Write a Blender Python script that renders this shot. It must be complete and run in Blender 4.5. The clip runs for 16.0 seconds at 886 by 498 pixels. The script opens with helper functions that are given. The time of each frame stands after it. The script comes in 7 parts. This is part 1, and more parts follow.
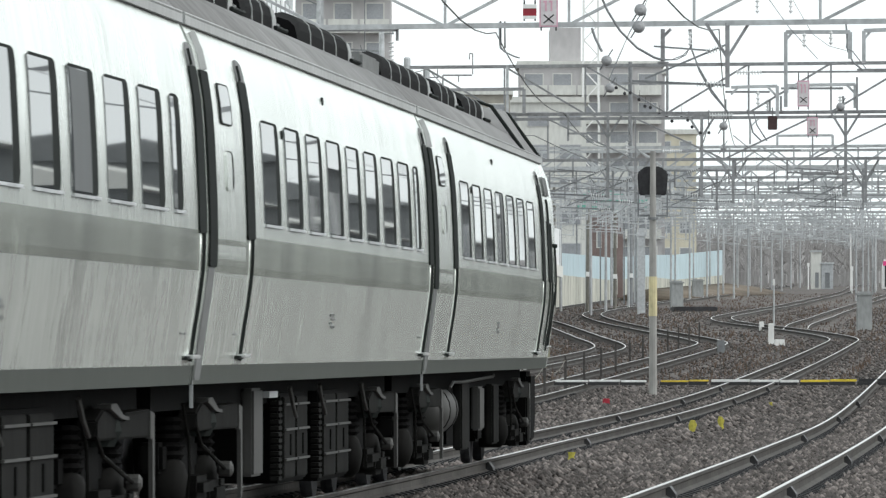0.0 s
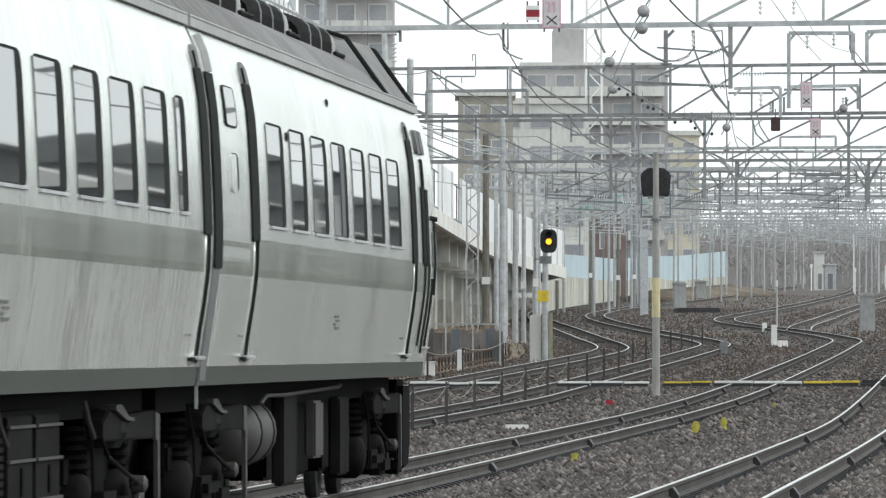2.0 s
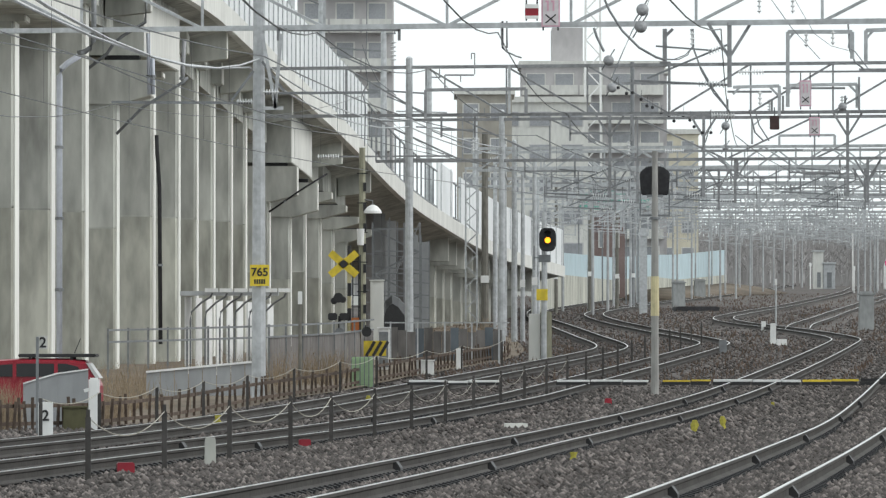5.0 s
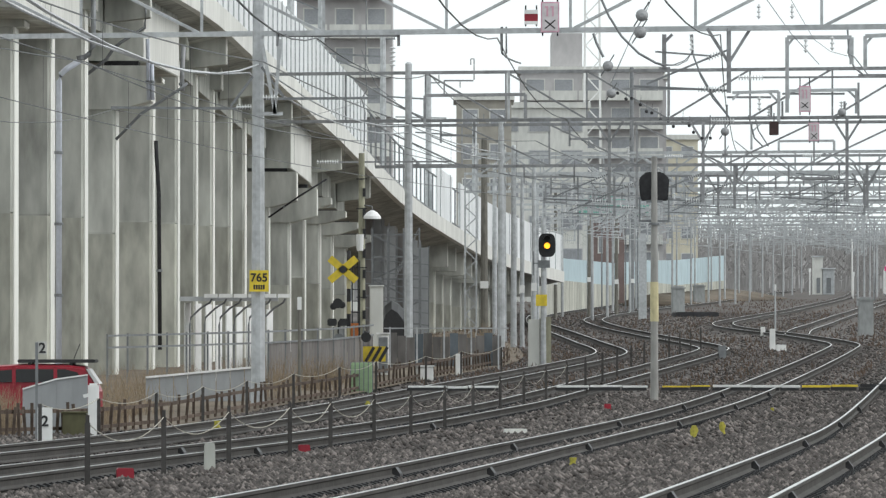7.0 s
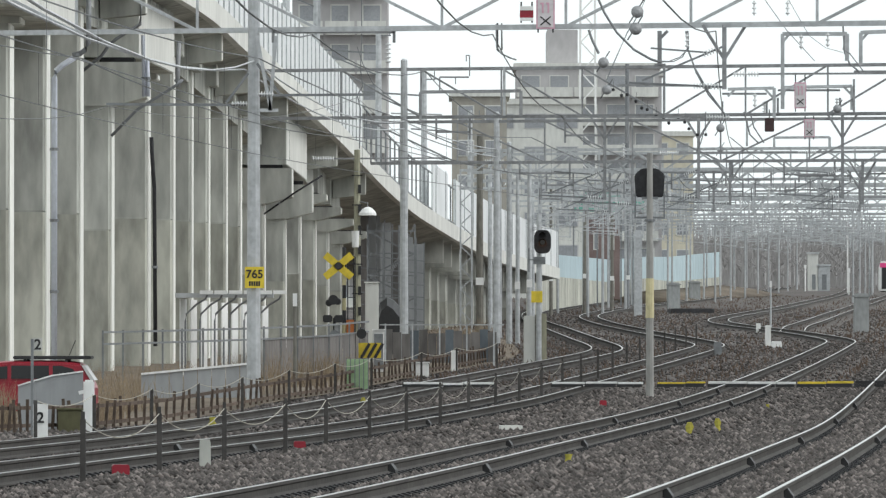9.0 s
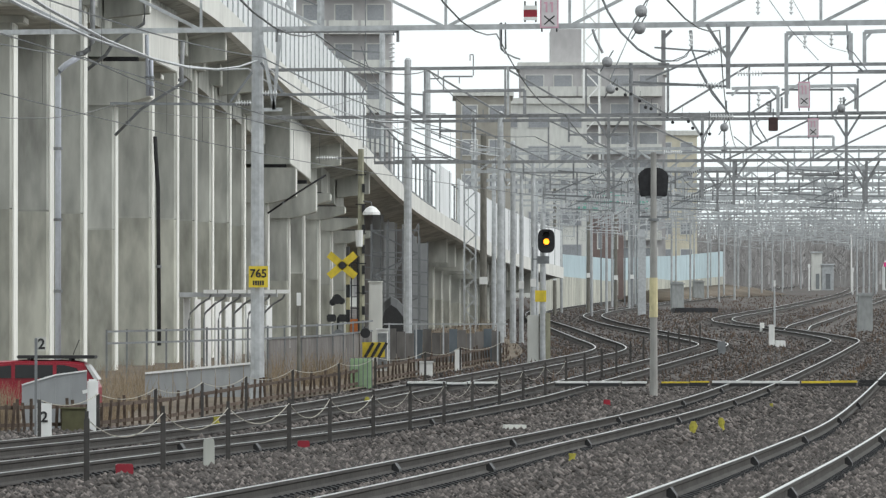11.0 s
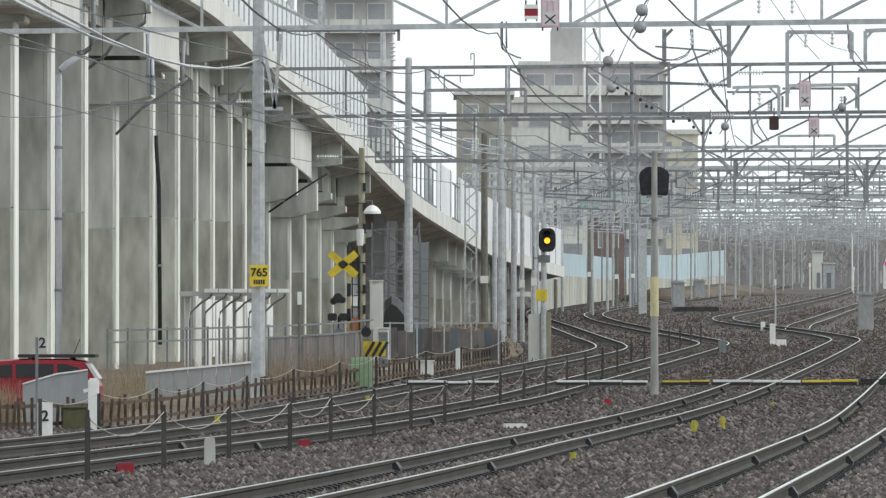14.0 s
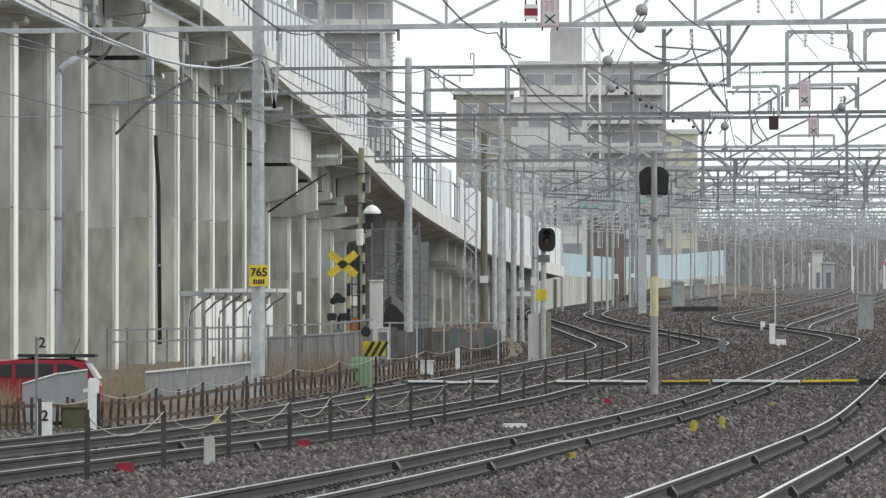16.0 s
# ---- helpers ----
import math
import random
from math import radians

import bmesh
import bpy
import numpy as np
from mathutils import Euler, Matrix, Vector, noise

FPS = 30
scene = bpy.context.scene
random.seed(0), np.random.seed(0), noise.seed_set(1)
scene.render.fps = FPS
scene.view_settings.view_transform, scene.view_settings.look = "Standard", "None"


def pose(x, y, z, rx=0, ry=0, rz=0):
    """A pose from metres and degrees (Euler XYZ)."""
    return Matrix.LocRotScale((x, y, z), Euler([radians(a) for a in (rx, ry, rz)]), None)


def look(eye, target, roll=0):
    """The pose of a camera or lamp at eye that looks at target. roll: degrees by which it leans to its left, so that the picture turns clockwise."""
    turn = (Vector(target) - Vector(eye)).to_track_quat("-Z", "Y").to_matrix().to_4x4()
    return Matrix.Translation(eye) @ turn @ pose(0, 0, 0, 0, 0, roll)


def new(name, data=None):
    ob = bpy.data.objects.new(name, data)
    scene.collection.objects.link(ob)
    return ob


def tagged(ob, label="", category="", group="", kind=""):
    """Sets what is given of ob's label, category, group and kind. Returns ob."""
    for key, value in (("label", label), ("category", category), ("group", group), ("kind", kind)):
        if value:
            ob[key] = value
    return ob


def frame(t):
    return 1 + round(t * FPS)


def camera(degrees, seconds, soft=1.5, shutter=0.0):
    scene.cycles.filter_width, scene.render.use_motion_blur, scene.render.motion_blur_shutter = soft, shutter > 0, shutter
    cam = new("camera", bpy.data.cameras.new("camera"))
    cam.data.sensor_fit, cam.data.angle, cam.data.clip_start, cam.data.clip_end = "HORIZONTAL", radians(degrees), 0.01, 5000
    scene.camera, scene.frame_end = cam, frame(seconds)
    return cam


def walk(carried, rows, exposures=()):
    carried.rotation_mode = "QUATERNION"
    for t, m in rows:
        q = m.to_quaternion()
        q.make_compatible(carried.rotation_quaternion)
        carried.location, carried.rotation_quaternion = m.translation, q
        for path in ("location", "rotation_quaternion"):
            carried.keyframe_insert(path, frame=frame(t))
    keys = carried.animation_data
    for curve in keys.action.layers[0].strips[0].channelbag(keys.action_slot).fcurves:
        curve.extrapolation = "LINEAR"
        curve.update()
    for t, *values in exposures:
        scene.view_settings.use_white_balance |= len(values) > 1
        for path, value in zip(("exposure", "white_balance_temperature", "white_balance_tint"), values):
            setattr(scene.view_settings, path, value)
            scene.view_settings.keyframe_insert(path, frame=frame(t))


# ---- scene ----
# world: x to the right, y along the line, z up from the rail head beside the camera
EYE = 1.4
cam = camera(6.433, 16.0, soft=1.3, shutter=0.3)
TILT = 0.7105
SWAY = [
    (0.0, -0.0100, -0.0010),
    (0.5, 0.0133, 0.0209),
    (1.0, -0.0148, -0.0023),
    (1.5, 0.0099, -0.0057),
    (2.0, 0.0119, 0.0079),
    (2.5, -0.0011, 0.0168),
    (3.0, -0.0073, 0.0387),
    (3.5, -0.0025, 0.0237),
    (4.0, 0.0064, -0.0023),
    (6.5, 0.0010, -0.0016),
    (7.0, 0.0003, 0.0381),
    (7.5, -0.0162, 0.0114),
    (8.0, 0.0057, 0.0271),
    (8.5, 0.0133, -0.0016),
    (9.0, -0.0326, 0.0127),
    (11.5, 0.0010, 0.0031),
    (12.0, 0.0030, -0.0044),
    (12.5, -0.0011, 0.0073),
    (13.0, 0.0003, -0.0023),
    (13.5, 0.0010, -0.0003),
    (14.0, 0.0010, 0.0004),
    (14.5, -0.0025, 0.0004),
    (15.0, 0.0016, 0.0004),
    (15.5, -0.0025, -0.0003),
    (16.0, -0.0011, -0.0010),
]
walk(cam, [(t, pose(0, 0, EYE, 90 + TILT + up, 0, turn)) for t, turn, up in SWAY],
     exposures=[(0, 0.26), (2.5, 0.24), (3.5, 0.2), (4.5, 0.13), (6.5, 0.09), (16, 0.09)])

# ---- light: an overcast winter day ----
world = bpy.data.worlds.new("overcast")
scene.world = world
world.use_nodes = True
wn = world.node_tree.nodes
sky = wn.new("ShaderNodeTexSky")
sky.sky_type, sky.sun_disc = "NISHITA", False
sky.sun_elevation, sky.sun_rotation = radians(37), radians(100)
sky.air_density, sky.dust_density, sky.ozone_density = 1.0, 6.0, 1.0
pale = wn.new("ShaderNodeHueSaturation")
pale.inputs["Saturation"].default_value, pale.inputs["Value"].default_value = 0.2, 0.12
cloud = wn.new("ShaderNodeMix")
cloud.data_type = "RGBA"
cloud.inputs["Factor"].default_value = 0.9
cloud.inputs["B"].default_value = (1.04, 1.12, 1.13, 1)
world.node_tree.links.new(sky.outputs[0], pale.inputs["Color"])
world.node_tree.links.new(pale.outputs[0], cloud.inputs["A"])
world.node_tree.links.new(cloud.outputs["Result"], wn["Background"].inputs["Color"])
wn["Background"].inputs["Strength"].default_value = 1.0
sun = new("sun", bpy.data.lights.new("sun", "SUN"))
sun.data.energy, sun.data.angle, sun.data.color = 1.2, radians(30), (1, 0.985, 0.965)
sun.matrix_world = look((80, -14, 62), (0, 0, 0))


# ---- materials ----
def mat(name, base, rough=0.6, metal=0.0, grain=8.0, vary=0.25, bump=0.15, stain=0.6, streak=0.0, glow=None):
    """A surface with grain and stains at two scales; streak stretches the stains downwards."""
    m = bpy.data.materials.new(name)
    m.use_nodes = True
    n, l = m.node_tree.nodes, m.node_tree.links
    bsdf = n["Principled BSDF"]
    bsdf.inputs["Roughness"].default_value = rough
    bsdf.inputs["Metallic"].default_value = metal
    bsdf.inputs["Specular IOR Level"].default_value = 0.12 if rough >= 0.65 else 0.5
    geo = n.new("ShaderNodeTexCoord")
    fine, broad = n.new("ShaderNodeTexNoise"), n.new("ShaderNodeTexNoise")
    fine.inputs["Scale"].default_value, fine.inputs["Detail"].default_value = grain, 5
    broad.inputs["Scale"].default_value, broad.inputs["Detail"].default_value = stain, 4
    stretch = n.new("ShaderNodeMapping")
    stretch.inputs["Scale"].default_value = (1, 1, 1 - 0.9 * streak)
    l.new(geo.outputs["Object"], stretch.inputs["Vector"])
    l.new(stretch.outputs[0], broad.inputs["Vector"])
    l.new(stretch.outputs[0], fine.inputs["Vector"])
    mixed = n.new("ShaderNodeMath")
    mixed.operation = "ADD"
    l.new(fine.outputs["Fac"], mixed.inputs[0])
    l.new(broad.outputs["Fac"], mixed.inputs[1])
    ramp = n.new("ShaderNodeMapRange")
    ramp.inputs["From Min"].default_value, ramp.inputs["From Max"].default_value = 0.7, 1.3
    ramp.inputs["To Min"].default_value, ramp.inputs["To Max"].default_value = 1 - vary, 1 + vary
    l.new(mixed.outputs[0], ramp.inputs["Value"])
    info = n.new("ShaderNodeObjectInfo")
    each = n.new("ShaderNodeMapRange")
    each.inputs["To Min"].default_value, each.inputs["To Max"].default_value = 1 - vary * 0.3, 1 + vary * 0.3
    l.new(info.outputs["Random"], each.inputs["Value"])
    both = n.new("ShaderNodeMath")
    both.operation = "MULTIPLY"
    l.new(ramp.outputs[0], both.inputs[0])
    l.new(each.outputs[0], both.inputs[1])
    tint = n.new("ShaderNodeVectorMath")
    tint.operation = "SCALE"
    tint.inputs[0].default_value = base
    l.new(both.outputs[0], tint.inputs["Scale"])
    l.new(tint.outputs[0], bsdf.inputs["Base Color"])
    if bump:
        b = n.new("ShaderNodeBump")
        b.inputs["Strength"].default_value, b.inputs["Distance"].default_value = bump, 0.02
        l.new(fine.outputs["Fac"], b.inputs["Height"])
        l.new(b.outputs[0], bsdf.inputs["Normal"])
    if glow:
        bsdf.inputs["Emission Color"].default_value = (*glow[:3], 1)
        bsdf.inputs["Emission Strength"].default_value = glow[3]
    return m


BALLAST = mat("ballast", (0.098, 0.088, 0.084), 0.9, grain=9, vary=0.55, bump=0.85, stain=0.12)
SOIL = mat("soil", (0.15, 0.125, 0.10), 0.95, grain=3, vary=0.4, bump=0.8, stain=0.1)
RAIL_TOP = mat("polished_rail_head", (0.62, 0.62, 0.62), 0.28, 0.9, vary=0.1, bump=0)
RAIL = mat("rusty_rail_web", (0.066, 0.062, 0.059), 0.75, 0.0, grain=12, vary=0.35)
SLEEPER = mat("concrete_sleeper", (0.12, 0.112, 0.105), 0.9, grain=10, vary=0.35)
CONCRETE = mat("weathered_concrete", (0.45, 0.457, 0.425), 0.85, grain=2.2, vary=0.4, bump=0.2, stain=0.35, streak=0.8)
PALE_CONCRETE = mat("pale_concrete", (0.64, 0.64, 0.61), 0.85, grain=3, vary=0.13, bump=0.2, stain=0.5, streak=0.8)
GALV = mat("galvanised_steel", (0.46, 0.475, 0.49), 0.5, 0.35, grain=6, vary=0.2, bump=0.05, stain=1.5)
GREY_STEEL = mat("grey_painted_steel", (0.20, 0.21, 0.22), 0.55, 0.2, grain=6, vary=0.25, bump=0.05)
MID_STEEL = mat("mid_grey_steel", (0.27, 0.275, 0.285), 0.6, 0.1, grain=6, vary=0.25, bump=0.05, stain=1.5)
DARK_STEEL = mat("dark_steel", (0.045, 0.045, 0.048), 0.7, 0.2, grain=8, vary=0.35)
WIRE = mat("wire", (0.11, 0.115, 0.12), 0.5, 0.4, vary=0.2, bump=0)
PORCELAIN = mat("insulator_porcelain", (0.70, 0.71, 0.72), 0.25, vary=0.1, bump=0)
WHITE = mat("white_paint", (0.78, 0.78, 0.77), 0.5, grain=7, vary=0.1, bump=0.05, streak=0.6)
BLACK = mat("black_paint", (0.02, 0.02, 0.022), 0.5, vary=0.3, bump=0.05)
YELLOW = mat("yellow_paint", (0.70, 0.53, 0.04), 0.5, grain=7, vary=0.2, bump=0.05, streak=0.5)
FADED_YELLOW = mat("faded_yellow_paint", (0.56, 0.50, 0.30), 0.6, grain=7, vary=0.3, streak=0.5)
RED = mat("red_paint", (0.27, 0.01, 0.025), 0.35, vary=0.15, bump=0)
ORANGE = mat("orange_paint", (0.45, 0.13, 0.025), 0.5, vary=0.2, bump=0)
WOOD = mat("weathered_wood", (0.11, 0.085, 0.07), 0.9, grain=12, vary=0.45, streak=0.7)
ROPE = mat("rope", (0.40, 0.38, 0.33), 0.9, grain=30, vary=0.2)
GRASS = mat("dry_grass", (0.30, 0.235, 0.165), 0.95, grain=14, vary=0.5)
GREEN = mat("green_sheet", (0.16, 0.42, 0.34), 0.6, vary=0.2)
BLUE_WALL = mat("blue_grey_wall", (0.42, 0.52, 0.56), 0.7, grain=2, vary=0.12, streak=0.6)
PINK = mat("faded_pink_paint", (0.62, 0.36, 0.45), 0.6, vary=0.15, bump=0)
CLEAR_GREEN = mat("green_equipment_cover", (0.36, 0.52, 0.30), 0.6, vary=0.15)


# ---- geometry helpers ----
def box(bm, x0, y0, z0, x1, y1, z1, m=None):
    """An upright block between two corners, with an optional transform."""
    vs = [bm.verts.new(Vector(p)) for p in ((x0, y0, z0), (x1, y0, z0), (x1, y1, z0), (x0, y1, z0),
                                            (x0, y0, z1), (x1, y0, z1), (x1, y1, z1), (x0, y1, z1))]
    for f in ((3, 2, 1, 0), (4, 5, 6, 7), (0, 1, 5, 4), (1, 2, 6, 5), (2, 3, 7, 6), (3, 0, 4, 7)):
        bm.faces.new([vs[i] for i in f])
    if m:
        for v in vs:
            v.co = m @ v.co
    return vs


def bar(bm, a, b, w, h=None, sides=4):
    """A straight member from a to b: square (sides 4) or round."""
    a, b = Vector(a), Vector(b)
    h = h or w
    way = (b - a).normalized()
    up = Vector((0, 0, 1)) if abs(way.z) < 0.95 else Vector((0, 1, 0))
    s = way.cross(up).normalized()
    u = s.cross(way).normalized()
    ring = []
    for p in (a, b):
        if sides == 4:
            ring.append([bm.verts.new(p + s * (w / 2 * i) + u * (h / 2 * j)) for i, j in ((-1, -1), (1, -1), (1, 1), (-1, 1))])
        else:
            ring.append([bm.verts.new(p + (s * math.cos(k * math.tau / sides) * w + u * math.sin(k * math.tau / sides) * h) / 2) for k in range(sides)])
    for k in range(sides):
        j = (k + 1) % sides
        bm.faces.new((ring[0][k], ring[0][j], ring[1][j], ring[1][k]))
    bm.faces.new(ring[0][::-1])
    bm.faces.new(ring[1])


def along(bm, rings, sides=6):
    """A skin round a line: rings of (point, radius), one piece."""
    loops = []
    for i, (p, r) in enumerate(rings):
        p = Vector(p)
        way = (Vector(rings[min(i + 1, len(rings) - 1)][0]) - Vector(rings[max(i - 1, 0)][0])).normalized()
        up = Vector((0, 0, 1)) if abs(way.z) < 0.9 else Vector((1, 0, 0))
        s = way.cross(up).normalized()
        u = s.cross(way).normalized()
        loops.append([bm.verts.new(p + (s * math.cos(k * math.tau / sides) + u * math.sin(k * math.tau / sides)) * r) for k in range(sides)])
    for lo, hi in zip(loops, loops[1:]):
        for k in range(sides):
            j = (k + 1) % sides
            bm.faces.new((lo[k], lo[j], hi[j], hi[k]))
    bm.faces.new(loops[0][::-1])
    bm.faces.new(loops[-1])


def tube(bm, points, w, sides=5):
    along(bm, [(p, w / 2) for p in points], sides)


def lathe(bm, c, rings, axis="z", sides=12):
    """A turned form round an axis through c: rings of (along, radius)."""
    loops = []
    for s, r in rings:
        loop = []
        for k in range(sides):
            a = k * math.tau / sides
            p, q = math.cos(a) * r, math.sin(a) * r
            off = {"z": (p, q, s), "y": (p, s, q), "x": (s, p, q)}[axis]
            loop.append(bm.verts.new(Vector(c) + Vector(off)))
        loops.append(loop)
    for lo, hi in zip(loops, loops[1:]):
        for k in range(sides):
            j = (k + 1) % sides
            bm.faces.new((lo[k], lo[j], hi[j], hi[k]))
    bm.faces.new(loops[0][::-1])
    bm.faces.new(loops[-1])


def sweep(bm, sections, closed=True, caps=True):
    """Skin through equal rings of points."""
    loops = [[bm.verts.new(p) for p in ring] for ring in sections]
    n = len(loops[0])
    for lo, hi in zip(loops, loops[1:]):
        for k in range(n if closed else n - 1):
            j = (k + 1) % n
            bm.faces.new((lo[k], lo[j], hi[j], hi[k]))
    if caps and closed:
        bm.faces.new(loops[0][::-1])
        bm.faces.new(loops[-1])


def part(name, bm, material, parent=None, label="", smooth=False, at=None, bevel=0.0):
    """One mesh object from a bmesh, under a thing or a part."""
    bmesh.ops.recalc_face_normals(bm, faces=bm.faces)
    if bevel:
        bmesh.ops.bevel(bm, geom=[e for e in bm.edges if len(e.link_faces) == 2 and e.calc_face_angle(0) > 0.6],
                        offset=bevel, segments=2, affect="EDGES", clamp_overlap=True)
    me = bpy.data.meshes.new(name)
    bm.to_mesh(me)
    bm.free()
    for one in (material if isinstance(material, (list, tuple)) else [material]):
        me.materials.append(one)
    if smooth:
        for p in me.polygons:
            p.use_smooth = True
    ob = new(name, me)
    if parent:
        ob.parent = parent
    if at is not None:
        ob.matrix_basis = at if isinstance(at, Matrix) else Matrix.Translation(at)
    if label:
        tagged(ob, label)
    return ob


def thing(name, label, category, at=(0, 0, 0), turn=0, group="", kind=""):
    ob = new(name)
    ob.matrix_basis = pose(*at, 0, 0, turn)
    return tagged(ob, label, category, group, kind)


def BM():
    return bmesh.new()


# ---- lie of the land: level by the camera, then a one per cent climb ----
def rise(d):
    if d < 120:
        return 0.0
    return 0.0102 * (d - 120) ** 2 / 120 if d < 180 else 0.0102 * (d - 150)


def ground_z(d):
    return rise(d) - 0.25


def curve_at(points, d):
    """A smooth plan line: x at distance d through (d, x) points."""
    if d <= points[0][0]:
        (a, p), (b, q) = points[0], points[1]
        return p + (q - p) * (d - a) / (b - a)
    if d >= points[-1][0]:
        (a, p), (b, q) = points[-2], points[-1]
        return q + (q - p) * (d - b) / (b - a)
    i = max(k for k in range(len(points) - 1) if points[k][0] <= d)
    (a, p), (b, q) = points[i], points[i + 1]

    def slope(k):
        lo, hi = max(k - 1, 0), min(k + 1, len(points) - 1)
        return (points[hi][1] - points[lo][1]) / (points[hi][0] - points[lo][0])
    h, t = b - a, (d - a) / (b - a)
    return ((2 * t**3 - 3 * t**2 + 1) * p + (t**3 - 2 * t**2 + t) * h * slope(i)
            + (-2 * t**3 + 3 * t**2) * q + (t**3 - t**2) * h * slope(i + 1))


TRACK_A = [(0, -7.0), (79.8, -1.08), (98, 0.2), (113.4, 1.2), (134, 2.65), (152, 4.1), (194, 7.55), (295, 14.85), (320, 16.2), (366, 16.0), (395, 15.3), (425, 15.2), (460, 16.6), (598, 26.4), (900, 46), (1220, 64)]
TRACK_B = [(0, -11.9), (88.8, -5.5), (106, -4.27), (125, -2.85), (165, 0.45), (180, 1.8), (285, 9.4), (308, 10.5), (366, 9.6), (430, 8.9), (491, 9.4), (560, 12.5), (847, 31), (1220, 54)]
TRACK_C = [(0, -14.8), (113, -6.5), (155, -3.6), (265, 4.9), (290, 6.2), (330, 6.1), (378, 5.85), (465, 5.5), (560, 7.5), (847, 23)]
TRACK_D = [(0, -2.95), (66.6, 2.1), (96, 4.35), (129, 6.75), (174, 9.85), (300, 18.8), (500, 34), (900, 62), (1220, 84)]
TRACK_E = [(366, 16.4), (400, 18.2), (450, 21.6), (505, 25.2), (700, 38.5), (1220, 74)]
TRACKS = {"a": TRACK_A, "b": TRACK_B, "c": TRACK_C, "d": TRACK_D, "e": TRACK_E}
LIFT = {"a": 0.05, "d": 0.12}
HEAD = math.degrees(math.atan(0.0739))


# ---- ground ----
def build_ground():
    bm = BM()
    ys = [-300, -100, 0] + list(range(20, 420, 10)) + list(range(440, 1500, 40)) + [1800, 2500, 3600]
    xs = [-900, -300, -120, -60, -40, -25, -15, -8, -4, 0, 4, 8, 15, 25, 40, 60, 90, 130, 300, 900]
    grid = [[bm.verts.new((x, y, ground_z(y) + 0.03 * noise.noise((x * 0.2, y * 0.05, 0)))) for x in xs] for y in ys]
    for r, s in zip(grid, grid[1:]):
        for i in range(len(xs) - 1):
            bm.faces.new((r[i], r[i + 1], s[i + 1], s[i]))
    tagged(part("ground", bm, BALLAST, smooth=True), "grey-brown crushed stone ballast covering the rail yard", "ground", kind="structure")


def build_track(points, d0, d1, step, lift):
    """Two rails on sleepers along a plan line."""
    track = thing("railway_track", "steel railway track with shiny rail heads on ballast", "railway track", group="yard tracks")
    ds = list(np.arange(d0, d1 + 0.01, step))
    bm = BM()
    sweep(bm, [[(curve_at(points, d) + u, d, rise(d) + v) for u, v in ((-1.9, -0.4), (-1.35, lift - 0.2), (1.35, lift - 0.2), (1.9, -0.4))] for d in ds])
    part("ballast_bed", bm, BALLAST, track)
    for side in (-0.565, 0.565):
        for name, material, prof in (("rail", RAIL, ((-0.06, -0.15), (0.06, -0.15), (0.06, -0.135), (0.012, -0.11), (0.012, -0.05), (0.033, -0.035), (0.033, -0.006), (-0.033, -0.006), (-0.033, -0.035), (-0.012, -0.05), (-0.012, -0.11), (-0.06, -0.135))),
                                     ("rail_head", RAIL_TOP, ((-0.019, -0.012), (0.021, -0.012), (0.020, 0.0), (-0.018, 0.0)))):
            bm = BM()
            rings = []
            for d in ds:
                x, z = curve_at(points, d), rise(d) + lift
                dx = (curve_at(points, d + 1) - curve_at(points, d - 1)) / 2
                nx, ny = 1 / math.hypot(1, dx), -dx / math.hypot(1, dx)
                rings.append([(x + (side + u) * nx, d + (side + u) * ny, z + v) for u, v in prof])
            sweep(bm, rings)
            part(name, bm, material, track)
    return track


def build_dirt():
    """Bare earth between the yard fence and the viaduct."""
    bm = BM()
    line = [(146, -9.4), (150, -6.5), (159, -5.3), (180, -4.1), (200, -2.4), (227, -0.7), (273, 2.5), (330, 3.0), (420, 1.5), (480, 1.5)]
    rings = []
    for d in range(150, 481, 6):
        x = curve_at(line, d)
        rings.append([(x - 45 * t, d, ground_z(d) + 0.05 + 0.05 * noise.noise((x - 45 * t, d * 0.3, 2))) for t in (0, 0.04, 0.1, 0.2, 0.4, 1)])
    sweep(bm, rings, closed=False, caps=False)
    tagged(part("dirt_strip", bm, SOIL, smooth=True), "bare brown earth beside the yard fence", "ground", kind="structure")


build_ground()
build_dirt()
track_things = {}
for key, (lo, hi) in {"a": (-200, 1220), "b": (-60, 1220), "c": (20, 840), "d": (-60, 1220), "e": (370, 1220)}.items():
    track_things[key] = build_track(TRACKS[key], lo, hi, 5, LIFT.get(key, 0.0))


# ---- the train ----
STEEL = mat("dull_stainless_steel", (0.69, 0.73, 0.69), 0.2, 0.47, grain=7, vary=0.17, bump=0, stain=0.9, streak=0.88)
# darker tone for what the belt reflects, put into the colour
BELT_REFLECTION = mat("belt_reflection_grey", (0.27, 0.29, 0.255), 0.27, 0.4, grain=9, vary=0.38, bump=0.03, stain=1.3, streak=0.9)
STRIPE = mat("grey_green_stripe", (0.048, 0.056, 0.048), 0.45, 0.2, grain=5, vary=0.15, bump=0.02, streak=0.6)
ROOF = mat("grey_train_roof", (0.19, 0.19, 0.19), 0.7, grain=4, vary=0.25)
SEAL = mat("dark_rubber", (0.017, 0.02, 0.019), 0.7, vary=0.2, bump=0)
TRAIN_GLASS = mat("tinted_train_glass", (0.05, 0.057, 0.06), 0.02, vary=0.05, bump=0)
TRAIN_GLASS.node_tree.nodes["Principled BSDF"].inputs["IOR"].default_value = 1.95
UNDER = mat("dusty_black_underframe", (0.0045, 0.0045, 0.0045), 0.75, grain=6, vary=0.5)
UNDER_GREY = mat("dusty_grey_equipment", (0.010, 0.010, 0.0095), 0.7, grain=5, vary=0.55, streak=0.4)

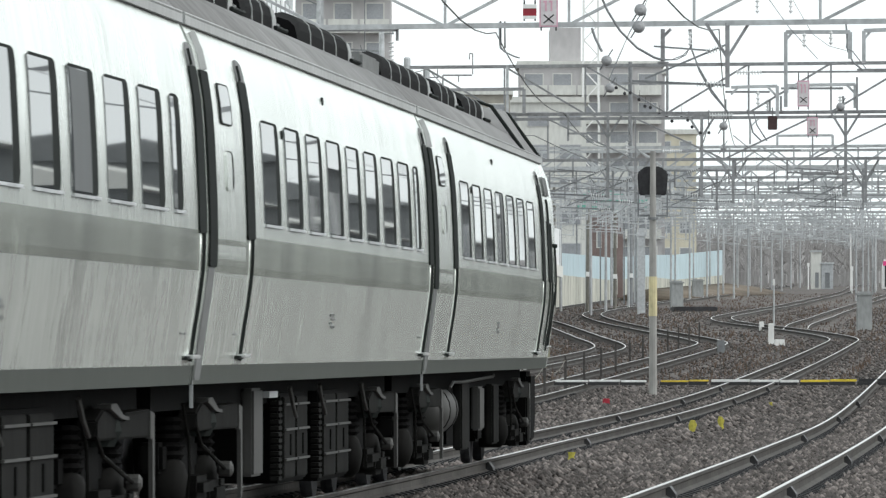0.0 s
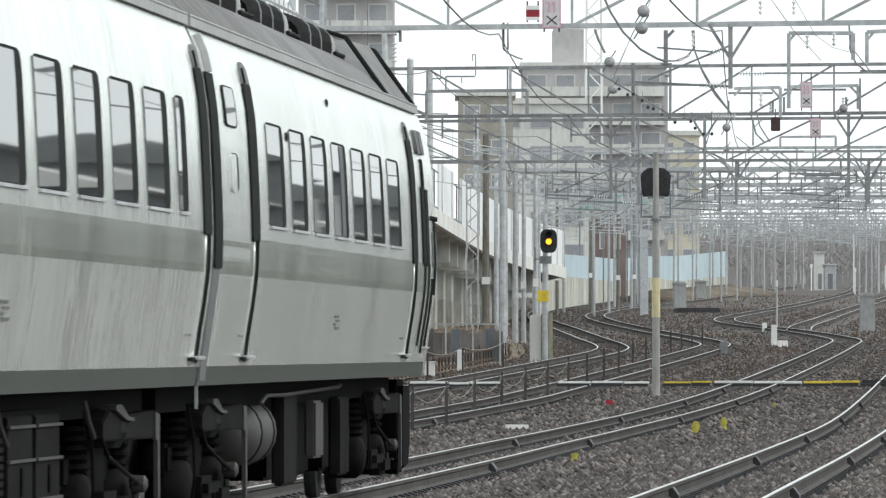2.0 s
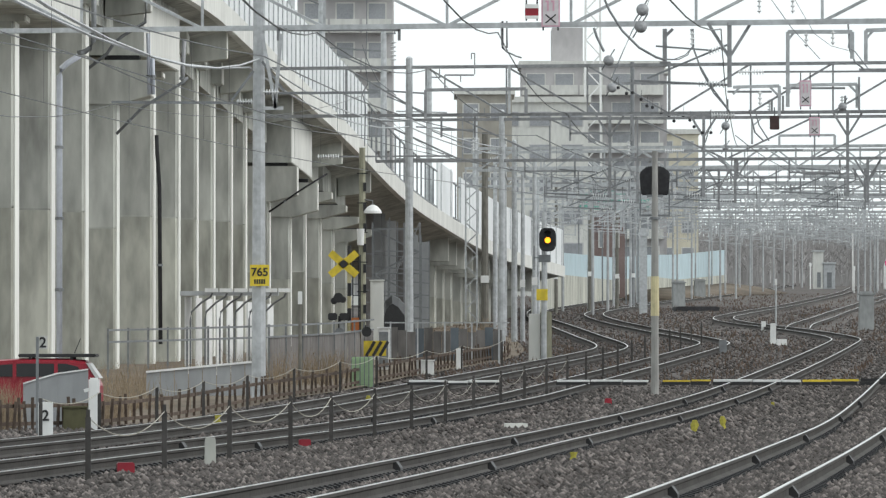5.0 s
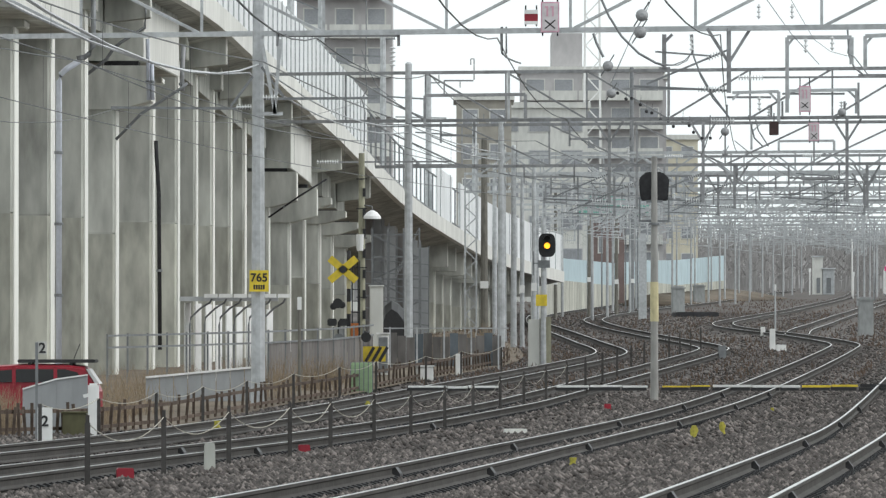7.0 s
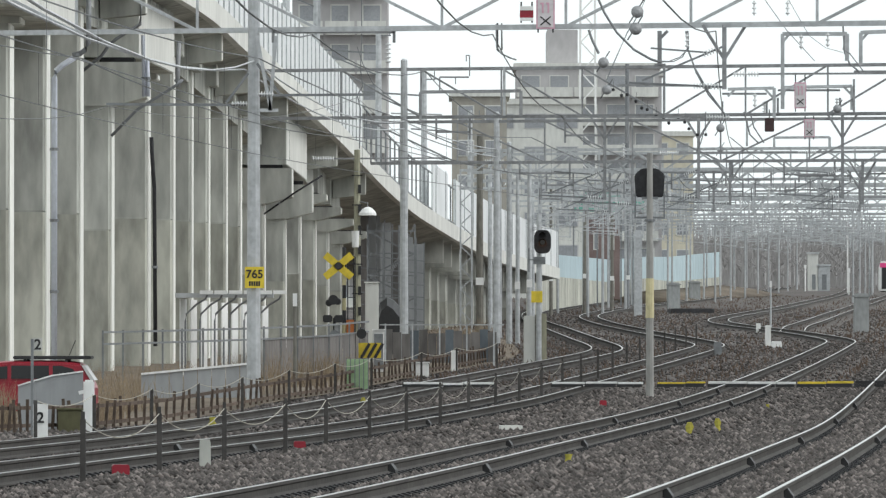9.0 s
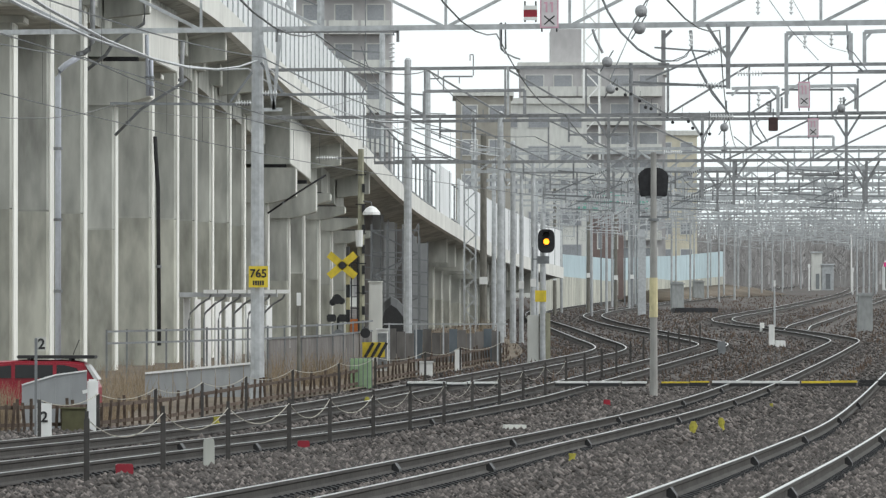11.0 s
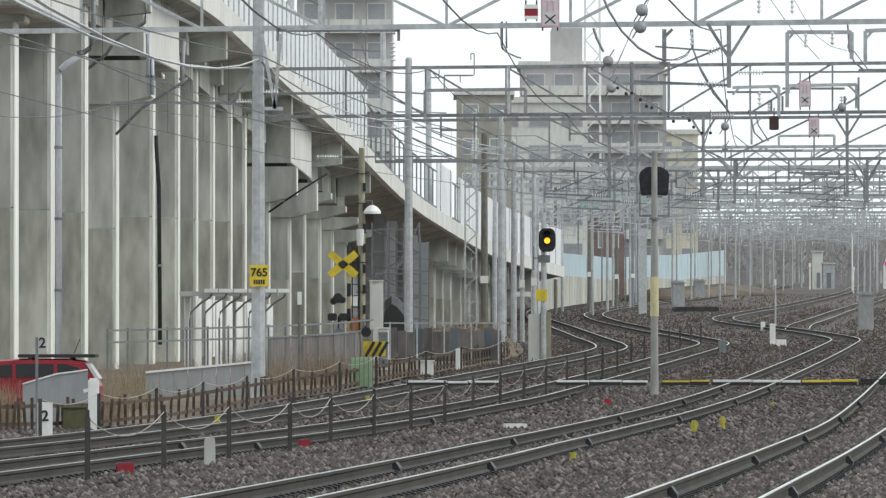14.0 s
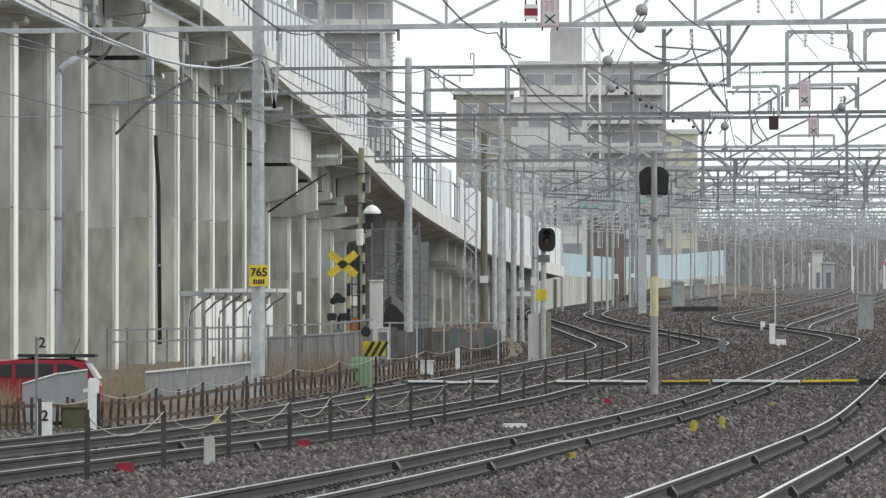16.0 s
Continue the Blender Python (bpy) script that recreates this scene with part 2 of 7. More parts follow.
LOUVRE = mat("black_louvre", (0.006, 0.006, 0.0065), 0.7, vary=0.3, bump=0.1)
UNIT_GREY = mat("grey_unit_casing", (0.16, 0.165, 0.165), 0.7, vary=0.2)
CAP_GREY = mat("pale_grey_casing", (0.36, 0.37, 0.37), 0.7, vary=0.15)
TANK = mat("dusty_grey_tank", (0.038, 0.038, 0.036), 0.6, grain=5, vary=0.25, streak=0.4)



def drips(m, share, dark):
    """Fine vertical dirt runs over a material's colour."""
    n, l = m.node_tree.nodes, m.node_tree.links
    bsdf = n["Principled BSDF"]
    old = bsdf.inputs["Base Color"].links[0].from_socket
    where, squash = n.new("ShaderNodeTexCoord"), n.new("ShaderNodeMapping")
    squash.inputs["Scale"].default_value = (0.3, 12, 1.8)
    l.new(where.outputs["Object"], squash.inputs["Vector"])
    runs, patch = n.new("ShaderNodeTexNoise"), n.new("ShaderNodeTexNoise")
    runs.inputs["Scale"].default_value, runs.inputs["Detail"].default_value = 1.6, 3
    patch.inputs["Scale"].default_value = 1.1
    l.new(squash.outputs[0], runs.inputs["Vector"])
    l.new(where.outputs["Object"], patch.inputs["Vector"])
    total = n.new("ShaderNodeMath")
    l.new(runs.outputs["Fac"], total.inputs[0])
    l.new(patch.outputs["Fac"], total.inputs[1])
    cut = n.new("ShaderNodeMapRange")
    cut.inputs["From Min"].default_value, cut.inputs["From Max"].default_value = share, share + 0.12
    cut.inputs["To Min"].default_value, cut.inputs["To Max"].default_value = 1.0, dark
    l.new(total.outputs[0], cut.inputs["Value"])
    scale = n.new("ShaderNodeVectorMath")
    scale.operation = "SCALE"
    l.new(old, scale.inputs[0])
    l.new(cut.outputs[0], scale.inputs["Scale"])
    l.new(scale.outputs[0], bsdf.inputs["Base Color"])


drips(STEEL, 1.15, 0.7)
drips(BELT_REFLECTION, 1.08, 0.7)
for dull in (UNDER, UNDER_GREY, LOUVRE, SEAL):
    dull.node_tree.nodes["Principled BSDF"].inputs["Specular IOR Level"].default_value = 0.04

# half of the body section: out from the widest point, height
SIDE = [(-0.118, 1.145), (-0.104, 1.265), (-0.072, 1.5), (-0.035, 1.72), (-0.007, 1.95), (0.0, 2.15), (-0.003, 2.33), (-0.013, 2.6), (-0.028, 2.9), (-0.045, 3.1), (-0.078, 3.3), (-0.11, 3.44), (-0.18, 3.6)]
HALF = 1.42
CURTAIN = mat("drawn_dark_curtain", (0.085, 0.092, 0.095), 0.6, grain=3, vary=0.12, bump=0, streak=0.9)
STEP_STEEL = mat("bright_step_steel", (0.62, 0.63, 0.63), 0.35, 0.7, vary=0.1, bump=0)


def side_out(z):
    for (a, p), (b, q) in zip(SIDE, SIDE[1:]):
        if p <= z <= q:
            return HALF + a + (b - a) * (z - p) / (q - p)
    return HALF + (SIDE[0][0] if z < SIDE[0][1] else SIDE[-1][0])


def side_panel(bm, y0, y1, z0, z1, out, thick, steps=6):
    """A plate that follows the curve of the train's side."""
    zs = [z0 + (z1 - z0) * k / steps for k in range(steps + 1)]
    rings = []
    for y in (y0, y1):
        rings.append([(side_out(z) + out, y, z) for z in zs] + [(side_out(z) + out - thick, y, z) for z in reversed(zs)])
    sweep(bm, rings)


def round_panel(bm, y0, y1, z0, z1, out, thick, ry, rz, rows=10):
    """A plate on the train's side with rounded corners."""
    rings = []
    for k in range(rows + 1):
        u = k / rows
        # rows crowd towards the two rounded ends
        z = z0 + (z1 - z0) * (0.5 - 0.5 * math.cos(math.pi * u))
        near = min(z - z0, z1 - z)
        inset = ry * (1 - math.sqrt(max(0.0, 1 - (1 - near / rz) ** 2))) if near < rz else 0.0
        a, b, x = y0 + inset, y1 - inset, side_out(z) + out
        rings.append([(x, a, z), (x, b, z), (x - thick, b, z), (x - thick, a, z)])
    sweep(bm, rings)


def side_line(bm, y, z0, z1, w, out=0.006, lean=0.0):
    """A thin seam down the train's side."""
    n = max(2, int((z1 - z0) / 0.12))
    tube(bm, [(side_out(z0 + (z1 - z0) * k / n) + out, y + lean * k / n, z0 + (z1 - z0) * k / n) for k in range(n + 1)], w, 6)


def build_strip(car, y0, y1, foot=1.3):
    """Dark rubber strip on the side with a pale rounded head and a thin seam below."""
    bm = BM()
    round_panel(bm, y0, y1, 2.17, 3.31, 0.016, 0.03, 0.03, 0.02)
    strip = part("rubber_strip", bm, SEAL, car)
    bm = BM()
    round_panel(bm, y0 + 0.02, y1 - 0.02, 3.2, 3.47, 0.014, 0.03, (y1 - y0) * 0.45, 0.09)
    part("strip_head", bm, UNIT_GREY, strip, "grey rounded head of the strip")
    bm = BM()
    side_line(bm, y0 + 0.1, 3.31, 3.42, 0.03, 0.018)
    part("slot", bm, SEAL, strip)
    mid = y0 + (y1 - y0) * 0.68
    bm = BM()
    side_line(bm, mid, foot, 2.18, 0.045, 0.004)
    part("seam", bm, SEAL, strip)
    for off in (-0.17, 0.17):
        bm = BM()
        side_line(bm, mid + off, foot, 2.17, 0.02, 0.0)
        part("seam_edge", bm, STEEL, strip, smooth=True)
    return strip


def build_step(car, y):
    bm = BM()
    box(bm, side_out(1.33) - 0.05, y - 0.34, 1.31, side_out(1.33) + 0.035, y - 0.02, 1.335)
    step = part("step_back", bm, SEAL, car)
    bm = BM()
    box(bm, side_out(1.33) - 0.05, y - 0.16, 1.318, side_out(1.33) + 0.06, y + 0.3, 1.345)
    part("step", bm, STEP_STEEL, step, bevel=0.006)
    for yy in (y - 0.7, y - 0.45):
        bm = BM()
        side_panel(bm, yy, yy + 0.14, 1.48, 1.495, 0.006, 0.01, 1)
        part("stud", bm, UNIT_GREY, step)


def build_bogie(car, c):
    """Bogie round c: side frame, wheels, axle boxes, and the bracket that shows before it."""
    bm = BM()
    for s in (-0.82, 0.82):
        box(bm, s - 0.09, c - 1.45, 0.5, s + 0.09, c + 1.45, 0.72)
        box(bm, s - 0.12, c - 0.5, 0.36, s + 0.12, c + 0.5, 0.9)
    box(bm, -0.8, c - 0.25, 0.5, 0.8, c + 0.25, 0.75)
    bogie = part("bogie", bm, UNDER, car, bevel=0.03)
    for yy in (c - 1.05, c + 1.05):
        for s in (-0.565, 0.565):
            bm = BM()
            lathe(bm, (s, yy, 0.43), [(-0.06, 0.16), (-0.055, 0.38), (0.0, 0.405), (0.055, 0.4), (0.06, 0.2)], "x", 28)
            part("wheel", bm, DARK_STEEL, bogie)
        bm = BM()
        lathe(bm, (0.72, yy, 0.42), [(0, 0.2), (0.24, 0.2), (0.3, 0.15), (0.33, 0.06)], "x", 16)
        part("axle_box", bm, UNDER_GREY, bogie, smooth=True)
        bm = BM()
        lathe(bm, (0.9, yy, 0.6), [(k * 0.03, 0.13 if k % 2 else 0.1) for k in range(11)], "z")
        part("spring", bm, UNDER, bogie)
    bm = BM()
    lathe(bm, (0.85, c, 0.75), [(0, 0.25), (0.1, 0.3), (0.22, 0.27)], "z")
    part("air_spring", bm, SEAL, bogie)
    # hooded bracket with a leg
    bm = BM()
    hood = [(-1.1, 0.8), (-1.1, 0.93), (-0.75, 1.0), (-0.35, 0.985), (0.0, 0.925), (0.4, 0.925), (0.55, 0.965), (1.95, 0.98), (2.05, 0.95), (2.05, 0.79)]
    sweep(bm, [[(x, c + y, z) for y, z in hood] for x in (0.98, 1.12)])
    bracket = part("bracket", bm, UNDER_GREY, bogie, bevel=0.012)
    bm = BM()
    sweep(bm, [[(x, c + y, z) for y, z in ((-0.6, 1.03), (-0.3, 1.035), (0.1, 0.955), (0.42, 0.94), (0.42, 0.92), (0.0, 0.93), (-0.6, 1.0))] for x in (1.06, 1.15)])
    part("hood_plate", bm, TANK, bracket)
    bm = BM()
    sweep(bm, [[(x, c + y, z) for y, z in ((1.85, 0.97), (2.1, 0.95), (2.12, 0.3), (2.0, 0.26), (1.98, 0.78), (1.85, 0.78))] for x in (1.1, 1.13)])
    part("leg", bm, TANK, bracket)
    bm = BM()
    tube(bm, [(1.12, c - 1.2, 0.84), (1.12, c - 0.8, 0.7), (1.12, c + 0.2, 0.58), (1.12, c + 0.9, 0.5)], 0.03, 6)
    damper = part("damper", bm, UNDER_GREY, bogie)
    bm = BM()
    lathe(bm, (1.12, c + 0.9, 0.5), [(-0.06, 0.03), (-0.04, 0.06), (0.04, 0.06), (0.06, 0.03)], "x", 10)
    part("damper_eye", bm, TANK, damper)
    for y0, y1, z0, z1 in ((-0.5, 0.3, 0.3, 0.47), (0.45, 1.15, 0.22, 0.42), (1.25, 1.6, 0.3, 0.42)):
        bm = BM()
        box(bm, 0.9, c + y0, z0, 1.1, c + y1, z1)
        part("brake_unit", bm, UNDER_GREY, bogie, bevel=0.05)
    bm = BM()
    tube(bm, [(1.1, c - 1.9, 1.0), (1.13, c - 1.75, 0.75), (1.13, c - 1.7, 0.5), (1.1, c - 1.6, 0.33)], 0.028, 6)
    part("hose", bm, UNDER_GREY, bogie)


def build_equipment(car, y0, y1, low, columns):
    """A ribbed box hung below the floor, with a comb of louvres on its end."""
    bm = BM()
    box(bm, -1.1, y0, low, 1.1, y1, 1.03)
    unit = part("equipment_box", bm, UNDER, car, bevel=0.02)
    w = (y1 - y0 - 0.1) / columns
    for k in range(columns):
        a, b = y0 + 0.08 + w * k, y0 + w * (k + 1) - 0.08
        bm = BM()
        box(bm, 1.1, a, low + 0.04, 1.13, b, 1.0)
        cover = part("cover", bm, UNDER_GREY, unit, bevel=0.008)
        for z in (0.49, 0.73, 0.93):
            bm = BM()
            box(bm, 1.13, a - 0.02, z, 1.15, b + 0.02, z + 0.018)
            part("rib", bm, TANK, cover)
        bm = BM()
        side = a + (b - a) * 0.5
        box(bm, 1.13, side, 0.53, 1.142, side + 0.08, 0.7)
        part("catch", bm, UNDER, cover)
    for k in range(13):
        bm = BM()
        z = low + 0.03 + 0.05 * k
        box(bm, 1.05, y0 - 0.3, z, 1.12, y0 - 0.02, z + 0.03)
        part("louvre", bm, UNDER_GREY, unit)


def build_car(length, end_car, veiled):
    """A railway car along y from 0 (nearer end) to its length; the side at +x is the one that shows."""
    car = thing("train_car", "silver stainless-steel limited express train car with dark tinted windows" if not end_car
                else "silver stainless-steel end car of the train with sloping roof cowl", "train car", group="train cars")
    gap = 0.06
    bm = BM()
    ring = [(HALF + o, z) for o, z in SIDE]
    ring = [(x, z) for x, z in ring] + [(-x, z) for x, z in reversed(ring)]
    ys = [gap, length - gap] if not end_car else [gap, 20.2, 20.8, 21.2, 21.45, 21.6]
    pinch = {20.8: 0.997, 21.2: 0.985, 21.45: 0.955, 21.6: 0.88} if end_car else {}
    sweep(bm, [[(x * pinch.get(y, 1), y, z) for x, z in ring] for y in ys])
    part("body", bm, STEEL, car, smooth=True).data.set_sharp_from_angle(angle=0.7)
    yend = 20.6 if end_car else length - gap
    bm = BM()
    side_panel(bm, gap, yend, 1.14, 1.272, 0.006, 0.02, 2)
    part("lower_band", bm, STRIPE, car)
    # dark reflection along the belt, painted as a band
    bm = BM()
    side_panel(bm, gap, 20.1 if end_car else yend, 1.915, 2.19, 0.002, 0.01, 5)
    part("belt_band", bm, BELT_REFLECTION, car)
    # roof
    bm = BM()
    arc = [(1.235, 3.59), (1.245, 3.66), (1.2, 3.72), (1.05, 3.88), (0.8, 4.03), (0.55, 4.1), (0.25, 4.14), (0, 4.15)]
    arc = arc + [(-x, z) for x, z in reversed(arc[:-1])]
    sweep(bm, [[(x, y, z) for x, z in arc] for y in (gap, yend)])
    part("roof", bm, ROOF, car, smooth=True)
    bm = BM()
    bar(bm, (1.245, gap, 3.64), (1.245, yend, 3.64), 0.04, 0.06)
    gutter = part("gutter", bm, CAP_GREY, car)
    bm = BM()
    tube(bm, [(1.255, gap, 3.683), (1.255, yend, 3.683)], 0.022, 6)
    part("gutter_lip", bm, CAP_GREY, gutter)
    # windows: glass set near the leading edge of a dark rounded frame
    n = 7 if end_car else 9
    for k in range(n):
        y = 4.2 + (1.87 if end_car else 1.85) * k
        w = 1.34 if end_car or k < 8 else 0.6
        bm = BM()
        round_panel(bm, y, y + w, 2.3, 3.072, 0.003, 0.02, 0.14, 0.05)
        frame_ob = part("window", bm, SEAL, car)
        bm = BM()
        lean, twist = 0.012 + 0.006 * math.sin(7.1 * k + 2.0 * end_car), 0.004 * math.sin(4.3 * k + 1.0)
        zs = [2.31 + 0.074 * q for q in range(11)]
        sweep(bm, [[(side_out(z) + 0.007 + twist * e + lean * 0.3 * (z - 2.31), yy, z) for z in zs] + [(side_out(z) - 0.004, yy, z) for z in reversed(zs)]
                   for yy, e in ((y - 0.015, -0.5), (y + w - 0.38, 0.5))])
        part("pane", bm, TRAIN_GLASS, frame_ob, smooth=True).data.set_sharp_from_angle(angle=0.6)
        if k in veiled:
            a = y + (0.06 if k == 5 else 0.62)
            bm = BM()
            side_panel(bm, a, y + w - 0.4, 2.32, 3.045, 0.014, 0.008, 8)
            part("curtain", bm, CURTAIN, frame_ob, "drawn dark curtain")
        bm = BM()
        bar(bm, (side_out(2.3) + 0.008, y, 2.292), (side_out(2.3) + 0.008, y + w, 2.292), 0.022, 0.02)
        part("sill", bm, GALV, frame_ob)
    # passenger door between two strips at the nearer end, crew door at the cab
    bm = BM()
    side_panel(bm, 0.68, 2.74, 1.27, 3.42, 0.003, 0.02, 14)
    door = part("door", bm, STEEL, car)
    bm = BM()
    round_panel(bm, 1.16, 1.98, 2.955, 3.245, 0.014, 0.02, 0.12, 0.04)
    pane_frame = part("door_pane_frame", bm, SEAL, door)
    bm = BM()
    round_panel(bm, 1.22, 1.9, 2.966, 3.234, 0.017, 0.02, 0.1, 0.04)
    part("door_pane", bm, TRAIN_GLASS, pane_frame)
    bm = BM()
    round_panel(bm, 1.42, 1.94, 2.5, 2.775, 0.01, 0.02, 0.18, 0.06)
    recess = part("handle_recess", bm, SEAL, door)
    bm = BM()
    round_panel(bm, 1.41, 1.77, 2.495, 2.765, 0.014, 0.02, 0.06, 0.04)
    part("recess_back", bm, STEEL, recess)
    bm = BM()
    round_panel(bm, 0.14, 0.56, 1.17, 3.3, 0.01, 0.03, 0.02, 0.02)
    joint = part("end_fairing", bm, UNIT_GREY, car, "grey fairing at the car's joint")
    bm = BM()
    round_panel(bm, 0.12, 0.62, 1.95, 3.3, 0.018, 0.03, 0.02, 0.02)
    part("rubber_strip", bm, SEAL, joint)
    bm = BM()
    side_line(bm, 0.36, 3.3, 3.56, 0.09, 0.004)
    part("strip_head", bm, CAP_GREY, joint)
    build_strip(car, 2.8, 3.36)
    build_step(car, 3.2)
    if end_car:
        build_strip(car, 17.95, 18.5)
        build_step(car, 18.1)
        for y0, y1, z0, z1 in ((19.2, 19.52, 2.17, 2.9), (19.62, 19.95, 2.17, 2.88), (19.42, 19.6, 2.88, 3.16)):
            bm = BM()
            round_panel(bm, y0, y1, z0, z1, 0.016, 0.03, 0.04, 0.02)
            part("cab_strip", bm, SEAL, car)
        for y, z0, z1 in ((19.45, 1.42, 2.18), (19.95, 1.35, 2.18), (20.35, 1.4, 2.05), (20.65, 1.9, 2.6)):
            bm = BM()
            side_line(bm, y, z0, z1, 0.035, 0.004)
            part("cab_seam", bm, SEAL, car)
        for y0, y1 in ((19.05, 19.35), (19.5, 19.85)):
            bm = BM()
            round_panel(bm, y0, y1, 3.2, 3.42, 0.03, 0.05, 0.06, 0.04)
            part("marker_lamp", bm, UNIT_GREY, car, "grey marker lamp housing")
        bm = BM()
        round_panel(bm, 20.42, 21.0, 2.16, 2.5, 0.004, 0.03, 0.06, 0.04)
        part("side_hatch", bm, STRIPE, car, "dark green-grey hatch by the cab")
        for k in range(4):
            bm = BM()
            lathe(bm, (side_out(2.6) - 0.02, 20.3 + 0.22 * k, 2.62), [(0, 0.025), (0.04, 0.022)], "x", 8)
            part("bolt", bm, SEAL, car)
        bm = BM()
        box(bm, side_out(1.42) - 0.06, 20.1, 1.395, side_out(1.42) + 0.02, 20.9, 1.41)
        part("cab_step", bm, STEP_STEEL, car)
    else:
        build_strip(car, 20.5, 20.96)
        build_step(car, 20.72)
    # car ends: gangway bellows
    bm = BM()
    box(bm, -0.75, -0.3, 1.15, 0.75, gap, 3.3)
    part("gangway", bm, SEAL, car)
    bm = BM()
    bar(bm, (1.3, 0.12, 0.98), (1.3, 0.12, 1.27), 0.022, 0.02)
    part("jumper_rod", bm, GALV, car)
    # side lamps and marks
    for y, z in ((5.85, 3.0), (10.05, 3.385)):
        bm = BM()
        lathe(bm, (side_out(z) - 0.02, y, z), [(0, 0.036), (0.03, 0.034), (0.036, 0.018)], "x")
        part("side_lamp", bm, SEAL, car)
    for y0, y1, z0, z1 in ((10.25, 10.6, 1.645, 1.665), (10.4, 10.7, 1.615, 1.63), (10.3, 10.5, 1.58, 1.6), (10.45, 10.75, 1.55, 1.57)):
        bm = BM()
        side_panel(bm, y0, y1, z0, z1, 0.008, 0.008, 1)
        part("mark", bm, UNIT_GREY, car)
    # roof units
    units = ((4.6, 3.2), (8.9, 2.6), (13.8, 5.2)) if not end_car else ((1.8, 6.3), (9.1, 3.1), (13.6, 3.2))
    section = [(0.78, 3.98), (0.78, 4.13), (0.76, 4.21), (0.71, 4.26), (0.62, 4.29), (0.56, 4.28), (0.48, 4.23), (0.44, 4.16), (0.43, 3.98)]
    for y, w in units:
        bays = 5 if w > 6 else 4 if w > 4 else 3
        bm = BM()
        sweep(bm, [[(x, yy, z - drop) for x, z in section] for yy, drop in ((y, 0.06), (y + 0.35, 0.0), (y + w, 0.0))])
        unit = part("air_conditioner", bm, LOUVRE, car)
        for k in range(1, bays):
            bm = BM()
            yy = y + w * k / bays
            sweep(bm, [[(x * 1.008, yyy, z + 0.006) for x, z in section] for yyy in (yy - 0.02, yy + 0.02)])
            part("separator", bm, CAP_GREY, unit)
        bm = BM()
        sweep(bm, [[(0.6 + (x - 0.6) * k, yy, 3.98 + (z - 3.98) * h) for x, z in section] for yy, k, h in ((y + w + 0.01, 1.03, 1.03), (y + w + 0.4, 1.0, 0.97), (y + w + 0.6, 0.9, 0.7))])
        part("end_cap", bm, CAP_GREY, unit)
        bm = BM()
        box(bm, 0.5, y + w + 0.65, 3.98, 0.79, y + w + 0.95, 4.11)
        part("junction_box", bm, UNIT_GREY, unit, bevel=0.03)
        bm = BM()
        tube(bm, [(0.8, y + w + 0.1, 4.05), (0.83, y + w + 0.6, 4.04), (0.8, y + w + 1.1, 4.06)], 0.04, 6)
        part("cable", bm, SEAL, unit)
    bm = BM()
    box(bm, 0.35, -0.45, 4.0, 0.78, 1.6, 4.19)
    part("roof_box", bm, UNIT_GREY, car, bevel=0.03)
    if end_car:
        bm = BM()
        sec = []
        for y, top, half in ((17.4, 4.0, 0.8), (18.0, 4.22, 0.83), (20.2, 4.28, 0.84), (20.8, 4.24, 0.82)):
            sec.append([(1.24, y - 0.3, 3.66), (half, y, top - 0.04), (half - 0.15, y, top), (0.15 - half, y, top), (-half, y, top - 0.04), (-1.24, y - 0.3, 3.66)])
        sweep(bm, sec)
        part("roof_cowl", bm, ROOF, car)
        for y in (17.6, 20.75):
            bm = BM()
            tube(bm, [(1.235, y - 0.3, 3.69), (0.84, y, 4.22), (0.68, y, 4.27), (-0.68, y, 4.27)], 0.045, 6)
            part("cowl_seam", bm, SEAL, car)
        bm = BM()
        sweep(bm, [[(x * k, y, z) for x, z in ((1.2, 3.56), (1.2, 3.68), (0.8, 3.74), (-0.8, 3.74), (-1.2, 3.68), (-1.2, 3.56))] for y, k in ((20.55, 1.0), (21.3, 0.98), (21.5, 0.93))])
        part("brow", bm, STEEL, car, bevel=0.03)
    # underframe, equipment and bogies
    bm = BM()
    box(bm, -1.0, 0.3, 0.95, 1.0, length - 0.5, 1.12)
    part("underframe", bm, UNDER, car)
    build_bogie(car, 3.35)
    build_bogie(car, 18.35)
    if not end_car:
        bm = BM()
        box(bm, 1.0, 6.65, 0.4, 1.1, 7.4, 1.08)
        part("hanger", bm, TANK, car, bevel=0.02)
        build_equipment(car, 8.8, 11.1, 0.31, 2)
        build_equipment(car, 12.4, 15.1, 0.27, 2)
        bm = BM()
        box(bm, 1.08, 7.6, 1.0, 1.13, 8.3, 1.05)
        part("terminal", bm, GALV, car)
        for y in (9.0, 11.7, 15.9):
            bm = BM()
            tube(bm, [(1.16, y, 1.08), (1.17, y + 0.15, 0.95), (1.17, y + 0.45, 0.84)], 0.035, 6)
            part("air_hose", bm, TANK, car)
    else:
        bm = BM()
        lathe(bm, (0.83, 6.5, 0.74), [(0, 0.12), (0.08, 0.22), (0.25, 0.27), (1.65, 0.27), (1.82, 0.22), (1.9, 0.12)], "y", 20)
        tank = part("air_tank", bm, TANK, car, smooth=True)
        for y in (6.9, 7.9):
            bm = BM()
            lathe(bm, (0.83, y, 0.74), [(0, 0.278), (0.06, 0.278)], "y", 20)
            part("tank_strap", bm, UNDER_GREY, tank)
        for y, w, z0, z1, m in ((8.75, 1.15, 0.3, 1.04, UNDER_GREY), (11.6, 0.75, 0.48, 0.96, TANK), (13.95, 0.95, 0.3, 0.98, UNDER_GREY)):
            bm = BM()
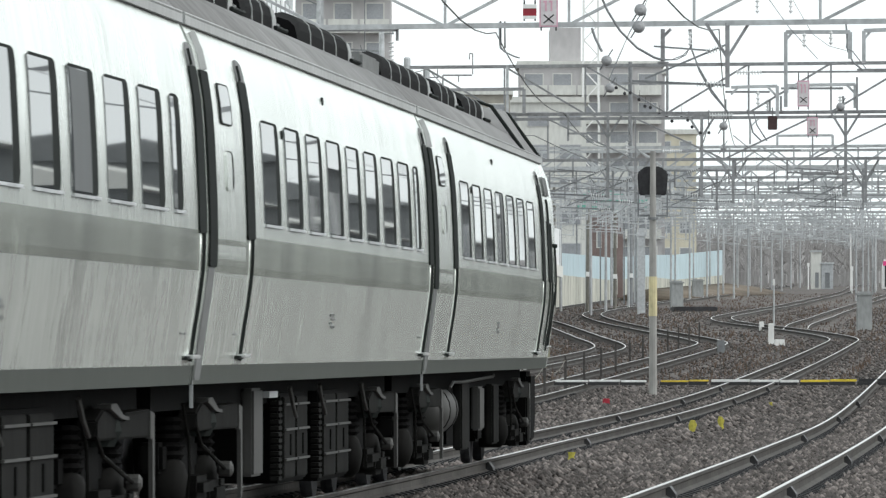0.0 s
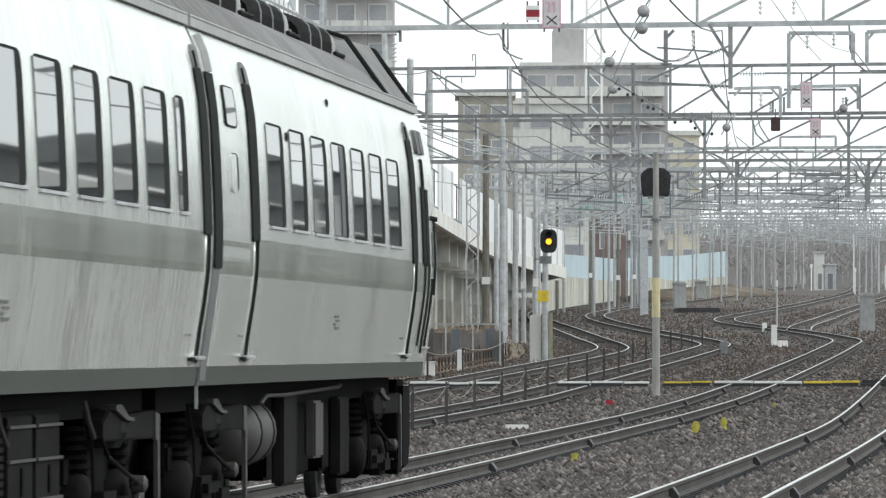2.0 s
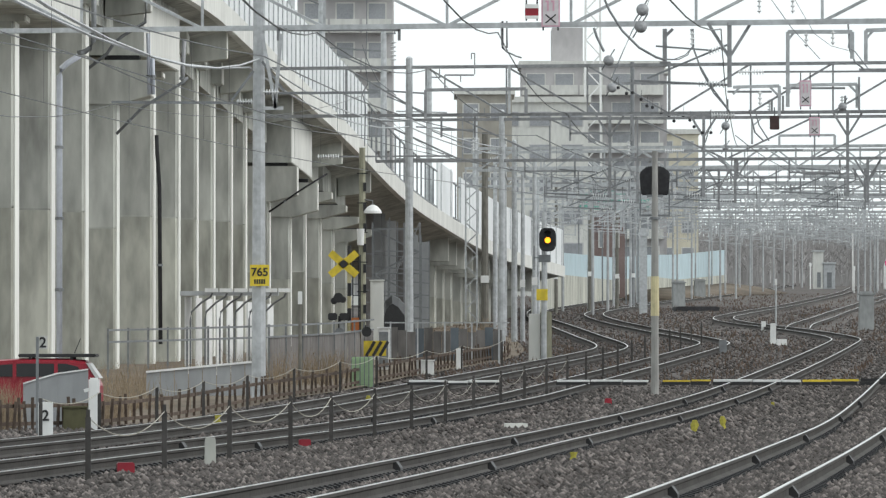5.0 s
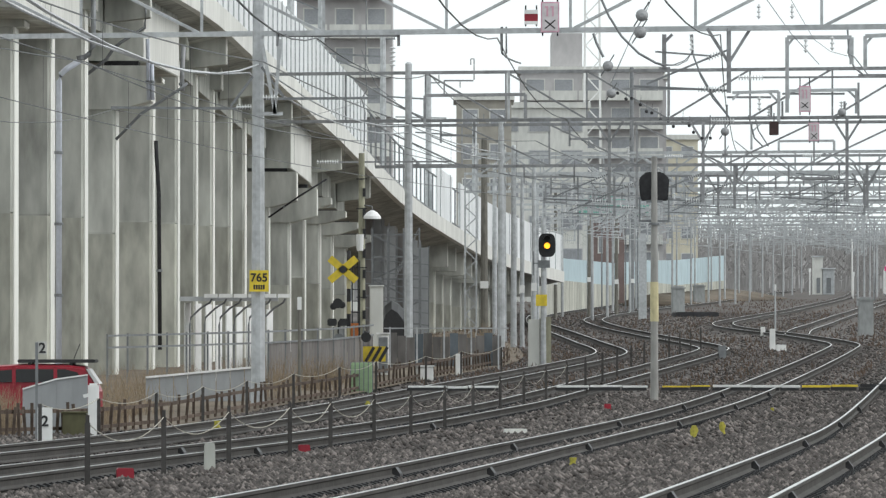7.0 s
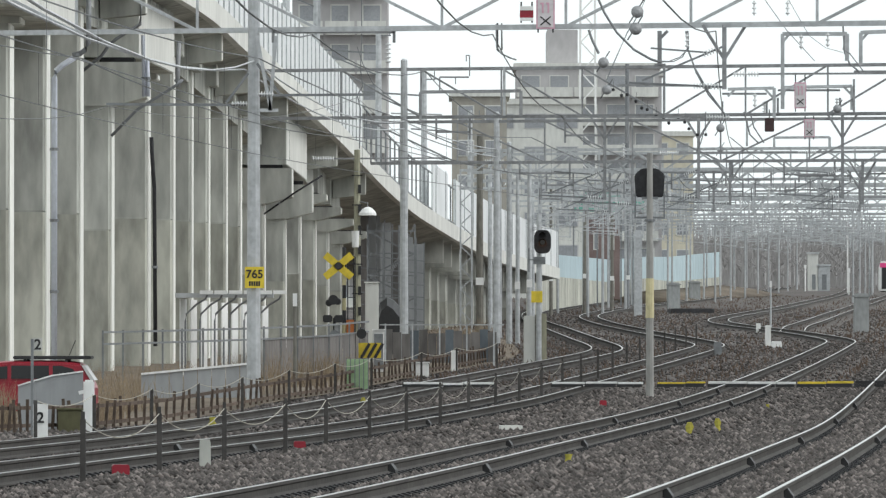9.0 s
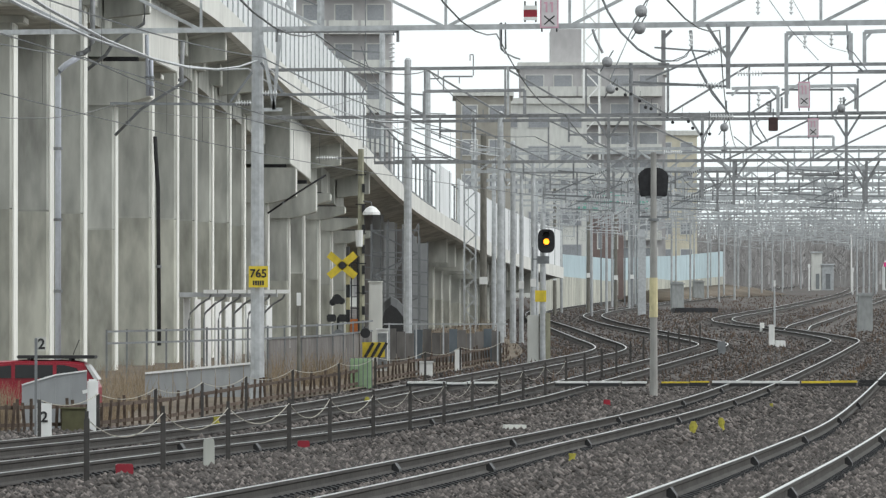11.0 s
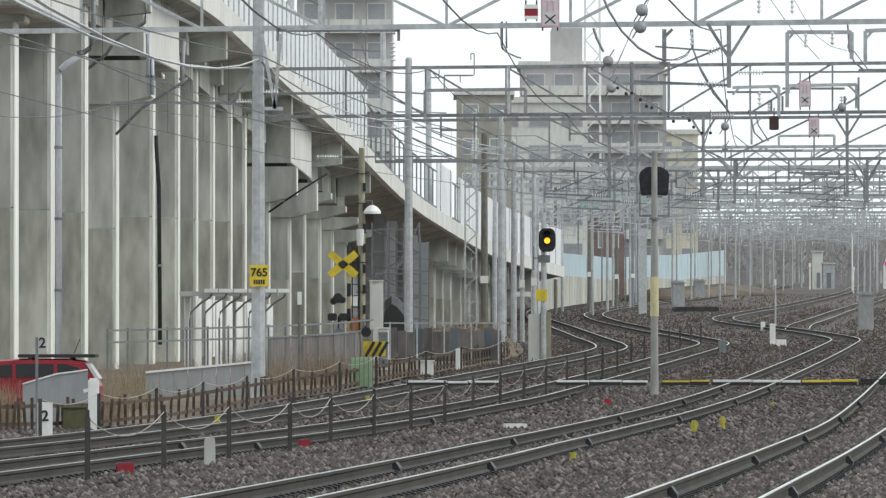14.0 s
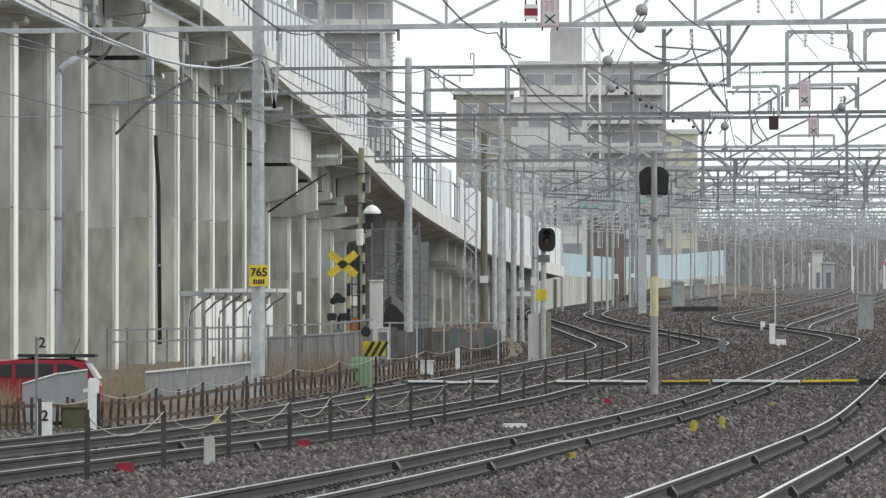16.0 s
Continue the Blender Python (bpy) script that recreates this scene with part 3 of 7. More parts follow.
            box(bm, 1.0, y, z0, 1.1, y + w, z1)
            part("hanger", bm, m, car, bevel=0.02)
        bm = BM()
        tube(bm, [(1.12, 6.6, 0.97), (1.12, 7.1, 1.03), (1.12, 8.6, 1.025), (1.12, 13.5, 1.065), (1.1, 14.0, 1.08)], 0.034, 6)
        part("air_pipe", bm, TANK, car)
        for y, w in ((9.9, 1.6), (12.4, 1.3), (15.0, 0.7)):
            bm = BM()
            box(bm, -1.0, y, 0.32, 0.85, y + w, 1.0)
            part("equipment_box", bm, UNDER, car, bevel=0.03)
        bm = BM()
        sweep(bm, [[(x, y, z) for y, z in ((20.65, 0.3), (20.75, 0.2), (21.4, 0.24), (21.6, 0.5), (21.6, 1.1), (20.65, 1.1))] for x in (-1.12, 1.12)])
        part("snow_plough", bm, UNDER, car, bevel=0.06)
    return car


train = [build_car(21.0, False, (5,)), build_car(21.0, False, ()), build_car(21.0, True, (3,))]
TRAIN_STARTS = [32.95, 53.95, 74.95]


def line_x(d):
    """The train's way in plan, bending gently past the straight beside the camera."""
    return -4.055 + 0.07485 * (d - 40) if d < 40 else -6.957 + 0.0730 * d - 4.63e-5 * (d - 60) ** 2


def car_pose(start, t):
    d = start - 10.157 * t - 0.1378 * t * t
    head = math.atan((line_x(d + 20.9) - line_x(d)) / 20.9)
    return pose(line_x(d), d, 0, 0, 0, -math.degrees(head))


# ---- the viaduct beside the yard ----
SOFFIT = [(190, 12.5), (240, 12.35), (257, 12.1), (284, 10.9), (313, 9.7), (345, 8.15), (369, 7.4), (429, 6.3), (510, 5.95)]


def edge_x(d):
    return -22.8 + 0.06 * d


def build_viaduct():
    via = thing("viaduct", "long grey concrete railway viaduct on wall piers, descending towards the yard", "viaduct", kind="structure")
    ds = list(range(190, 509, 6))
    bm = BM()
    rings = []
    for d in ds:
        e, z = edge_x(d), curve_at(SOFFIT, d)
        rings.append([(e, d, z), (e, d, z + 0.35), (e - 10.5, d, z + 0.35), (e - 10.5, d, z), (e - 9, d, z - 0.5), (e - 1.6, d, z - 0.35)])
    sweep(bm, rings)
    part("deck", bm, CONCRETE, via)
    bm = BM()
    rings = []
    for d in ds:
        e, z = edge_x(d) + 0.14, curve_at(SOFFIT, d)
        rings.append([(e, d, z - 0.1), (e, d, z + 0.62), (e - 0.25, d, z + 0.62), (e - 0.25, d, z - 0.1)])
    sweep(bm, rings)
    part("fascia", bm, PALE_CONCRETE, via, "pale concrete edge beam")
    # noise barrier panels, open railing, then panels again
    d = 192.0
    while d < 506:
        railing = 325 < d < 372 or 384 < d < 392
        step = 3.0 if railing else 2.0
        a, b = d, d + step
        za, zb = curve_at(SOFFIT, a) + 0.62, curve_at(SOFFIT, b) + 0.62
        xa, xb = edge_x(a) + 0.05, edge_x(b) + 0.05
        tall = 1.8 if railing else 2.3
        if railing:
            bm = BM()
            bar(bm, (xa, a, za), (xa, a, za + tall), 0.075)
            bar(bm, (xa, a, za + tall), (xb, b, zb + tall), 0.06)
            bar(bm, (xa, a, za + 0.1), (xb, b, zb + 0.1), 0.06)
            part("railing", bm, GREY_STEEL, via)
        else:
            bm = BM()
            bar(bm, (xa, a + 0.03, za + tall / 2), (xb, b - 0.03, zb + tall / 2), 0.08, tall)
            part("barrier_panel", bm, BARRIER, via)
            if d > 372 and int(d) % 8:
                d += step
                continue
            bm = BM()
            bar(bm, (xa + 0.07, a, za - 0.02), (xa + 0.07, a, za + tall + 0.04), 0.045)
            part("barrier_post", bm, GALV, via)
        d += step
    # piers: wall with chamfered corner, cap or bearing corbel
    piers = [196, 204, 212, 221, 230, 239, 250.5, 259, 265.6, 272, 279, 285, 295.5, 305.5, 313, 321, 328, 336, 391, 398, 405, 412, 421, 429, 437, 449, 462, 476]
    for k, d in enumerate(piers):
        wide = d == 239 or d > 290
        r, g, s = -24.3 + 0.06 * d, ground_z(d) - 0.3, curve_at(SOFFIT, d) - 0.3
        deep = d < 310
        cap = s - ((2.0 if d in (204, 212, 250.5) else 0.7) if not wide else 3.3 if deep else 2.4 if d < 340 else 1.0)
        top = (s - 1.803 if d in (204, 212, 250.5) else s + 0.2) if not wide else s + 0.2 if d > 340 else s - (1.97 if deep else 1.86)
        if cap < g + 0.5:
            continue
        lift = min(5.05, (cap - g) * 0.55)
        bm = BM()
        sweep(bm, [[(r - 2.8, d, z), (r - 0.06, d, z), (r, d + 0.06, z), (r, d + 2.1, z), (r - 2.8, d + 2.1, z)] for z in (g + lift + 0.03, cap)])
        pier = part("pier", bm, CONCRETE, via)
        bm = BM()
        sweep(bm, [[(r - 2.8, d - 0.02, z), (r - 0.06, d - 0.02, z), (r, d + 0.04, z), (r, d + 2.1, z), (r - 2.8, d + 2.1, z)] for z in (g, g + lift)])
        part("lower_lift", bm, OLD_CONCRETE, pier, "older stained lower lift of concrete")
        # side towards the open sky: its brightness is put into a paler colour
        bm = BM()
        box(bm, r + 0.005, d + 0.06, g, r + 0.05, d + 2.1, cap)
        part("pier_side", bm, LIT_SIDE, pier, "side face coloured pale as if lit")
        e = edge_x(d) - 0.45 if wide else r + 0.3
        bm = BM()
        if wide and d < 340:
            # the corbel tapers up to its nose
            sweep(bm, [[(r - 3.0, y, cap), (r + 0.1, y, cap), (e, y, cap + 0.25), (e, y, top), (r - 3.0, y, top)] for y in (d - 0.1, d + 2.2)])
        else:
            box(bm, r - 3.0, d - 0.1, cap, e, d + 2.2, top)
        part("cap", bm, CONCRETE, pier)
        # lit side of the cap, coloured paler likewise
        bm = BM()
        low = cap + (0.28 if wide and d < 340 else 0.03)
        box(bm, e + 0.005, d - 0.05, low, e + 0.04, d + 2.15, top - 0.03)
        part("cap_side", bm, LIT_SIDE, pier, "side face coloured pale as if lit")
        if wide and d < 340:
            bm = BM()
            box(bm, r - 0.35, d + 0.6, top, r + 0.7, d + 1.9, s - 1.805)
            part("bearing", bm, DARK_STEEL, pier)
        bm = BM()
        zj = g + lift
        box(bm, r - 2.8, d - 0.012, zj, r - 0.05, d + 0.2, zj + 0.05)
        part("pour_joint", bm, CONCRETE, pier)
    # longitudinal beams from pier to pier
    for da, db in zip(piers, piers[1:]):
        if db > 340:
            break
        proud = 0.8 if da in (204, 212, 239, 295.5) else -0.05
        deep = 2.1 if proud > 0 else 1.4
        rings, face = [], []
        for d in (da + 0.5, (da + db) / 2, db + 0.46) if proud > 0 else (da + 2.25, (da + db + 2) / 2, db - 0.15):
            r, z = -24.3 + 0.06 * d, curve_at(SOFFIT, d)
            rings.append([(r - 1.2, d, z - deep), (r + proud, d, z - deep), (r + proud, d, z - 0.1), (r - 1.2, d, z - 0.1)])
            face.append([(r + 0.804, d, z - 2.07), (r + 0.83, d, z - 2.07), (r + 0.83, d, z - 0.3), (r + 0.804, d, z - 0.3)])
        bm = BM()
        sweep(bm, rings)
        beam = part("longitudinal_beam", bm, CONCRETE, via)
        if proud > 0:
            # pale skin stands for light on the beam's outer side
            bm = BM()
            sweep(bm, face)
            part("beam_side", bm, PALE_CONCRETE, beam, "beam side coloured pale as if lit")
    # cross walls under the deck overhang
    for d in (236, 262, 275, 289.5, 314.5, 331):
        r, e, z = -24.3 + 0.06 * d, edge_x(d) - 0.15, curve_at(SOFFIT, d)
        bm = BM()
        sweep(bm, [[(r, y, z - 1.1), (e, y, z - 0.95), (e, y, z + 0.05), (r, y, z + 0.05)] for y in (d, d + 0.9)])
        wall = part("cross_wall", bm, CONCRETE, via)
        # lit end of the wall, given by a paler colour
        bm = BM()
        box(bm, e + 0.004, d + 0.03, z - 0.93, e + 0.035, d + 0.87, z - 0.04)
        part("wall_side", bm, LIT_SIDE, wall, "side face coloured pale as if lit")
    # drain and service pipes
    for points, w, m in (
            ([(-10.830, 222.2, 0.986), (-10.834, 222.2, 9.031), (-10.771, 222.2, 9.239), (-10.612, 222.2, 9.382), (-10.261, 222.2, 9.605)], 0.17, PIPE),
            ([(-10.297, 221.6, 9.647), (-10.075, 221.6, 9.694), (-9.948, 221.6, 9.790), (-9.852, 221.6, 9.980), (-9.837, 221.6, 10.521), (-9.837, 221.6, 11.348)], 0.15, GREY_STEEL),
            ([(-10.729, 236.0, 9.658), (-10.086, 236.0, 10.166), (-9.883, 236.0, 10.470), (-9.646, 236.0, 10.674), (-8.936, 236.0, 11.114), (-8.885, 236.0, 11.791)], 0.1, GREY_STEEL),
            ([(-9.839, 237.0, 7.789), (-9.074, 237.0, 8.571), (-7.885, 237.0, 9.319), (-7.681, 237.0, 9.489)], 0.09, GREY_STEEL),
            ([(-7.867, 238.0, 9.284), (-7.885, 238.0, 9.694), (-7.834, 238.0, 10.684)], 0.14, MID_STEEL),
            ([(-6.513, 294.0, 6.416), (-5.354, 294.0, 7.217), (-4.342, 294.0, 7.850)], 0.07, DARK_STEEL),
            ([(-9.013, 251.0, 1.472), (-9.051, 251.0, 6.510), (-9.124, 251.0, 7.590), (-9.142, 251.0, 8.130)], 0.13, DARK_STEEL),
            ([(-8.906, 238.4, 9.023), (-8.924, 238.4, 10.118), (-8.941, 238.4, 10.870)], 0.12, PIPE),
            ([(-8.786, 238.4, 9.023), (-8.804, 238.4, 10.118)], 0.12, PIPE)):
        bm = BM()
        tube(bm, points, w, 8)
        (x, y, z0), (_, _, z1) = points[0], points[-1]
        pipe = part("drain_pipe" if w > 0.15 else "service_pipe", bm, m, via, smooth=True)
        n = 4 if w > 0.15 else 2
        for k in range(1, n):
            p, q = points[0], points[1]
            t = k / n
            bm = BM()
            lathe(bm, tuple(p[c] + (q[c] - p[c]) * t for c in range(3)), [(-0.04, w * 0.75), (0.04, w * 0.75)], "z", 8)
            part("clip", bm, GREY_STEEL, pipe)
    # overhead line poles standing on the deck
    for d, off in ((300, 1.0), (318, 1.2), (352, 1.0), (385, 1.0), (425, 1.0)):
        x, z = edge_x(d) - off, curve_at(SOFFIT, d) + 0.3
        p = thing("overhead_line_pole", "grey steel overhead line pole on the viaduct deck", "pole", (x, d, z), group="viaduct poles")
        bm = BM()
        lathe(bm, (0, 0, 0), [(0, 0.16), (7.6, 0.12)], "z", 8)
        part("shaft", bm, GALV, p)
        bm = BM()
        bar(bm, (0, 0, 6.4), (-3.2, 0, 6.6), 0.08)
        bar(bm, (0, 0, 5.4), (-2.6, 0, 6.5), 0.06)
        bar(bm, (0, 0, 7.2), (0.55, 0, 7.2), 0.06)
        bar(bm, (0.5, 0, 7.2), (0.5, 0, 7.6), 0.05)
        part("bracket", bm, GREY_STEEL, p)


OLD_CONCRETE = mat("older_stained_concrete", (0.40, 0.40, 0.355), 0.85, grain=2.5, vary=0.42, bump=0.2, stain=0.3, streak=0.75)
# concrete colour with side light painted in
LIT_SIDE = mat("lit_side_concrete", (0.80, 0.80, 0.76), 0.85, grain=3, vary=0.12, stain=0.5, streak=0.85)
BARRIER = mat("white_slatted_panel", (0.70, 0.72, 0.73), 0.6, grain=5, vary=0.12, stain=1.2, streak=0.9)
PIPE = mat("blue_white_pipe", (0.55, 0.58, 0.66), 0.4, vary=0.1, bump=0)
build_viaduct()


# ---- far retaining wall, ramp and buildings ----
def build_far_wall():
    # along the wall: distance, across, foot of the blue sheeting, its top
    line = [(518, 6.164, 6.302, 7.638), (560, 8.069, 6.538, 8.104), (640, 11.745, 6.997, 8.832), (720, 15.794, 7.439, 9.503), (800, 20.989, 8.511, 10.69), (850, 25.348, 8.6, 11.3), (920, 33.041, 9.75, 12.67)]
    low = thing("retaining_wall", "stained concrete retaining wall beside the yard", "wall", kind="structure")
    blue = thing("blue_fence_wall", "pale blue-grey barrier wall above the retaining wall", "wall", kind="structure")
    for (da, xa, fa, ta), (db, xb, fb, tb) in zip(line, line[1:]):
        n = max(3, int((db - da) / 14))
        for k in range(n):
            ends = []
            for t in (k / n, (k + 1) / n - 0.004):
                d = da + (db - da) * t
                ends.append((xa + (xb - xa) * t, d, rise(d) - 0.5, fa + (fb - fa) * t, ta + (tb - ta) * t))
            bm = BM()
            sweep(bm, [[(x, y, g0), (x, y, foot), (x - 0.4, y, foot), (x - 0.4, y, g0)] for x, y, g0, foot, top in ends])
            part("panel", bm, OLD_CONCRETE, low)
            bm = BM()
            sweep(bm, [[(x - 0.1, y, foot + 0.01), (x - 0.1, y, top), (x - 0.3, y, top), (x - 0.3, y, foot + 0.01)] for x, y, g0, foot, top in ends])
            part("panel", bm, BLUE_WALL, blue)
    bank = thing("earth_bank", "brown scrubby earth bank against the far wall", "bank", kind="structure")
    bm = BM()
    rings = []
    for d, x, foot, top in line[3:]:
        full = min(0.5, 0.05 + 0.45 * (d - 720) / 125)
        g0 = rise(d)
        rings.append([(x + 7, d - 8, g0 - 0.3), (x + 3, d - 4, g0 + (foot - g0) * 0.6 * full), (x + 0.05, d, g0 + (foot - g0) * full), (x + 0.05, d, g0 - 0.6)])
    sweep(bm, rings)
    part("slope", bm, SOIL, bank, smooth=True)


build_far_wall()
PLASTER = mat("grey_render", (0.46, 0.445, 0.45), 0.85, grain=1.5, vary=0.12, stain=0.15, streak=0.5)
BROWN_PLASTER = mat("brown_grey_tile_cladding", (0.38, 0.36, 0.32), 0.85, grain=1.5, vary=0.15, stain=0.15, streak=0.5)
CREAM = mat("cream_render", (0.62, 0.58, 0.47), 0.85, grain=1.5, vary=0.1, stain=0.2, streak=0.5)
SHEET_LIGHT = mat("pale_frame_and_reflection", (0.5, 0.5, 0.5), 0.6, vary=0.1, bump=0)
# pane colour lightened to stand for haze over the distance
FAR_GLASS = mat("haze_pale_window_glass", (0.29, 0.30, 0.32), 0.15, vary=0.2, bump=0)


def build_house(name, label, px0, px1, d, z0, z1, material, cols, balcony, depth=16, top=None):
    """A building of storeys: wall block, windows with frames, balconies, roof edge."""
    house = thing(name, label, "building", ((px0 + px1) / 2, d, z0))
    w, h = px1 - px0, z1 - z0
    bm = BM()
    box(bm, -w / 2, 0, 0, w / 2, depth, h)
    part("wall", bm, material, house)
    bm = BM()
    box(bm, -w / 2 - 0.3, -0.3, h, w / 2 + 0.3, depth + 0.3, h + 0.6)
    part("roof", bm, PALE_CONCRETE, house)
    if top:
        for x0, x1, t in top:
            bm = BM()
            box(bm, x0, 2, h + 0.6, x1, depth - 2, h + 0.6 + t)
            part("roof_house", bm, material, house)
    floors = max(2, int(h / 3.0))
    fh = h / floors
    for f in range(floors):
        for c in range(cols):
            x0 = -w / 2 + w * c / cols
            x1 = x0 + w / cols
            bm = BM()
            box(bm, x0 + 0.5, -0.06, f * fh + 0.9, x1 - 0.5, 0.1, f * fh + 2.5)
            win = part("window", bm, PALE_CONCRETE if material is not PALE_CONCRETE else SHEET_LIGHT, house)
            bm = BM()
            box(bm, x0 + 0.62, -0.09, f * fh + 1.0, x1 - 0.62, 0.0, f * fh + 2.4)
            part("pane", bm, FAR_GLASS, win)
            if balcony:
                bm = BM()
                box(bm, x0 + 0.1, -1.3, f * fh, x1 - 0.1, -0.05, f * fh + 0.15)
                box(bm, x0 + 0.1, -1.3, f * fh + 0.15, x1 - 0.1, -1.2, f * fh + 1.1)
                part("balcony", bm, PALE_CONCRETE, house)
    return house


def g(d):
    return ground_z(d) - 0.3


build_house("apartment_building", "tall grey apartment building with rows of balconies", 8.903, 25.161, 900, g(900), 33.4, PLASTER, 5, True, top=((-4.6, -1.1, 3.9), (3.2, 7.6, -0.2)))
build_house("apartment_wing", "pale brown-grey apartment wing with small windows", 23.347, 26.200, 925, g(925), 33.434, PLASTER, 3, False)
build_house("office_building", "low brown-grey building with tile cladding", 1.308, 6.592, 760, g(760), 25.698, BROWN_PLASTER, 2, False)
build_house("white_building", "white flat-roofed building behind the overhead lines", 5.117, 15.232, 830, g(830), 27.103, PALE_CONCRETE, 3, False)
build_house("tower_block", "tall grey tower block with balconies behind the viaduct", -11.882, -4.129, 640, g(640), 36.451, PLASTER, 3, True)
build_house("small_house", "cream rendered building with a flat roof", 26.414, 31.683, 980, g(980), 27.814, CREAM, 2, False)


# ---- the far side of the yard, past the view, that the train's windows mirror ----
DULL = mat("dull_grey_cladding", (0.17, 0.175, 0.18), 0.8, grain=1.5, vary=0.2, stain=0.2)
for k, (d, long, tall) in enumerate(((130, 26, 8.5), (158, 34, 10.5), (195, 22, 7.0), (219, 40, 9.5), (262, 30, 12.0), (295, 46, 8.5), (345, 38, 11.0), (388, 60, 9.0))):
    hall = thing("yard_building", "dull grey low building along the far side of the yard", "building", (0.074 * d + 14, d, ground_z(d) - 0.3), turn=-HEAD, group="yard buildings")
    tall *= 0.74
    bm = BM()
    box(bm, 0, 0, 0, 10, long - 1.5, tall)
    part("wall", bm, DULL, hall)
    bm = BM()
    sweep(bm, [[(-0.5, y, tall), (5, y, tall + 1.6), (10.5, y, tall), (5, y, tall - 0.05)] for y in (-0.4, long - 1.1)])
    part("roof", bm, PALE_CONCRETE if k % 2 else DULL, hall)
    for j in range(int(long / 5)):
        bm = BM()
        box(bm, -0.05, 1.5 + 5 * j, 2, 0.05, 4.0 + 5 * j, tall - 1.0)
        part("window", bm, WHITE if (j + k) % 3 == 0 else FAR_GLASS, hall)


# ---- overhead line: gantries, poles and wires ----
SKEW = -0.28


def insulator(bm, a, b, n=6, r=0.075):
    a, b = Vector(a), Vector(b)
    rings = [(a, 0.018)]
    for k in range(n):
        for t, w in ((0.25, 0.02), (0.4, r), (0.6, r * 0.9), (0.7, 0.02)):
            rings.append((a + (b - a) * ((k + t) / n), w))
    along(bm, rings + [(b, 0.018)], 8)


def build_gantry(d, x0, x1, z0, z1, posts, cell, thick, label, phase=0.0, tracks="abcd", shift=1.6, post_r=0.17, frames=(), arm=None, post_mat=None, steel=None, pivot=None):
    """A lattice beam across the tracks, its posts and the drop arms that hold the wires."""
    ref, steel = posts[0], steel or GALV
    at = lambda x, z, o=0.0: (x, d + SKEW * (x - ref) + o, z)
    gantry = thing("overhead_line_gantry", label, "gantry", group="overhead line gantries")
    for z in (z0, z1):
        bm = BM()
        bar(bm, at(x0, z), at(x1, z), thick, thick * 1.1)
        part("chord", bm, steel if z == z0 or pivot is None else MID_STEEL, gantry)
    n = int((x1 - x0) / cell)
    for k in range(n + 1):
        xa = x0 + phase + cell * k
        xb, xm = xa + cell, xa + cell / 2
        if xb > x1:
            break
        members = [(at(xa, z0), at(xm, z1)), (at(xm, z1), at(xb, z0)), (at(xa, z0), at(xa, z1))]
        if pivot is not None:
            members = [(at(xa, z0), at(xb, z1)) if xa >= pivot - 0.3 else (at(xa, z1), at(xb, z0)), (at(xa, z0), at(xa, z1))]
        for p, q in members:
            bm = BM()
            bar(bm, p, q, thick * 0.6)
            part("brace", bm, steel, gantry)
    for x in posts:
        y = d + SKEW * (x - ref)
        bm = BM()
        lathe(bm, (x, y, 0), [(ground_z(y) - 0.1, post_r), (z1 + 0.3, post_r * 0.75), (z1 + 0.36, post_r * 0.4)], "z", 10)
        part("post", bm, post_mat or GALV, gantry)
    # drop arms with bracket and insulator over each track
    for key in tracks:
        x = curve_at(TRACKS[key], d) + shift
        if not x0 + 0.5 < x < x1 - 0.5:
            continue
        y, w = d + SKEW * (x - ref), rise(d) + 5.1
        bm = BM()
        w = w if arm is None else arm
        bar(bm, (x, y, z0), (x, y, w + 0.1), 0.1)
        bar(bm, (x - 0.5, y, z0), (x, y, z0 - 0.8), 0.07)
        bar(bm, (x + 0.5, y, z0), (x, y, z0 - 0.8), 0.07)
        # beyond 330 m a paler steel stands in for haze
        drop = part("drop_arm", bm, MID_STEEL if d < 330 else GALV, gantry)
        bm = BM()
        bar(bm, (x, y, w + 0.15), (x - 2.2, y, w + 0.25), 0.05)
        bar(bm, (x, y, w + 1.1), (x - 1.9, y, w + 0.3), 0.045)
        bar(bm, (x - 0.4, y, w + 0.95), (x - 1.7, y, w + 1.05), 0.04)
        part("steady_arm", bm, GREY_STEEL if d < 330 else GALV, drop)
        for p, q in (((x - 0.1, y, w + 0.16), (x - 0.6, y, w + 0.19)), ((x - 0.1, y, w + 1.05), (x - 0.5, y, w + 0.9))):
            bm = BM()
            insulator(bm, p, q)
            part("insulator", bm, PORCELAIN, drop)
    # rectangular hangers under the beam
    for x, w, h in frames:
        y = d + SKEW * (x - ref) - 0.08
        bm = BM()
        bar(bm, (x, y, z0 - h), (x + w, y, z0 - h), 0.07)
        bar(bm, (x, y, z0), (x, y, z0 - h - 0.25), 0.07)
        bar(bm, (x + w, y, z0), (x + w, y, z0 - h - 0.25), 0.07)
        # hangers past 400 m: haze put into the colour, as on the arms
        hanger = part("hanger_frame", bm, MID_STEEL if d < 400 else GALV, gantry)
        bm = BM()
        insulator(bm, (x + w * 0.95, y, z0 - h - 0.25), (x + w * 0.95, y, z0 - h - 0.75), 5)
        part("insulator", bm, PORCELAIN, hanger)
    return gantry


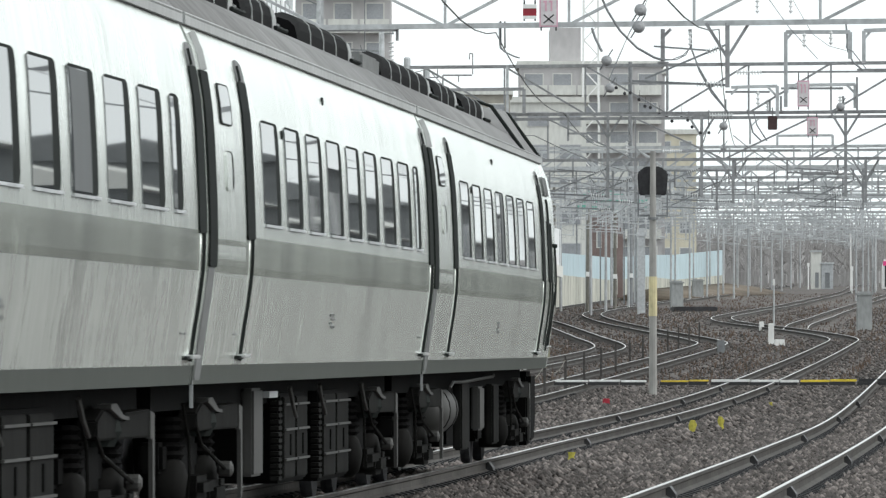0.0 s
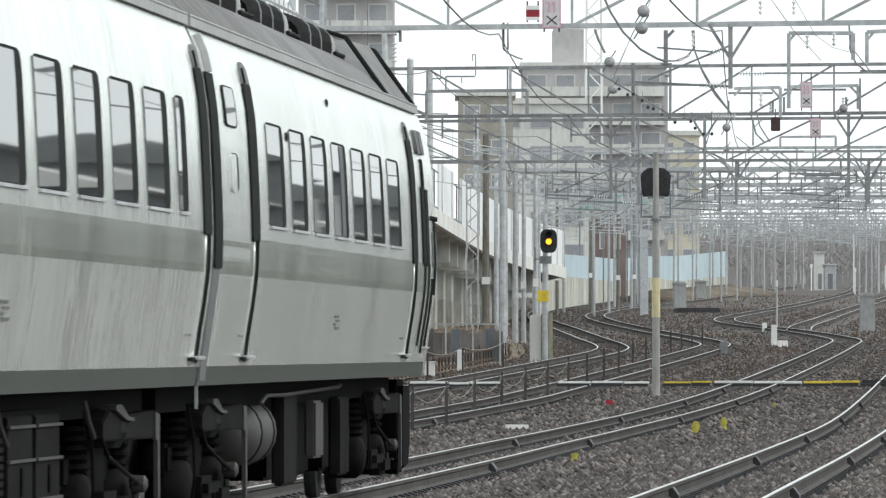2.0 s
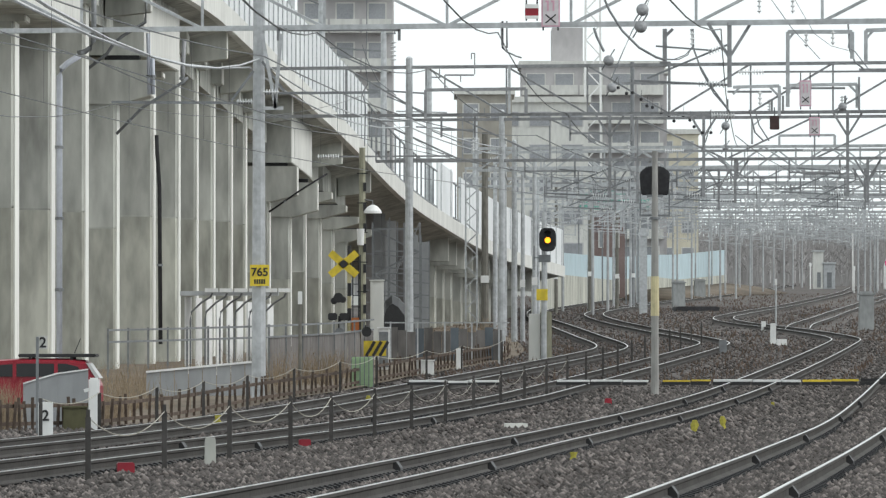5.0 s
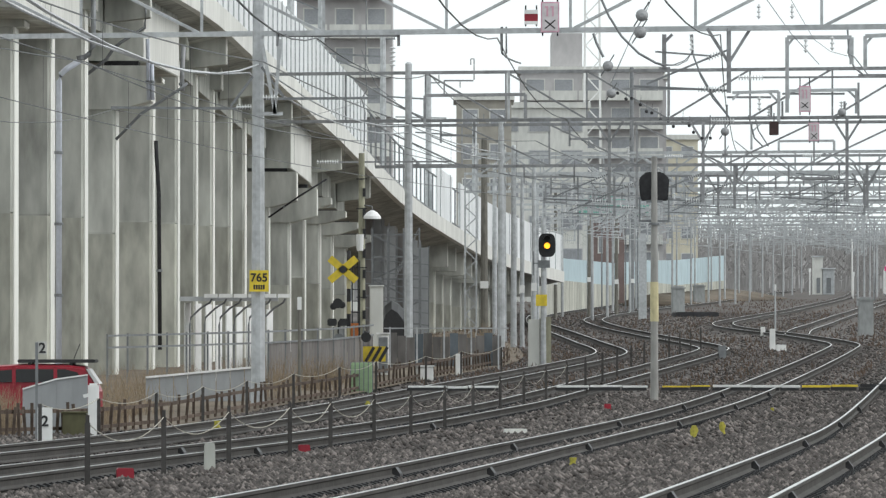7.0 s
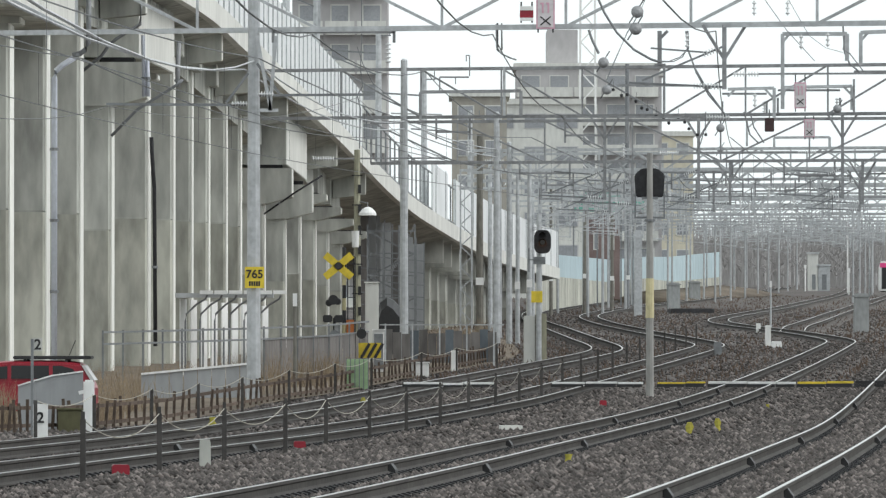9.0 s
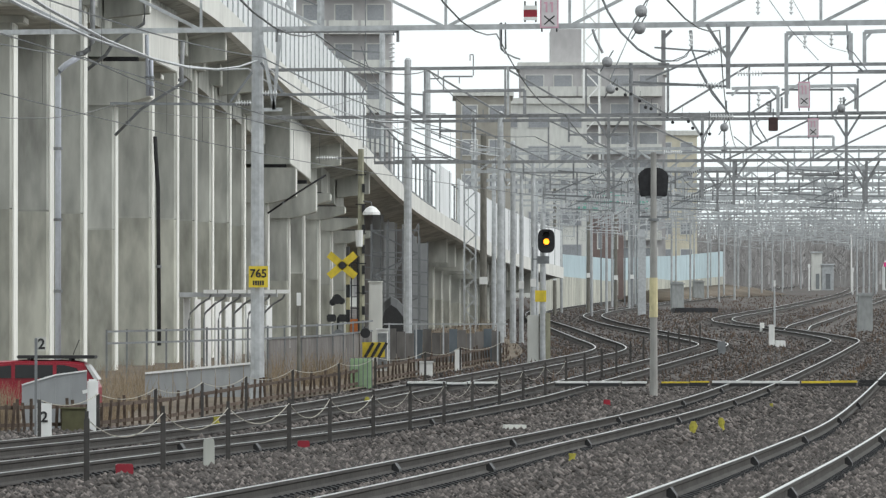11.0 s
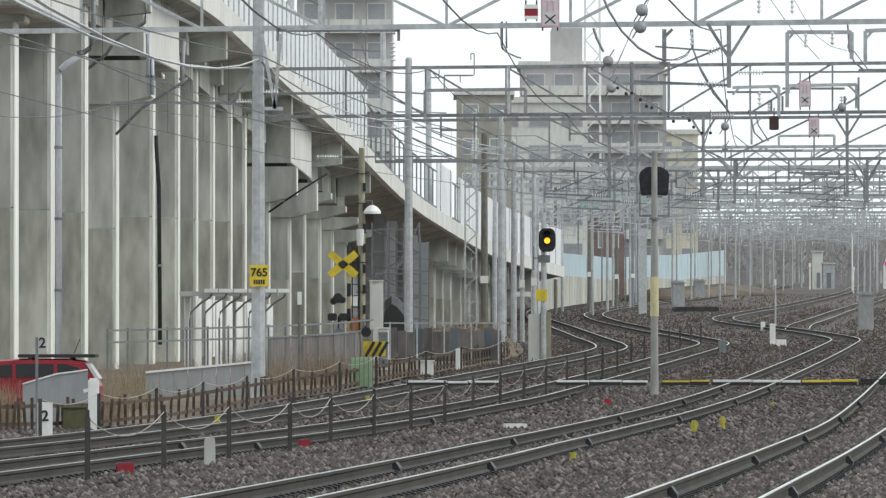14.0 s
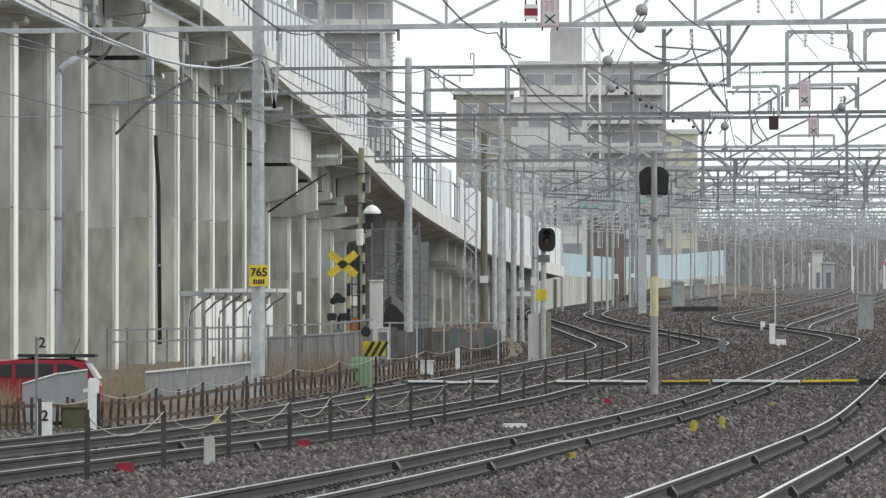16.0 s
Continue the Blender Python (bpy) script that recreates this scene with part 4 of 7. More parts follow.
GANTRY = "galvanised steel lattice gantry carrying the overhead line"
build_gantry(185, -24, 24, 8.873, 10.338, [-4.337], 2.878, 0.11, GANTRY + " with a numbered pole", phase=1.056, shift=-0.25, tracks="a", arm=7.284, pivot=0.08, frames=((-3.878, 2.836, 0.05),))
build_gantry(266, -6.0, 30, 9.199, 10.82, [-1.163], 2.708, 0.1, GANTRY, phase=2.699, steel=MID_STEEL, pivot=7.531, shift=0.6, post_r=0.15, frames=((9.469, 1.48, -0.7), (11.3, 2.071, -0.8), (13.797, 1.665, -1.4), (-0.075, 1.127, 0.5), (4.245, 2.066, 0.65)))
build_gantry(290, -2.5, 30, 8.239, 9.757, [2.141], 3.2, 0.1, GANTRY, post_r=0.14, steel=MID_STEEL, pivot=9.316, shift=0.9, frames=((8.09, 2.656, 0.4), (12.585, 1.839, 0.5), (2.983, 1.839, 0.4)))
FAR_POST = mat("dull_grey_steel_post", (0.40, 0.41, 0.42), 0.65, grain=3, vary=0.2)
FAR_D = [326, 358, 392, 428, 466, 505, 545, 588, 632, 678, 725, 775, 830, 890, 950, 1015, 1085, 1165]
for k, far in enumerate(FAR_D):
    left = curve_at(TRACK_C, far) - 3.2 if far < 420 else curve_at(TRACK_B, far) - 3.4
    right = curve_at(TRACK_D, far) + 9
    zb = rise(far) + 6.9
    inner = [left, right]
    if far > 480:
        inner += [curve_at(TRACK_D, far) - 4.5, left + 3.1]
    if far > 700:
        inner += [curve_at(TRACK_B, far) + 2.3, curve_at(TRACK_A, far) + 3.0]
    spans = [(left + 2.0 + 3.1 * i + 0.7 * math.sin(far + i), 1.6 + 0.5 * math.sin(2 * far + i), 0.35 + 0.2 * math.cos(far * i)) for i in range(6)]
    build_gantry(far, left - 1.5, right + 2, zb, zb + (1.2 if k % 2 else 0.9), inner, 2.6 + 0.4 * (k % 3), 0.11, GANTRY + " far down the yard", phase=0.3 * k % 2, tracks="abcde" if far > 390 else "abcd", shift=1.2 + 0.4 * math.sin(far), post_r=0.13 if far < 480 else 0.1, frames=spans, post_mat=GALV if far < 480 else FAR_POST)


def build_wires():
    """Contact and messenger wires with droppers over each track."""
    stations = [20, 70, 125, 185, 266, 290] + FAR_D
    for key, points in TRACKS.items():
        line = thing("overhead_wire", "dark contact wire hung from a messenger wire by droppers", "wire", kind="stuff")
        bm_c, bm_m, bm_d = BM(), BM(), BM()
        for a, b in zip(stations, stations[1:]):
            if key == "e" and a < 370 or key in "ad" and a < 185 or key == "c" and b > 850:
                continue
            n = 10
            pts = []
            for k in range(n + 1):
                t = k / n
                d = a + (b - a) * t
                x = curve_at(points, a) * (1 - t) + curve_at(points, b) * t
                sag = 0.85 - 0.3 * 4 * t * (1 - t)
                pts.append((x, d, rise(d) + 5.1, rise(d) + 5.15 + sag))
            for p, q in zip(pts, pts[1:]):
                bar(bm_c, (p[0], p[1], p[2]), (q[0], q[1], q[2]), 0.013, sides=4)
                bar(bm_m, (p[0], p[1], p[3]), (q[0], q[1], q[3]), 0.016, sides=4)
            for p in pts[1:-1]:
                bar(bm_d, (p[0], p[1], p[2]), (p[0], p[1], p[3]), 0.006, sides=4)
        part("contact_wire", bm_c, WIRE, line)
        part("messenger_wire", bm_m, WIRE, line)
        part("dropper", bm_d, WIRE, line)
    # feeders along the pole tops and the viaduct side
    for k, (pts, w) in enumerate((
            ([(60, -4.662, 5.159), (185, -4.337, 8.15), (266, -1.163, 9.065), (290, 2.141, 8.718), (392, 4.0, 10.2)], 0.045),
            ([(60, -6.383, 6.019), (185, -4.562, 7.951), (266, -1.163, 8.817), (290, 2.141, 8.447), (392, 3.4, 9.8)], 0.045),
            ([(60, -7.243, 4.557), (185, -7.745, 7.089), (266, -2.746, 9.866), (345, 1.385, 9.413)], 0.018),
            ([(60, -2.942, 6.019), (185, -2.971, 8.773), (262, -0.451, 10.64), (345, 2.992, 11.268)], 0.035),
            ([(60, -1.222, 6.277), (185, 1.273, 8.773), (262, 4.057, 9.175), (345, 7.568, 10.278)], 0.03),
            ([(60, 0.499, 6.277), (185, 6.511, 8.853), (262, 9.503, 9.175), (345, 13.009, 10.278)], 0.03))):
        feeder = thing("feeder_cable", "grey feeder cable sagging between the poles", "cable", group="feeder cables")
        bm = BM()
        run = []
        for (d, x, z), (e, u, v) in zip(pts, pts[1:]):
            for i in range(8):
                t = i / 8
                run.append((x + (u - x) * t, d + (e - d) * t, z + (v - z) * t - 0.55 * 4 * t * (1 - t) * (e - d) / 90))
        tube(bm, run, w, 5)
        part("cable", bm, GALV if k < 2 else WIRE, feeder)


build_wires()


def build_pole_arms():
    """Registration arms and pipes carried by the numbered pole."""
    d = 184.7
    x0 = -4.356
    for za, x1, label in ((7.107, -7.785, "long steel registration arm with white insulator on the pole"), (7.332, -1.589, "steel registration arm with white insulator on the pole")):
        arm = thing("registration_arm", label, "bracket", (x0, d, za))
        s = 1 if x1 > x0 else -1
        bm = BM()
        bar(bm, (0.15 * s, 0, 0), (x1 - x0, 0, 0.02), 0.06)
        part("tube", bm, GREY_STEEL, arm)
        bm = BM()
        insulator(bm, (0.12 * s, -0.05, 0.03), (0.5 * s, -0.05, 0.03), 6, 0.07)
        part("insulator", bm, PORCELAIN, arm)
        bm = BM()
        bar(bm, (0.1 * s, 0, 0.75), (0.62 * s, 0, 0.05), 0.06)
        part("stay", bm, GREY_STEEL, arm)
    for xa, za, xb, zb in ((0.1, 0.0, 0.42, -1.75), (0.55, 0.0, 0.4, -1.75), (0.1, -1.75, 0.6, -1.75)):
        bm = BM()
        bar(bm, (xa, 0, za + 1.4), (xb, 0, zb + 1.4), 0.08)
        part("frame_member", bm, GALV, arm)


build_pole_arms()


def build_section_rods():
    """Rods with insulators, jumper cables and the small fittings of the overhead line."""
    for xa, xb, z, d in [(8.532, 13.337, 9.343, 228), (8.107, 5.165, 9.0, 228), (8.409, 13.677, 8.841, 300), (8.877, 4.404, 8.437, 240), (-4.207, 0.301, 7.711, 262), (2.495, -1.806, 8.518, 300), (14.133, 18.133, 9.133, 310)]:
        rod = thing("span_rod", "grey steel span rod with a white insulator string", "rod", (xa, d, z), group="span rods")
        s = 1 if xb > xa else -1
        bm = BM()
        bar(bm, (0.7 * s, 0, 0), (xb - xa, 0, 0.02), 0.055)
        part("rod", bm, MID_STEEL, rod)
        bm = BM()
        insulator(bm, (0, 0, 0), (0.75 * s, 0, 0), 9, 0.085)
        part("insulator", bm, PORCELAIN, rod)
    def jumper(d, w, *pts):
        c = thing("jumper_cable", "dark hanging jumper cable of the overhead line", "cable", group="jumper cables")
        bm = BM()
        tube(bm, [(x, d, z) for x, z in pts], w, 6)
        part("cable", bm, GREY_STEEL, c)
    jumper(178, 0.06, (3.522, 9.49), (3.751, 8.979), (4.032, 8.533), (4.415, 8.15), (4.798, 7.933), (5.002, 7.869))
    jumper(178, 0.025, (5.002, 7.869), (5.308, 7.882), (5.512, 7.984), (5.64, 8.214))
    jumper(200, 0.045, (6.28, 9.457), (6.337, 8.984), (6.538, 8.411), (6.853, 7.837), (7.283, 7.335))
    jumper(176, 0.028, (4.643, 9.273), (4.491, 8.894), (4.214, 8.453), (3.962, 7.885), (3.734, 7.355))
    jumper(184, 0.04, (1.345, 8.971), (1.359, 8.443), (1.464, 8.285), (1.688, 8.18), (1.82, 8.14))
    jumper(184, 0.03, (1.477, 8.971), (1.49, 8.377))
    jumper(184, 0.02, (7.466, 9.762), (8.125, 8.839), (8.785, 8.114))
    jumper(184, 0.015, (8.125, 9.631), (8.653, 8.707), (9.048, 8.417), (9.444, 8.312))
    jumper(190, 0.07, (3.623, 9.082), (3.705, 8.837), (3.868, 8.51))
    jumper(190, 0.05, (9.752, 9.218), (9.793, 8.537), (9.915, 8.265), (10.161, 8.06))
    jumper(232, 0.035, (-2.262, 11.778), (-2.262, 10.613), (-2.295, 9.616), (-2.229, 9.117), (-2.395, 8.867), (-2.295, 8.451), (-2.328, 7.287))
    jumper(232, 0.03, (-2.395, 10.281), (-2.229, 9.782), (-1.929, 9.2), (-1.397, 8.784))
    jumper(262, 0.06, (10.161, 9.269), (10.349, 8.518), (10.63, 8.236))
    jumper(184, 0.05, (5.819, 8.815), (5.832, 8.393))
    jumper(200, 0.045, (6.353, 8.915), (6.511, 8.513), (6.855, 7.910), (7.199, 7.451))
    jumper(262, 0.05, (10.351, 9.290), (10.482, 8.763), (10.820, 8.237))
    jumper(190, 0.028, (5.259, 8.334), (5.559, 8.321), (5.831, 8.430), (6.008, 8.621))
    jumper(262, 0.04, (8.886, 9.271), (8.867, 8.763), (8.716, 8.237), (8.566, 7.899))
    jumper(184, 0.03, (9.487, 8.709), (9.447, 8.379), (9.605, 8.287), (9.909, 7.891))
    rng = random.Random(21)
    for x, z in [(7.293, 9.254), (8.063, 9.254), (8.376, 8.471), (8.989, 8.523), (5.741, 8.497), (7.306, 7.127)]:
        i = thing("hanging_insulator", "small white insulator string hanging in the overhead line", "insulator", (x, 182, z), group="hanging insulators")
        bm = BM()
        insulator(bm, (0, 0, -0.16), (0, 0, 0.18), 3, 0.05)
        part("string", bm, PORCELAIN, i)
    # anti-sag weights, small dark knobs along two slanting wires
    for k in range(14):
        x, z = 5.573 + 0.22 * k + rng.uniform(-0.05, 0.05), 9.536 - 0.1 * k + rng.uniform(-0.2, 0.2)
        b = thing("wire_weight", "small dark weight on an overhead wire", "weight", (x, 250, z), group="wire weights")
        bm = BM()
        lathe(bm, (0, 0, 0), [(-0.05, 0.02), (-0.03, 0.05), (0.03, 0.05), (0.05, 0.02)], "z", 8)
        part("weight", bm, DARK_STEEL, b)
        bm = BM()
        bar(bm, (0, 0, 0.04), (0.02, 0, 0.3), 0.012)
        part("link", bm, WIRE, b)


build_section_rods()


def build_hanger_frames():
    """Square steel frames and stubs hung on the gantries."""
    for d, w, m, runs in (
            (184.6, 0.085, GALV, (((8.06, 7.01), (8.06, 8.77), (9.57, 8.77), (9.57, 8.14)), ((8.22, 8.77), (8.06, 8.57)),)),
            (184.6, 0.085, GALV, (((9.89, 8.04), (9.89, 8.80), (10.80, 8.84)), ((10.06, 8.80), (9.89, 8.60)),)),
            (184.6, 0.1, MID_STEEL, (((5.18, 8.84), (5.18, 8.04)), ((5.37, 8.84), (5.18, 8.65)), ((5.06, 8.04), (5.32, 8.04)),)),
            (262, 0.1, GALV, (((9.62, 10.02), (11.16, 10.06), (11.16, 9.08)), ((10.82, 10.06), (11.16, 9.70)), ((9.62, 9.78), (9.88, 10.04)),)),
            (262, 0.1, GALV, (((11.48, 9.83), (11.48, 10.08), (13.75, 10.12), (13.75, 9.33)), ((13.45, 10.12), (13.75, 9.82)),)),
            (262, 0.07, MID_STEEL, (((7.51, 10.77), (7.51, 9.25)),)),
            (300, 0.08, GALV, (((11.74, 10.13), (11.74, 9.10)), ((12.09, 10.09), (11.77, 9.79)),)),
            (320, 0.09, GALV, (((13.63, 9.48), (13.63, 9.96), (15.88, 9.98), (15.88, 9.48)),)),
            (264, 0.1, MID_STEEL, (((-0.61, 9.01), (-0.61, 9.99), (2.76, 10.03), (2.76, 9.20)),)),
            (264, 0.09, GALV, (((2.20, 10.83), (2.20, 9.20)),)),
            (264, 0.05, MID_STEEL, (((0.04, 9.96), (0.04, 10.49), (1.02, 10.49)), ((0.93, 11.02), (0.93, 11.22), (1.04, 11.22), (1.04, 10.52)), ((0.57, 10.49), (0.57, 10.26)),)),
            (300, 0.08, GALV, (((-1.44, 7.51), (-1.44, 10.05)), ((-1.81, 10.35), (0.13, 10.30)),)),
            (184.6, 0.045, DARK_STEEL, (((1.38, 9.02), (1.38, 8.39)), ((1.48, 9.02), (1.48, 8.39)), ((1.38, 8.39), (1.48, 8.31)),)),
    ):
        f = thing("hanger_frame", "grey steel hanger frame of the overhead line", "frame", group="hanger frames")
        for run in runs:
            bm = BM()
            for e, ((xa, za), (xb, zb)) in enumerate(zip(run, run[1:])):
                thick = w * (1.0 if run is runs[0] else 0.7) * (1 + 0.06 * e)
                bar(bm, (xa, d, za), (xb, d, zb), thick)
            part("member", bm, m, f)


build_hanger_frames()


# ---- signals, crossing and small things ----
def text_on(parent, words, size, at, material, label=""):
    """Flat lettering that faces the camera."""
    cu = bpy.data.curves.new("lettering", "FONT")
    cu.body, cu.size, cu.align_x, cu.align_y, cu.extrude = words, size, "CENTER", "CENTER", 0.004
    cu.offset = 0.006
    cu.materials.append(material)
    ob = new("lettering", cu)
    ob.parent = parent
    ob.matrix_basis = pose(*at, 90, 0, 0)
    if label:
        tagged(ob, label)
    return ob


def plate(parent, name, x0, z0, x1, z1, y, material, thick=0.03, label=""):
    bm = BM()
    box(bm, x0, y, z0, x1, y + thick, z1)
    return part(name, bm, material, parent, label)


def build_pole_number():
    d = 185
    x, z = -4.312, 3.066
    sign = thing("pole_number_plate", "yellow plate with black number on the gantry pole", "sign", (x, d - 0.25, z))
    plate(sign, "plate", -0.225, -0.25, 0.225, 0.25, -0.03, YELLOW)
    text_on(sign, "765", 0.27, (0, -0.04, 0.07), BLACK)
    bm = BM()
    for k in range(5):
        box(bm, -0.13 + 0.055 * k, -0.036, -0.2, -0.09 + 0.055 * k, -0.03, -0.09)
    part("small_writing", bm, BLACK, sign)


MAST = mat("weathered_grey_mast", (0.34, 0.335, 0.32), 0.6, 0.1, grain=6, vary=0.25, streak=0.7)


def build_backed_signal():
    """The signal seen from behind."""
    d = 193
    s = thing("railway_signal", "dark backed railway signal on a grey mast with a yellow band", "signal", (5.174, d, ground_z(193)))
    top = 6.187 - ground_z(193)
    bm = BM()
    lathe(bm, (0, 0, 0), [(-0.1, 0.1), (top, 0.07)], "z", 12)
    part("mast", bm, MAST, s)
    bm = BM()
    lathe(bm, (0, 0, 0), [(2.147 - ground_z(193), 0.103), (3.116 - ground_z(193), 0.1)], "z", 12)
    part("yellow_band", bm, FADED_YELLOW, s, "faded cream-yellow band")
    hz = 5.108 - ground_z(193)
    bm = BM()
    w, h = 0.374, 0.553
    ring = [(-w * 0.9, hz), (w * 0.9, hz), (w, hz + h), (w * 0.5, hz + h * 1.28), (-w * 0.5, hz + h * 1.28), (-w, hz + h)]
    sweep(bm, [[(x, y, z) for x, z in ring] for y in (0.12, 0.42)])
    part("signal_head", bm, DARK_STEEL, s, bevel=0.03)
    bm = BM()
    for x in (-w * 0.95, w * 0.95):
        bar(bm, (x, 0.1, hz - 0.5), (x, 0.1, hz + 0.1), 0.04)
    bar(bm, (-w, 0.1, hz - 0.5), (w, 0.1, hz - 0.5), 0.05)
    bar(bm, (-0.2, 0, hz - 0.02), (0.2, 0, hz - 0.02), 0.06)
    part("ladder_stay", bm, GREY_STEEL, s)
    bm = BM()
    lathe(bm, (0, 0, hz - 0.6), [(0, 0.13), (0.06, 0.13)], "z", 10)
    part("clamp", bm, GREY_STEEL, s)
    bm = BM()
    for x in (-w * 0.8, w * 0.8):
        for z in (hz - 0.35, hz - 0.2):
            bar(bm, (x - 0.08, 0.1, z), (x + 0.08, 0.1, z), 0.02)
    part("rung", bm, GREY_STEEL, s)


AMBER = mat("lit_amber_lens", (0.9, 0.5, 0.05), 0.3, vary=0, bump=0, glow=(1.0, 0.34, 0.012, 2.2))
UNLIT = mat("unlit_lens", (0.03, 0.025, 0.02), 0.2, vary=0, bump=0)


def build_colour_signal():
    """The flashing amber signal; its lens turns about the upright axis."""
    d = 262
    s = thing("flashing_signal", "black colour light signal with a flashing amber lamp", "signal", (3.456, d, ground_z(262)))
    hz = 4.95 - ground_z(262)
    bm = BM()
    lathe(bm, (-0.12, 0.2, 0), [(-0.1, 0.1), (hz + 0.9, 0.07)], "z", 10)
    part("mast", bm, GALV, s)
    w, h = 0.282, 0.394
    bm = BM()
    sweep(bm, [[(math.copysign(abs(math.cos(a)) ** 0.6, math.cos(a)) * w, y, hz + math.copysign(abs(math.sin(a)) ** 0.6, math.sin(a)) * h) for a in [k * math.tau / 20 for k in range(20)]] for y in (-0.02, 0.12)])
    part("backboard", bm, DARK_STEEL, s)
    for z in (hz - 0.03, hz + 0.2):
        bm = BM()
        sweep(bm, [[(math.cos(a) * r, y, z + math.sin(a) * r) for a in [math.pi * k / 12 for k in range(13)] + [math.pi * (12 - k) / 12 for k in range(13)]] for y, r in ((-0.28, 0.12), (-0.02, 0.13))], closed=False)
        part("hood", bm, BLACK, s)
    bm = BM()
    lathe(bm, (0, 0, 0), [(-0.03, 0.085), (-0.012, 0.098)], "y", 20)
    lens = part("lens", bm, [AMBER, UNLIT], s, "amber signal lens", at=Matrix.Translation((0.0, -0.16, hz - 0.02)))
    bm = BM()
    lathe(bm, (0, 0, 0), [(-0.008, 0.105), (0.02, 0.105), (0.04, 0.08)], "y", 20)
    part("lens_back", bm, UNLIT, lens)
    bm = BM()
    box(bm, -0.3, 0.1, hz - 0.75, 0.1, 0.3, hz - 0.5)
    bar(bm, (-0.45, 0.1, hz - 1.0), (-0.45, 0.1, hz - 0.2), 0.04)
    bar(bm, (-0.45, 0.1, hz - 0.6), (0.1, 0.1, hz - 0.6), 0.04)
    part("bracket", bm, GREY_STEEL, s)
    pl = 3.109 - ground_z(262)
    plate(s, "yellow_plate", -0.37, pl - 0.18, 0.0, pl + 0.2, 0.05, YELLOW)
    cab = 0.912 - ground_z(262)
    for x0, x1, t in ((-0.62, -0.24, 2.489), (-0.22, 0.14, 2.564)):
        bm = BM()
        box(bm, x0, 0.3, 0, x1, 0.9, t - ground_z(262))
        part("equipment_cabinet", bm, PALE_CONCRETE if x0 < -0.3 else CREAM_STEEL, s, bevel=0.02)
    return lens


CREAM_STEEL = mat("weathered_cream_steel", (0.34, 0.33, 0.24), 0.6, vary=0.3, streak=0.7)


def build_crossing_boards():
    """Painted planks across the tracks, a pale top board over a dark one."""
    d, z = 195.5, rise(195.5) + 0.06
    row = thing("crossing_edge_boards", "row of white, black and yellow boards across the tracks", "kerb")
    rng = random.Random(2)
    for x0, x1, top, tall in (
            (-0.869, 1.429, "white", 0.05), (2.816, 5.100, "white", 0.05), (5.437, 6.642, "yellow", 0.04),
            (6.698, 8.883, "white", 0.06), (8.911, 10.313, "yellow", 0.055), (10.341, 11.153, "black", 0.08)):
        x, k = x0, 0
        while x < x1 - 0.12:
            w = min(rng.uniform(0.5, 1.0), x1 - x)
            drop = rng.uniform(-0.012, 0.012) - (0.02 if x < 2 else 0.0)
            bm = BM()
            box(bm, x, d + 0.02, z + drop, x + w - 0.02, d + 0.3, z + tall + drop)
            part("board", bm, {"white": WHITE, "yellow": YELLOW, "black": BLACK}[top] if k % 4 != 3 or top != "white" else BLACK, row, bevel=0.008)
            bm = BM()
            box(bm, x - 0.03, d - 0.02, z - 0.08, x + w - 0.06, d + 0.16, z - 0.004 + drop)
            part("board", bm, BLACK, row)
            x += w
            k += 1


